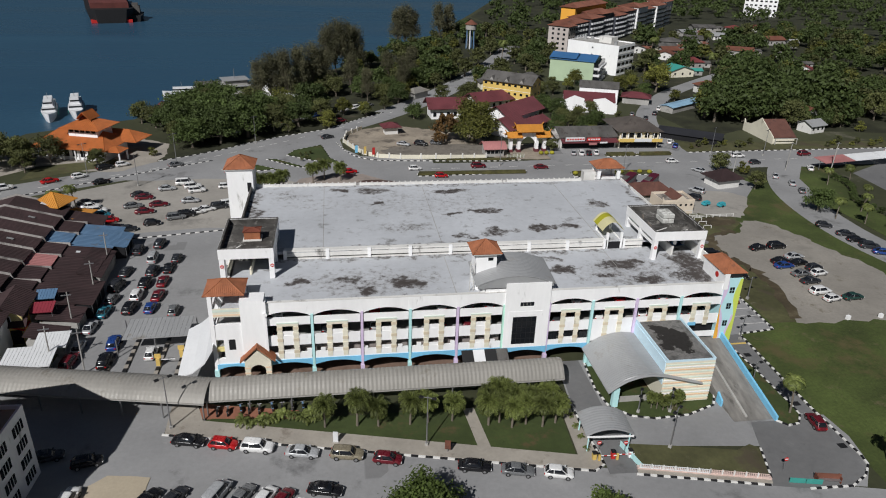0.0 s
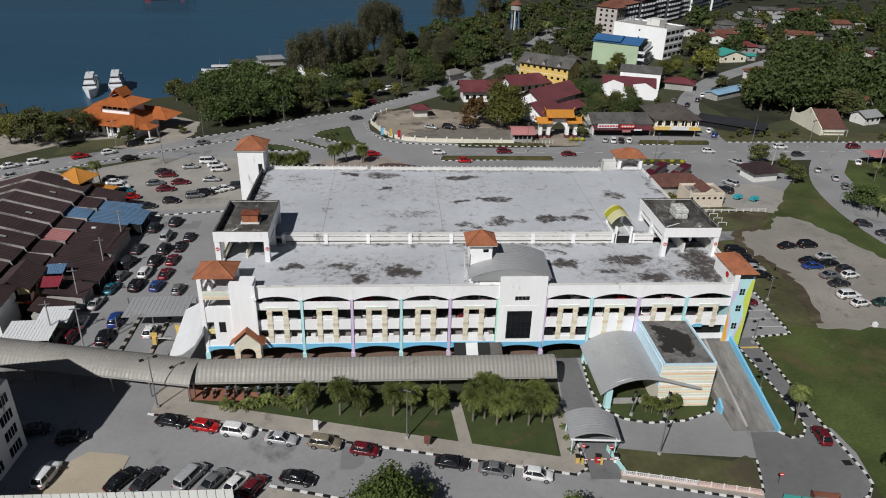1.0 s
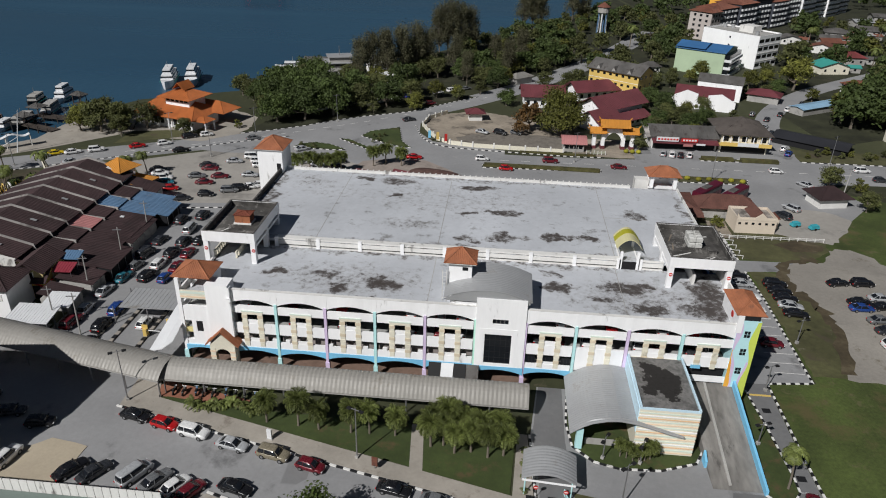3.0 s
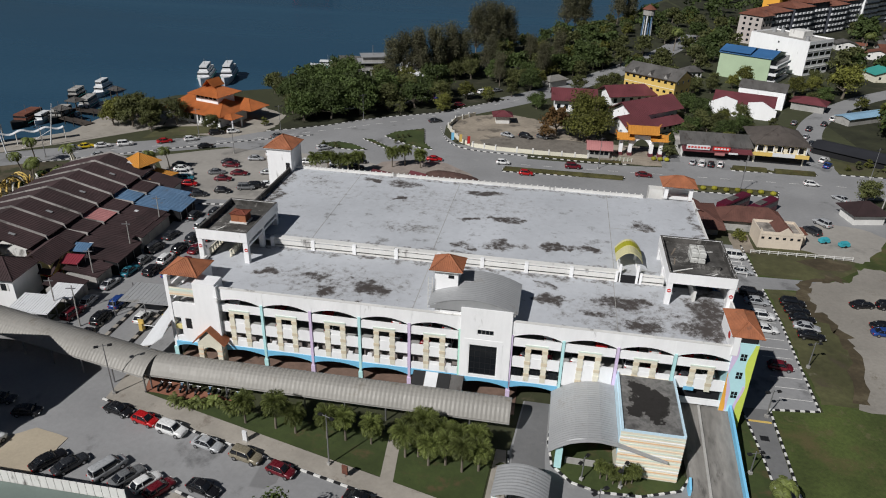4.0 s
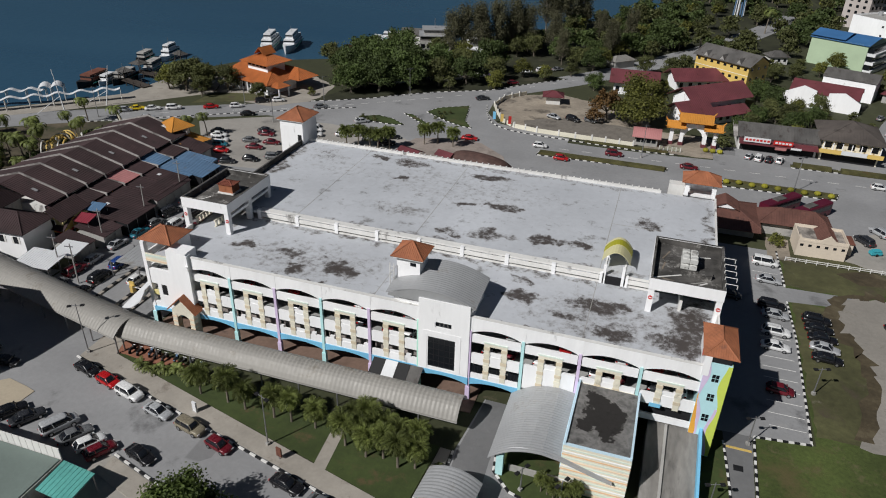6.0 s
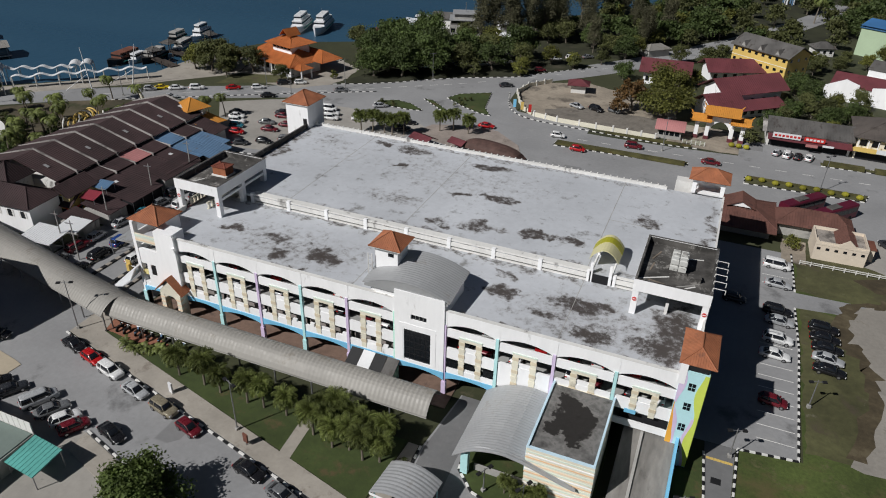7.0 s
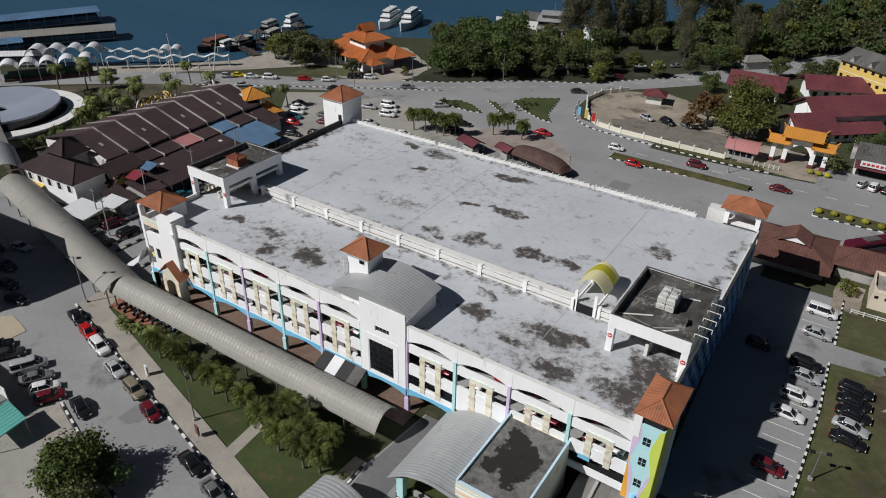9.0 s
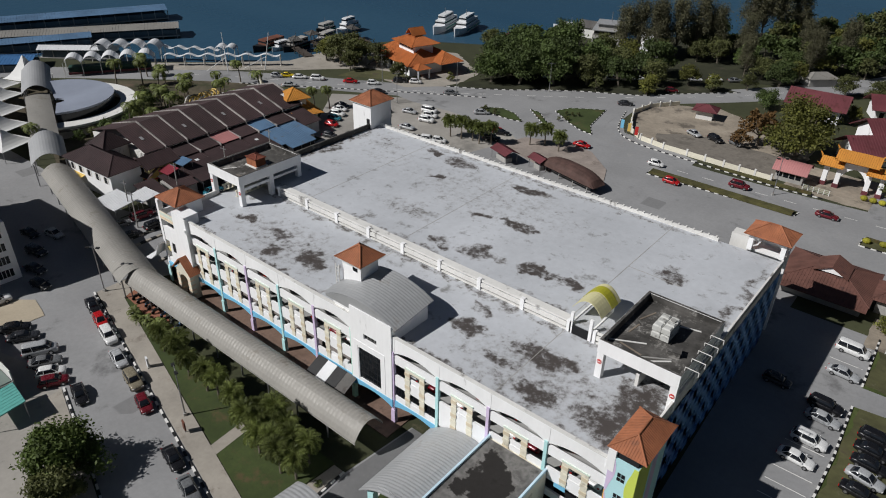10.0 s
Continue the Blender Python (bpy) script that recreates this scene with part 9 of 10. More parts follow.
part("gable_fin", Shape().along_y([(-11.5, 0), (-2.0, 0), (-2.0, 5.5), (-6, 6.6), (-11.5, 3.8)], -6.2, -5.6).along_y([(1.5, 0), (11.0, 0), (11.0, 3.6), (6, 6.2), (1.5, 5.4)], -6.2, -5.6), WHITE, v)
v2 = house("white_villa", 112, 284, -20, 16, 10, 6.6, "gable_x", WHITE, GREY_ROOF, "taller white house behind with a grey gable roof", "house", 2.0, 0.3)
house("maroon_shed", 128, 281, -25, 11, 7, 2.8, "hip", CONCRETE, MAROON_ROOF, "low shed with a dark maroon roof", "shed", 1.8, 0.8)
house("blue_canopy", 144, 270, 33, 24, 5.5, 2.6, "gable_x", CONCRETE, mat("sky_blue_sheet", (0.28, 0.46, 0.62), 0.5), "long low roof of pale blue sheet beside the side street", "shed", 0.5, 0.5)
house("black_net_shed", 125.5, 226, -34, 21, 9, 2.2, "gable_x", DARK, mat("black_shade_net", (0.02, 0.021, 0.026), 0.9), "long nursery roof of black shade netting", "shed", 1.0, 0.6)
e_ = house("gable_house", 156.8, 226.4, 0, 8.0, 16.4, 2.4, "gable_x", CREAM, SHED_TILE, "cream house with a swooping side wall and red-brown roof", "house", 4.4, 0.4)
part("side_wall", Shape().along_x([(-8.8, 0), (10.4, 0), (10.4, 4.4), (9.4, 3.2), (6.0, 3.6), (2.8, 5.4), (0.2, 7.2), (-8.8, 2.5)], -4.75, -4.45), CREAM, e_)
part("verandah", Shape().box(-4.2, 4.2, -9.6, -9.4, 2.1, 2.3).box(-4.2, -4.0, -9.6, -9.4, 0, 2.1).box(4.0, 4.2, -9.6, -9.4, 0, 2.1), CONCRETE, e_)
for k in range(7):
    t = thing("car_canopy", 156 + k * 12, 190.6 + k * 2.2, 0, 10.5, "long white sheet car canopy on posts", "canopy", "white car canopies")
    part("roof", Shape().slope((-6, -2.6, 3.0), (5.9, -2.6, 3.0), (5.9, 2.6, 3.5), (-6, 2.6, 3.5), rib=0.05, gap=0.8), METAL_WHITE if k else PINK_ROOF, t)
    for px in (-5.5, 5.5):
        part("post", Shape().tube((px, 0, 0), (px, 0, 3.2), 0.1), STEEL, t)
# small houses scattered uphill
r = random.Random(21)
HOUSES = [(175, 340, 14.7, "teal"), (193, 362, 12.4, "red"), (218, 439, 14, "grey"), (191, 389, 13, "brown"), (230, 433, 10.5, "white"), (269, 468, 12.5, "white"), (300, 507, 10, "red"), (279, 514, 18, "grey"), (322, 515, 11.6, "red"),
          (246, 404, 16, "brown"), (296, 449, 14, "brown"), (270, 397, 8.5, "red"), (302, 435, 6.5, "white"), (254, 362, 13.4, "grey"), (247, 345, 13, "red"), (246, 329, 14.6, "maroon"), (218, 341, 7, "teal"), (215, 326, 7, "brown")]
HOUSES2 = [(224, 313, 10, "blue"), (232, 289, 9, "maroon"), (188, 251, 7, "brown"), (178, 234, 8.5, "white"), (170, 300, 10, "brown"), (70, 310, 10, "grey"), (92, 322, 8, "grey"),
           (206, 420, 12, "grey"), (240, 452, 12, "grey"), (200, 404, 11, "brown"), (252, 486, 13, "white"), (174, 374, 10, "grey"), (182, 412, 11, "grey")]
for x, y, lx, c in HOUSES + HOUSES2:
    rm = {"teal": TEAL_ROOF, "blue": BLUE_DULL, "red": mat("red_roof_sheet", (0.19, 0.045, 0.045), 0.7, var=0.25), "brown": BROWN_ROOF2, "maroon": MAROON_ROOF, "white": METAL, "grey": GREY_ROOF}[c]
    ly = lx * r.uniform(0.6, 0.75)
    house("small_house", x, y, r.uniform(-30, 30), lx - 1, ly, r.uniform(2.8, 3.8), r.choice(("hip", "gable_x", "gable_x", "gable_y")), r.choice((WHITE_OLD, CREAM, CONCRETE, CONCRETE)), rm, "small house with a " + {"teal": "teal sheet", "blue": "faded blue", "red": "red sheet", "brown": "red-brown tiled", "maroon": "dark maroon", "white": "pale metal", "grey": "dark grey"}[c] + " roof among trees",
          "house", r.uniform(1.3, 2.2), 0.7, (("s", 3, 1.0, 1.1, 1.2),), group="houses among the trees")
    if lx > 10:                                              # a lower lean-to at the back of the larger ones
        house("small_house", x + lx * 0.8, y + 2.5, r.uniform(-20, 20), 5.0, 4.4, 2.4, "gable_x", CONCRETE, r.choice((GREY_ROOF, BROWN_ROOF2, rm)), "low lean-to outbuilding beside a house", "house", 1.0, 0.4, (("s", 1, 1.0, 1.0, 1.0),), group="houses among the trees")
hw = house("white_apartment", 392, 624, -30, 28, 14, 15, "flat", WHITE, CONCRETE, "distant white apartment block on the wooded hill", "building", 0, 0, (("s", 7, 2.2, 1.4, 1.2), ("w", 3, 2.0, 1.4, 1.2)), 4)
# boat houses by the shore
house("boat_house", -47, 297, 8, 15, 8, 4.0, "gable_x", WHITE_OLD, GREY_ROOF, "grey-roofed boat house on the shore", "boat house", 1.8, 0.6)
sp = house("shore_hall", -38.5, 289.5, 20, 12, 9, 3.4, "flat", CONCRETE, METAL, "pale grey tiered hall with open decks by the shore", "hall", 0, 0, (("s", 5, 1.6, 1.6, 1.2),))
for k, (w2, d2) in enumerate(((11, 8.4), (8.6, 6.4))):
    part("deck_roof", Shape().box(-w2 / 2 - 0.8, w2 / 2 + 0.8, -d2 / 2 - 0.8, d2 / 2 + 0.8, 5.8 + k * 2.2, 6.05 + k * 2.2), METAL, sp)
    part("storey", Shape().box(-w2 / 2, w2 / 2, -d2 / 2, d2 / 2, 4.1 + k * 1.95, 5.8 + k * 2.2), GREY_ROOF if k == 0 else CONCRETE, sp)
part("mast", Shape().tube((0, 0, 8.2), (0, 0, 12.0), 0.12), STEEL, sp)
house("park_shelter", 35, 292, 45, 9, 5, 2.6, "hip", CONCRETE, METAL_TAN, "park shelter with a low grey hipped roof", "shelter", 1.6, 0.6)
house("boat_house", -24, 297, 45, 8, 6, 4.6, "gable_x", WHITE, METAL_WHITE, "white gabled boat house among the shore trees", "boat house", 2.2, 0.5)
house("boat_house", -18, 282, 8, 7, 5, 3.4, "gable_x", WHITE, METAL_WHITE, "small white-roofed shore pavilion", "pavilion", 1.0, 0.5)
boat(-62, 300, 190, 16, 4, "white pleasure boat at the shore jetty", 1)

# ---------------------------------------------------------------- trees and planting
def leaf_cloud(centres, per, spread, size, seed, flat=0.7):
    """Many small bent leaf clumps round the given centres."""
    g = np.random.default_rng(seed)
    c = np.repeat(np.array(centres, dtype=float), per, axis=0)
    d = g.normal(size=(len(c), 3))
    d /= np.linalg.norm(d, axis=1, keepdims=True)
    rad = spread * np.abs(g.normal(0.72, 0.3, size=(len(c), 1)))
    p = c[:, :3] + d * rad * c[:, 3:4] * np.array([1, 1, flat])
    n = d * 0.8 + g.normal(size=d.shape) * 0.7 + np.array([0, 0, 0.35])
    n /= np.linalg.norm(n, axis=1, keepdims=True)
    t = np.cross(n, g.normal(size=n.shape))
    t /= np.linalg.norm(t, axis=1, keepdims=True)
    b = np.cross(n, t)
    s = size * g.uniform(0.6, 1.3, size=(len(c), 1))
    quads = np.stack([p - t * s, p - b * s * 0.55 + n * s * 0.12, p + t * s, p + b * s * 0.55 + n * s * 0.12], axis=1)
    return quads.reshape(-1, 3)


def quad_mesh(name, pts, material):
    me = bpy.data.meshes.new(name)
    k = len(pts) // 4
    me.vertices.add(len(pts))
    me.vertices.foreach_set("co", np.asarray(pts, dtype=np.float32).ravel())
    me.loops.add(len(pts))
    me.loops.foreach_set("vertex_index", np.arange(len(pts), dtype=np.int32))
    me.polygons.add(k)
    me.polygons.foreach_set("loop_start", np.arange(0, len(pts), 4, dtype=np.int32))
    me.update(calc_edges=True)
    me.validate()
    me.materials.append(material)
    return me


def tree_form(seed, height, radius, trunk_h, clumps, per, size, material, open_=0.9, tall=1.0, label="", flat=0.7):
    """A tree: tapered leaning trunk, limbs, a crown of leaf clumps with gaps."""
    r = random.Random(seed)
    t = thing("tree", 0, 0, -500, 0, label, "tree", "trees")
    tr = Shape()
    top = Vector((r.uniform(-0.4, 0.4), r.uniform(-0.4, 0.4), trunk_h))
    tr.tube((0, 0, 0), top * 0.55, radius * 0.075, radius * 0.055, 8)
    tr.tube(top * 0.55, top, radius * 0.055, radius * 0.04, 8)
    centres = []
    for k in range(clumps):
        a = 2 * math.pi * k / clumps + r.uniform(-0.5, 0.5)
        u = r.uniform(0, 1)
        rr = radius * (0.25 + 0.62 * r.random() ** 0.7) * (1 - 0.45 * u)
        z = trunk_h + (height - trunk_h) * (0.15 + 0.75 * u)
        p = Vector((math.cos(a) * rr, math.sin(a) * rr, z))
        centres.append((*p, radius * r.uniform(0.18, 0.46)))
        mid = top.lerp(p, 0.5) + Vector((0, 0, -0.06 * height))
        if k % 2 == 0:
            tr.tube(top * 0.8, mid, radius * 0.03, radius * 0.02, 5)
            tr.tube(mid, p, radius * 0.02, radius * 0.008, 5)
    part("trunk", tr, BARK, t)
    crown = new("crown", quad_mesh("crown", leaf_cloud(centres, per, open_, size, seed, flat * tall), material))
    crown.parent = t
    return t


FORMS = {
    "broad": [tree_form(k, 9.8, 6.6, 2.8, 40, 130, 0.36, LEAF, label="broad dark green shade tree with spreading crown") for k in (1, 2, 3)],
    "olive": [tree_form(k, 8.8, 4.9, 2.4, 30, 120, 0.31, LEAF2, label="olive green rounded tree with dense leaves") for k in (4, 5)],
    "fresh": [tree_form(k, 7.5, 4.4, 2.0, 26, 120, 0.30, LEAF3, label="bright yellow-green tree with full crown") for k in (6, 7)],
    "tall": [tree_form(k, 19.0, 4.6, 4.5, 60, 150, 0.24, LEAF_DRY, tall=2.2, open_=1.15, label="tall feathery casuarina tree by the shore") for k in (8, 9)],
    "rust": [tree_form(10, 6.5, 3.6, 2.2, 16, 90, 0.34, LEAF_RUST, label="thin tree with rusty brown leaves")],
    "near": [tree_form(12, 6.4, 5.0, 1.4, 40, 380, 0.25, LEAF_NEAR, open_=0.85, label="dense dark green tree beside the street"), tree_form(13, 6.5, 4.2, 1.4, 36, 340, 0.24, LEAF2, open_=0.85, label="dry olive tree beside the street")],
    "temple": [tree_form(14, 11.5, 7.4, 2.0, 44, 260, 0.30, LEAF3, label="large yellow-green tree beside the temple gate")],
}
SMALL = {
    "broad": tree_form(21, 9.8, 6.6, 1.6, 22, 44, 0.62, LEAF, label="low dark green bush with dense leaves"),
    "olive": tree_form(22, 8.8, 4.9, 1.4, 20, 44, 0.52, LEAF2, label="low olive green bush with dense leaves"),
    "fresh": tree_form(23, 7.5, 4.4, 1.2, 18, 44, 0.50, LEAF3, label="low yellow-green bush with loose leaves"),
}
FAR_LEAVES = {}


def far_tree(kind, x, y, scale, seed):
    """Adds a tree's crown and trunk to the mass of far trees."""
    f = FORMS[kind][seed % len(FORMS[kind])]
    crown = next(o for o in f.children if o.name.startswith("crown"))
    co = np.empty(len(crown.data.vertices) * 3, dtype=np.float32)
    crown.data.vertices.foreach_get("co", co)
    keep, grow = (4, 1.8) if y < 360 else (6, 2.2)
    co = co.reshape(-1, 4, 3)[::keep] * scale
    mid = co.mean(axis=1, keepdims=True)
    co = (mid + (co - mid) * grow).reshape(-1, 3)
    a = radians((x * 37 + y * 17) % 360)
    rot = np.array([[math.cos(a), -math.sin(a), 0], [math.sin(a), math.cos(a), 0], [0, 0, 1]], dtype=np.float32)
    FAR_LEAVES.setdefault(crown.data.materials[0].name, []).append(co @ rot.T + np.array([x, y, 0], dtype=np.float32))
    w, h = 0.3 * scale, 6.0 * scale
    ring = [(x - w, y - w), (x + w, y - w), (x + w, y + w), (x - w, y + w)]
    quads = []
    for p, q in zip(ring, ring[1:] + ring[:1]):
        quads += [(*p, 0), (*q, 0), (q[0] * 0.4 + x * 0.6, q[1] * 0.4 + y * 0.6, h), (p[0] * 0.4 + x * 0.6, p[1] * 0.4 + y * 0.6, h)]
    FAR_LEAVES.setdefault(BARK.name, []).append(np.array(quads, dtype=np.float32))


def tree(kind, x, y, scale=1.0, seed=0, z=0.0):
    f = SMALL[kind] if scale < 0.56 and kind in SMALL else FORMS[kind][seed % len(FORMS[kind])]
    o = copy_thing(f, pose(x, y, z, 0, 0, (x * 37 + y * 17) % 360))
    o.scale = (scale,) * 3
    return o


def frond_mesh(seed, fronds, length, droop, material, fluffy=False, up=0.5):
    """Arching fronds; the fluffy kind carries narrow leaflets all round its stalk."""
    g = random.Random(seed)
    pts = []
    for k in range(fronds):
        a = 2.4 * k + g.uniform(-0.2, 0.2)
        e = (1.35 - 1.75 * ((k + 0.5) / fronds) + g.uniform(-0.12, 0.12)) if fluffy else up + g.uniform(-0.45, 0.55)
        L = length * g.uniform(0.85, 1.1)
        d = Vector((math.cos(a), math.sin(a), 0))
        side = Vector((-d.y, d.x, 0))
        p = Vector((0, 0, 0))
        steps = 11 if fluffy else 14
        ang = e
        for s in range(steps):
            way = d * math.cos(ang) + Vector((0, 0, 1)) * math.sin(ang)
            q = p + way * (L / steps)
            ang -= droop / steps * (1 + s / steps)
            w = 0.32 * L * math.sin(math.pi * (0.16 + 0.8 * s / steps)) * (0.74 if fluffy else 0.6)
            if fluffy:
                over = side.cross(way)
                for b in (0.15, 1.25, 1.9, 3.0):
                    b += g.uniform(-0.25, 0.25)
                    out = side * math.cos(b) - over * math.sin(b)
                    tip = p + out * w + way * w * 0.75
                    wide = way * (L / steps) * 0.8
                    pts += [p - wide * 0.4, p + wide * 0.6, tip + wide * 0.2, tip - wide * 0.3]
            else:
                for sgn in (-1, 1):
                    tip = p.lerp(q, 0.7) + side * sgn * w + (q - p) * 0.9 + Vector((0, 0, -0.3 * w))
                    pts += [p, q, tip, p.lerp(tip, 0.6) - (q - p) * 0.3]
            p = q
    return quad_mesh("fronds", [tuple(v) for v in pts], material)


def palm_form(seed, height, length, fronds, droop, fluffy, label, lean=0.3, up=0.5):
    r = random.Random(seed)
    t = thing("palm", 0, 0, -500, 0, label, "palm tree", "palms")
    sh = Shape()
    pts = [Vector((lean * (k / 5) ** 2, 0, height * k / 5)) for k in range(6)]
    for k, (a, b) in enumerate(zip(pts, pts[1:])):
        sh.tube(a, b, 0.2 - 0.018 * k, 0.185 - 0.018 * k, 8)
    part("trunk", sh, BARK, t)
    c = new("crown", frond_mesh(seed, fronds, length, droop, FROND, fluffy, up))
    c.parent = t
    c.location = pts[-1]
    return t


PALMS = [palm_form(k, 3.9 + 0.4 * (k % 3), 2.35, 40, 1.25, True, "foxtail palm with a bushy green crown", 0.2, 0.55) for k in (1, 2, 3)]
COCO = [palm_form(k, 6.5, 3.3, 15, 2.3, False, "tall coconut palm with drooping fronds", 0.9) for k in (4, 5)]
CYCAD = [palm_form(6, 0.7, 1.7, 13, 1.7, False, "low spreading cycad in the planting bed", 0.0, 0.8)]


def palm(forms, x, y, s=1.0, k=0, z=0.05):
    o = copy_thing(forms[k % len(forms)], pose(x, y, z, 0, 0, (x * 53 + y * 29) % 360))
    o.scale = (s,) * 3


r = random.Random(8)
for k, (x, y) in enumerate(((-2.1, 82.3), (2.5, 82.1), (5.5, 81.7), (10.1, 81.6), (12.7, 81.7), (16.3, 81.7), (21.4, 80.2), (23.1, 80.6), (24.7, 79.3), (26.9, 79.8), (29.2, 79.0), (31.3, 79.6), (28.3, 81.9), (23.4, 82.9), (26.4, 82.7), (30.6, 82.2), (21.6, 82.6))):
    palm(PALMS, x, y, r.uniform(0.84, 0.98), k)
for k in range(14):
    palm(CYCAD, -13.5 + k * 0.82 + r.uniform(-0.3, 0.3), 84.3 + r.uniform(-0.7, 0.9), r.uniform(0.65, 1.05), 0, 0.1)
for k in range(6):
    palm(PALMS, 47.0 + k * 0.8, 80.9 + r.uniform(-0.5, 0.5), r.uniform(0.42, 0.55), k, 0.14)
for k in range(4):
    palm(CYCAD, 34.0, 73.5 + k * 2.4, 0.45, 0, 0.14)
palm(COCO, 68.0, 78.0, 0.85, 0)
palm(COCO, 74.6, 65.2, 0.75, 1)
for k, (x, y) in enumerate(((-5.9, 186.5), (-2.8, 188.6), (1.7, 187.8), (-24.5, 177.6), (-21.4, 178.2), (-18.5, 179.2), (-16, 178.6), (-13.4, 180.2), (-66, 168), (-62.5, 170.5))):
    palm(COCO if k > 7 else PALMS, x, y, 0.9 if k > 7 else 1.0, k)
for k, (x, y) in enumerate(((-98, 140), (-94, 146), (-101, 150), (-90, 137), (-104, 143), (-112, 150), (-118, 146), (-86, 165), (-96, 158), (-122, 140), (-100, 168), (-92, 104), (-112, 100), (-88, 128), (-126, 152), (-93, 132))):
    palm(COCO, x, y, r.uniform(0.9, 1.25), k)
for k, (x, y) in enumerate(((134, 147), (137, 139), (140, 131), (139, 155), (146, 162), (144, 176), (151, 176), (128.6, 151))):
    palm(COCO, x, y, r.uniform(0.7, 0.95), k)
for k, (x, y) in enumerate(((216, 320), (196, 345), (188, 402), (232, 420), (205, 300), (92, 380))):
    palm(COCO, x, y, 1.5, k)

rg = random.Random(12)
for k in range(26):
    x, y = rg.uniform(-128, -70), rg.uniform(120, 172)
    if y < 168 + (x + 70) * 0.62 and (x + 106) ** 2 + (y - 124) ** 2 > 420 and not (x > -84 and y < 158):
        if k % 3:
            palm(COCO, x, y, rg.uniform(0.8, 1.2), k)
        else:
            tree("broad", x, y, rg.uniform(0.3, 0.5), k)
for k in range(30):
    x, y = rg.uniform(-98, -73), rg.uniform(116, 168)
    if (x + 110) ** 2 / 1.3 + (y - 120.6) ** 2 > 360 and y < 170 + (x + 70) * 0.6 and x < -80:
        if k % 2:
            palm(COCO, x, y, rg.uniform(0.7, 1.1), k)
        else:
            tree(("broad", "olive", "fresh")[k % 3], x, y, rg.uniform(0.25, 0.5), k)
for k in range(12):
    a = radians(-16 + k * 9)
    tree(("broad", "olive")[k % 2], -110.6 + 21.5 * math.cos(a), 119.0 + 21.5 * math.sin(a), 0.3 + 0.06 * (k % 3), k)
tree("near", 9.6, 62.4, 1.0, 0)
tree("near", 14.0, 59.4, 0.8, 1)
tree("near", 31.4, 58.4, 0.85, 0)
tree("temple", 47.2, 225.5, 1.22)
tree("fresh", 146, 301, 1.75, 1)
tree("fresh", 112.5, 316, 0.95, 0)
tree("broad", 136, 292, 0.6, 1)
tree("rust", 37.6, 226, 1.5)
tree("rust", 34.5, 221.5, 0.8)
tree("broad", 127.6, 157.0, 0.62, 1)
tree("olive", 116, 188.5, 0.75, 0)
tree("olive", 119.5, 174.0, 0.6, 1)
tree("fresh", 123.6, 187.6, 0.5, 0)
tree("fresh", 79.6, 159.6, 0.4, 0)
tree("olive", 70.2, 212.6, 0.5, 0)
for k, (x, y, s) in enumerate(((-99, 202.5, 0.8), (-93, 203, 0.9), (-87.5, 204.5, 0.85), (-102, 208, 0.8), (-96, 211, 0.8), (-81, 208.5, 0.75), (-90, 210, 0.8), (-85, 200, 0.6))):
    tree("fresh" if k % 3 == 0 else "olive", x, y, s * 1.2, k)
tree("olive", -66.8, 203.4, 0.62, 1)
for k, (x, y, s, kind) in enumerate(((-46, 232, 1.1, "broad"), (-39, 238, 1.15, "broad"), (-31, 244, 1.1, "broad"), (-47, 243, 1.1, "broad"), (-38, 250, 1.2, "broad"), (-54, 240, 0.9, "broad"), (-25, 252, 1.0, "broad"), (-17, 256, 0.95, "olive"), (-44, 260, 1.1, "olive"), (-60, 246, 0.8, "olive"), (-50, 250, 1.1, "broad"), (-42, 228.5, 0.8, "broad"),
                                     (-66, 252, 0.8, "olive"), (-8, 262, 1.1, "broad"), (-19, 266, 1.1, "fresh"), (-46, 272, 1.0, "broad"), (-31, 271, 0.9, "olive"), (-2, 246, 0.7, "fresh"), (12, 262, 0.6, "fresh"), (-52, 254, 1.0, "broad"))):
    tree(kind, x, y, s * 1.1, k)
for k, (x, y, s, kind) in enumerate(((-44, 222, 0.95, "broad"), (-36, 226, 1.1, "broad"), (-28, 233, 1.2, "broad"), (-20, 240, 1.05, "olive"), (-12, 246, 0.9, "broad"), (-15, 237, 0.5, "olive"), (-1.5, 244, 0.55, "fresh"), (12.5, 260, 0.5, "olive"), (-50, 228, 0.8, "olive"), (-4, 254, 0.9, "olive"), (4, 262, 0.85, "fresh"), (-54, 214, 0.35, "fresh"), (20, 270, 0.6, "olive"))):
    tree(kind, x, y, s, k)
row_of_cars([("hatch", "white", -33, 238), ("sedan", "dark", -24, 246), ("suv", "silver", -16, 250), ("hatch", "blue", -6, 260), ("sedan", "white", 4, 268), ("suv", "white", 9, 272), ("sedan", "grey", 14, 276), ("hatch", "white", -10, 256)], 40, "cars under the shore trees", "parked in the shade of trees", z=0.08)
for k, (x, y, s) in enumerate(((-28, 279, 0.9), (-24, 283, 1.0), (-18, 284, 1.05), (-13, 290, 1.1), (-8, 296, 1.1), (-20, 291, 0.95), (-3, 300, 0.95), (-2, 335, 1.2), (2, 338, 1.3), (7, 342, 1.25), (12, 347, 1.1), (38, 416, 1.2), (43, 421, 1.25), (48, 424, 1.1), (68, 456, 1.15), (75, 462, 1.1), (8, 300, 0.85), (14, 284, 0.7), (30, 300, 0.8), (36, 320, 0.85), (24, 312, 0.8))):
    tree("tall", x, y, s, k)
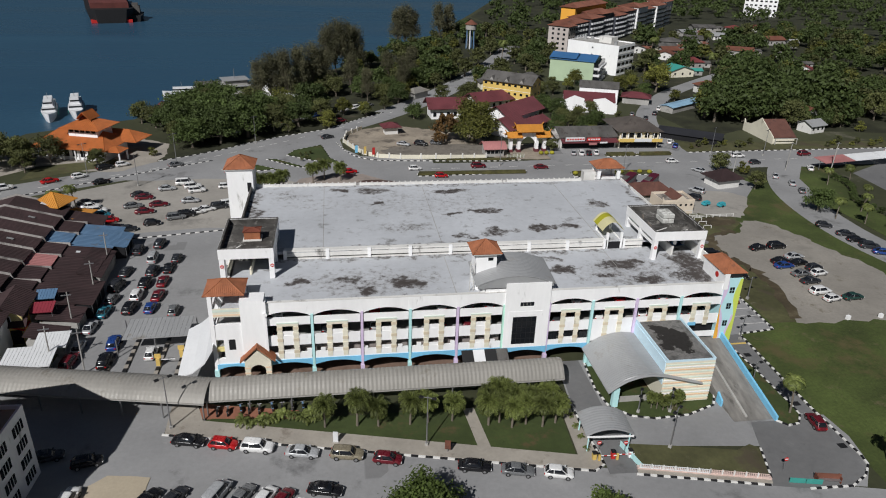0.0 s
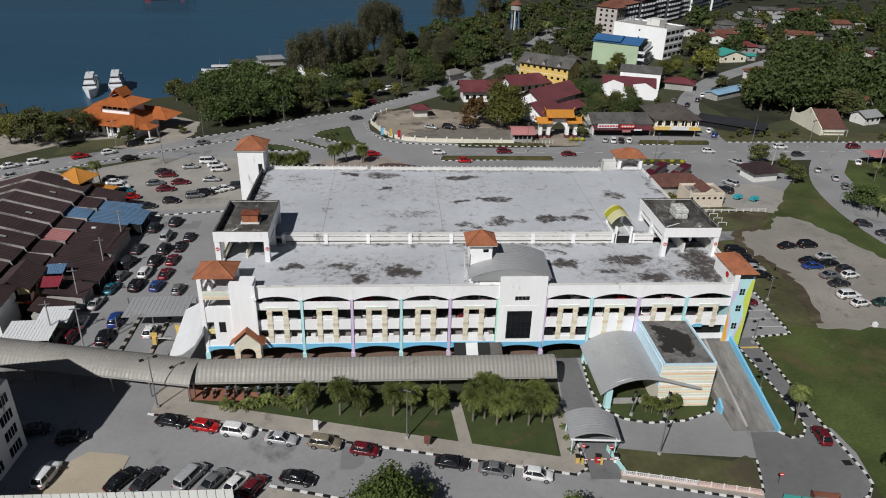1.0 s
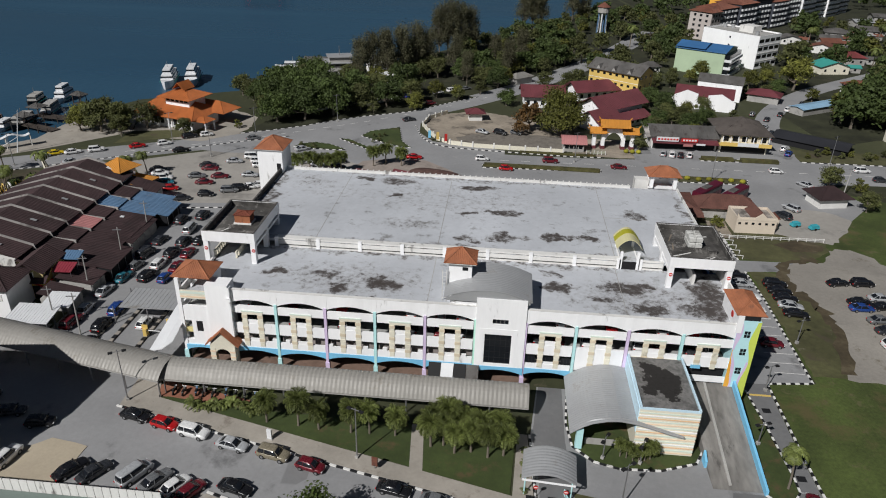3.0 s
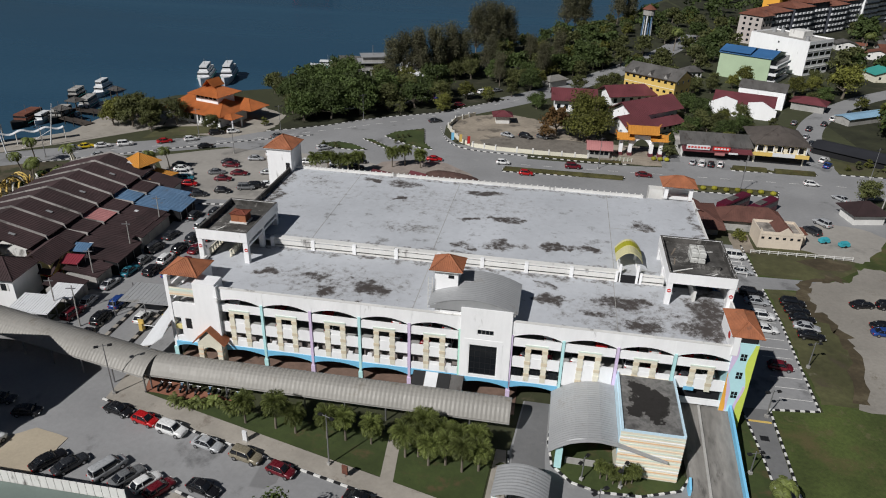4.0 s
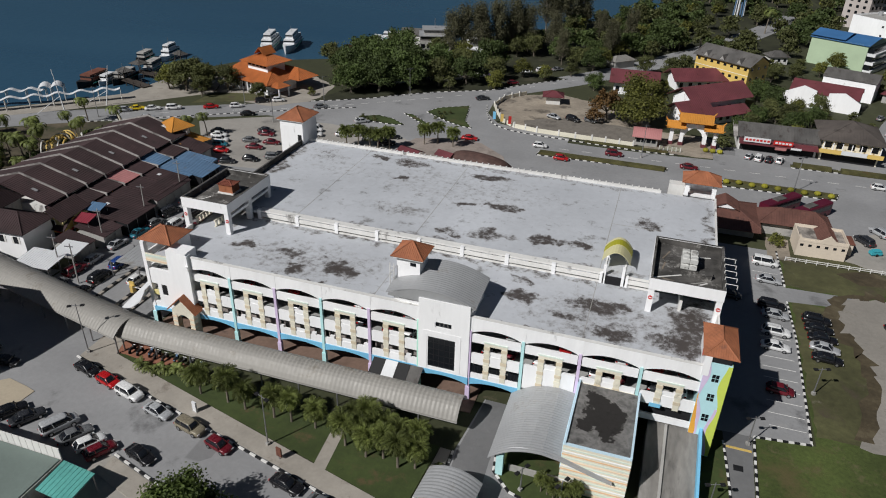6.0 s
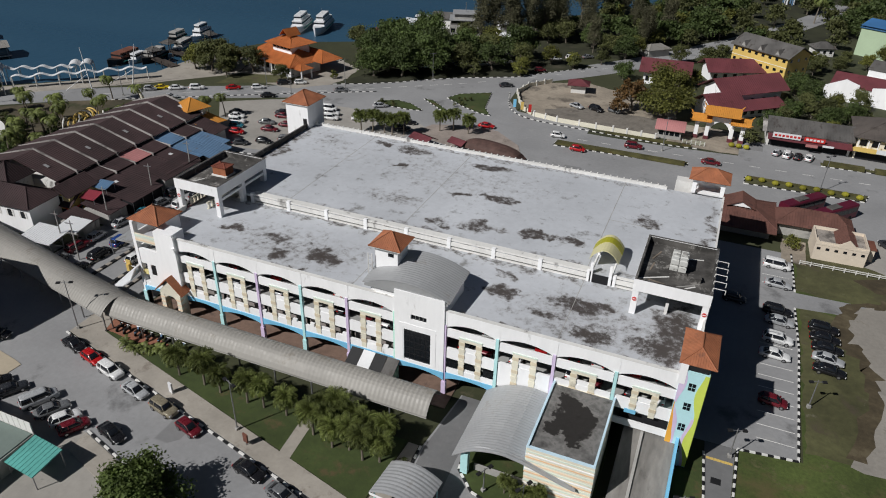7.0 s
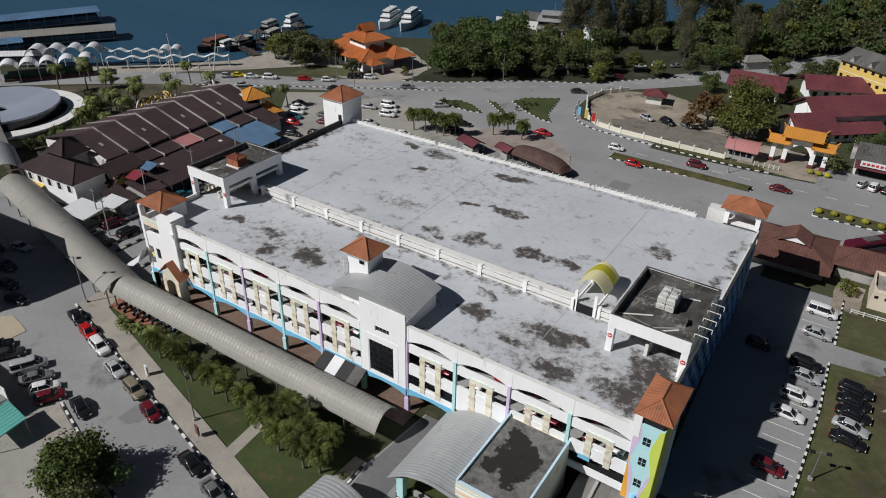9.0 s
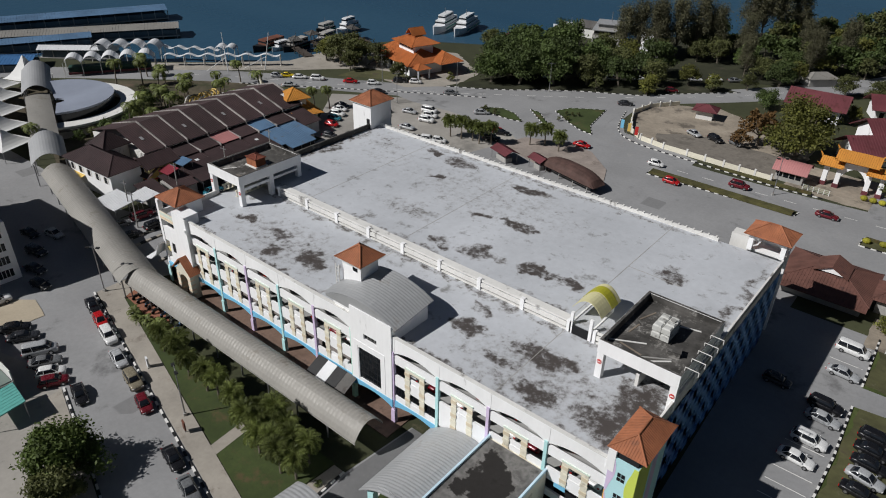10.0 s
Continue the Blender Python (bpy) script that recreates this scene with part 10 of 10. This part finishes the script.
# wooded park between the coast road and the point, and the wooded hill
def inside(x, y, poly):
    c = False
    for (x0, y0), (x1, y1) in zip(poly, poly[1:] + poly[:1]):
        if (y0 > y) != (y1 > y) and x < (x1 - x0) * (y - y0) / (y1 - y0) + x0:
            c = not c
    return c


# both woodland floors carry the crowns' shade as a dark ground colour
patch("woodland_park", [(-34, 256), (-4, 266), (22, 280), (58, 292), (92, 296), (100, 345), (124, 380), (130, 440), (110, 575), (64, 462), (28, 392), (-2, 346), (-24, 316), (-56, 280), (-60, 250), (-46, 228)], WOODS, "leaf-littered park ground with tree shade in its dark colour", "ground", 0.03)
patch("woodland_hill", [(132, 226), (150, 236), (168, 236), (260, 222), (900, 230), (900, 1100), (300, 1080), (180, 760), (112, 580), (132, 440), (150, 385), (160, 330), (136, 290), (128, 262)], WOODS, "leaf-littered hillside ground with tree shade in its dark colour", "ground", 0.03)
CLEAR = [(x - lx * 0.25, y - lx * 0.6, lx * 1.5) for x, y, lx, _ in HOUSES + HOUSES2] + [(392, 624, 22)] + [(73, 280, 18), (118, 333, 20), (138, 355, 24), (102, 269, 16), (112, 284, 13), (128, 281, 9), (144, 270, 15), (138, 242, 13), (130, 256, 10), (136, 264, 9), (153, 277, 9), (127, 225, 13), (158, 227, 13), (82, 421, 6), (79, 407, 13), (76, 395, 10), (36, 258, 13), (-39.5, 288.5, 14), (35, 292, 8), (-24, 297, 9), (57, 262, 15), (66, 248, 17)]
def free(x, y, pad=0.0):
    if any((x - a) ** 2 + (y - b) ** 2 < (c * 0.72 + pad) ** 2 for a, b, c in CLEAR):
        return False
    for line, w in ((coast, 5.5), (SIDE, 6.5)):
        for p in line:
            if (x - p[0]) ** 2 + (y - p[1]) ** 2 < w * w:
                return False
    u = ((x - 143.5) * math.cos(radians(47)) + (y - 416) * math.sin(radians(47)), -(x - 143.5) * math.sin(radians(47)) + (y - 416) * math.cos(radians(47)))
    return not (-14 < u[0] < 192 and -16 < u[1] < 36)


SIDE = curve([(112, 204), (114, 222), (119, 248), (130, 271), (150, 297), (177, 322), (205, 345), (245, 372)], 8)
PARK = [(-16, 276), (20, 280), (34, 276), (58, 292), (92, 296), (100, 345), (124, 380), (130, 440), (110, 560), (78, 480), (40, 408), (10, 360), (-14, 325)]
HILL = [(146, 240), (168, 232), (260, 222), (360, 240), (420, 420), (360, 520), (250, 540), (200, 470), (190, 420), (150, 385), (160, 330), (136, 290), (128, 262)]
r = random.Random(31)
n = 0
while n < 165:
    x, y = r.uniform(-20, 135), r.uniform(270, 480)
    if inside(x, y, PARK) and free(x, y):
        (tree if y < 300 else far_tree)(r.choice(("broad", "olive", "broad", "fresh", "olive")), x, y, r.uniform(0.62, 1.05), n)
        n += 1
n = 0
while n < 300:
    x, y = r.uniform(128, 380), r.uniform(222, 500)
    if inside(x, y, HILL) and free(x, y):
        (tree if y < 262 and x < 220 else far_tree)(r.choice(("broad", "broad", "olive", "fresh")), x, y, 0.5 + 0.85 * r.random() ** 1.5, n)
        n += 1
# dense grove on the near slope of the hill
GROVE = [(133, 240), (148, 241), (166, 246), (196, 240), (222, 258), (255, 300), (218, 330), (192, 322), (168, 294), (150, 268)]
n = 0
while n < 80:
    x, y = r.uniform(130, 256), r.uniform(238, 332)
    if inside(x, y, GROVE) and free(x, y):
        far_tree(r.choice(("broad", "broad", "olive", "broad", "fresh")), x, y, r.uniform(1.0, 1.5), n)
        n += 1
for k, (x, y, s) in enumerate(((80, 238, 0.6), (84, 246, 0.7), (90, 237, 0.6), (92, 252, 0.75), (86, 257, 0.7), (78, 231, 0.6), (96, 243, 0.6), (90, 230, 0.57), (82, 264, 0.7), (99, 257, 0.7), (75, 225, 0.6), (52, 262, 0.6), (30, 256, 0.6), (54, 283, 0.8))):
    tree(("broad", "olive", "broad", "fresh")[k % 4], x, y, s, k)
for k, (x, y, s) in enumerate(((86, 243, 0.55), (90, 247, 0.6), (95, 244, 0.5), (84, 250, 0.5), (100, 248, 0.5), (108, 250, 0.45), (88, 238, 0.5), (120, 330, 0.7), (106, 306, 0.75), (99, 309, 0.6), (128, 300, 1.0), (136, 306, 0.9), (140, 318, 0.8), (88, 290, 0.6), (96, 296, 0.7), (112, 300, 0.6), (122, 286, 0.5), (130, 285, 0.6), (112, 244, 0.35))):
    tree("fresh" if k in (10, 11, 8) else "olive", x, y, s, k)
for k in range(26):
    x, y = 120 + k * 3.4, 214 + (k * 7 % 5)
    if not 146 < x < 170:
        tree("olive" if k % 2 else "fresh", x, y, 0.22 + 0.05 * (k % 3), k)
for k in range(18):
    tree("broad", 143.6 + 1.4 * math.sin(k * 0.6) + (0 if k < 9 else (k - 9) * 0.9), 142 + k * 2.3, 0.2, k)
for k in range(6):
    tree("olive", -26 + r.uniform(-4, 4), 199 + r.uniform(-1.5, 1.5), 0.14, k, 0.2)
    tree("olive", -8 + r.uniform(-2.5, 2.5), 209 + r.uniform(-3, 5), 0.13, k, 0.2)

# distant woods: one mass of leaf clumps
g = np.random.default_rng(5)
cs = []
r = random.Random(77)
while len(cs) < 3600:
    x, y = r.uniform(60, 900), r.uniform(380, 1100)
    ok = (inside(x, y, [(130, 440), (110, 560), (180, 760), (300, 1080), (900, 1100), (900, 240), (420, 240), (420, 420), (360, 540), (250, 560), (190, 480)])) and free(x, y)
    if ok:
        h = r.uniform(6, 12)
        for q in range(3):
            cs.append((x + r.uniform(-3.5, 3.5), y + r.uniform(-3.5, 3.5), h * r.uniform(0.5, 1.0), r.uniform(2.6, 4.6)))
woods = new("distant_woods", quad_mesh("distant_woods", leaf_cloud(cs, 34, 1.0, 1.2, 9), LEAF))
tagged(woods, "dense dark green woods covering the far hillside", "woods", kind="stuff")
far = quad_mesh("far_trees", np.concatenate([p for v in FAR_LEAVES.values() for p in v]), BARK)
far.materials.clear()
slot, index = 0, []
for key, blocks in FAR_LEAVES.items():
    far.materials.append(MATS[key])
    index.append(np.full(sum(len(p) for p in blocks) // 4, slot, dtype=np.int32))
    slot += 1
far.polygons.foreach_set("material_index", np.concatenate(index))
tagged(new("far_trees", far), "mixed dark green and olive trees of the park and hillside", "trees", kind="stuff")
for f in sum(FORMS.values(), []) + PALMS + COCO + CYCAD:
    for o in list(f.children_recursive) + [f]:
        bpy.data.objects.remove(o)
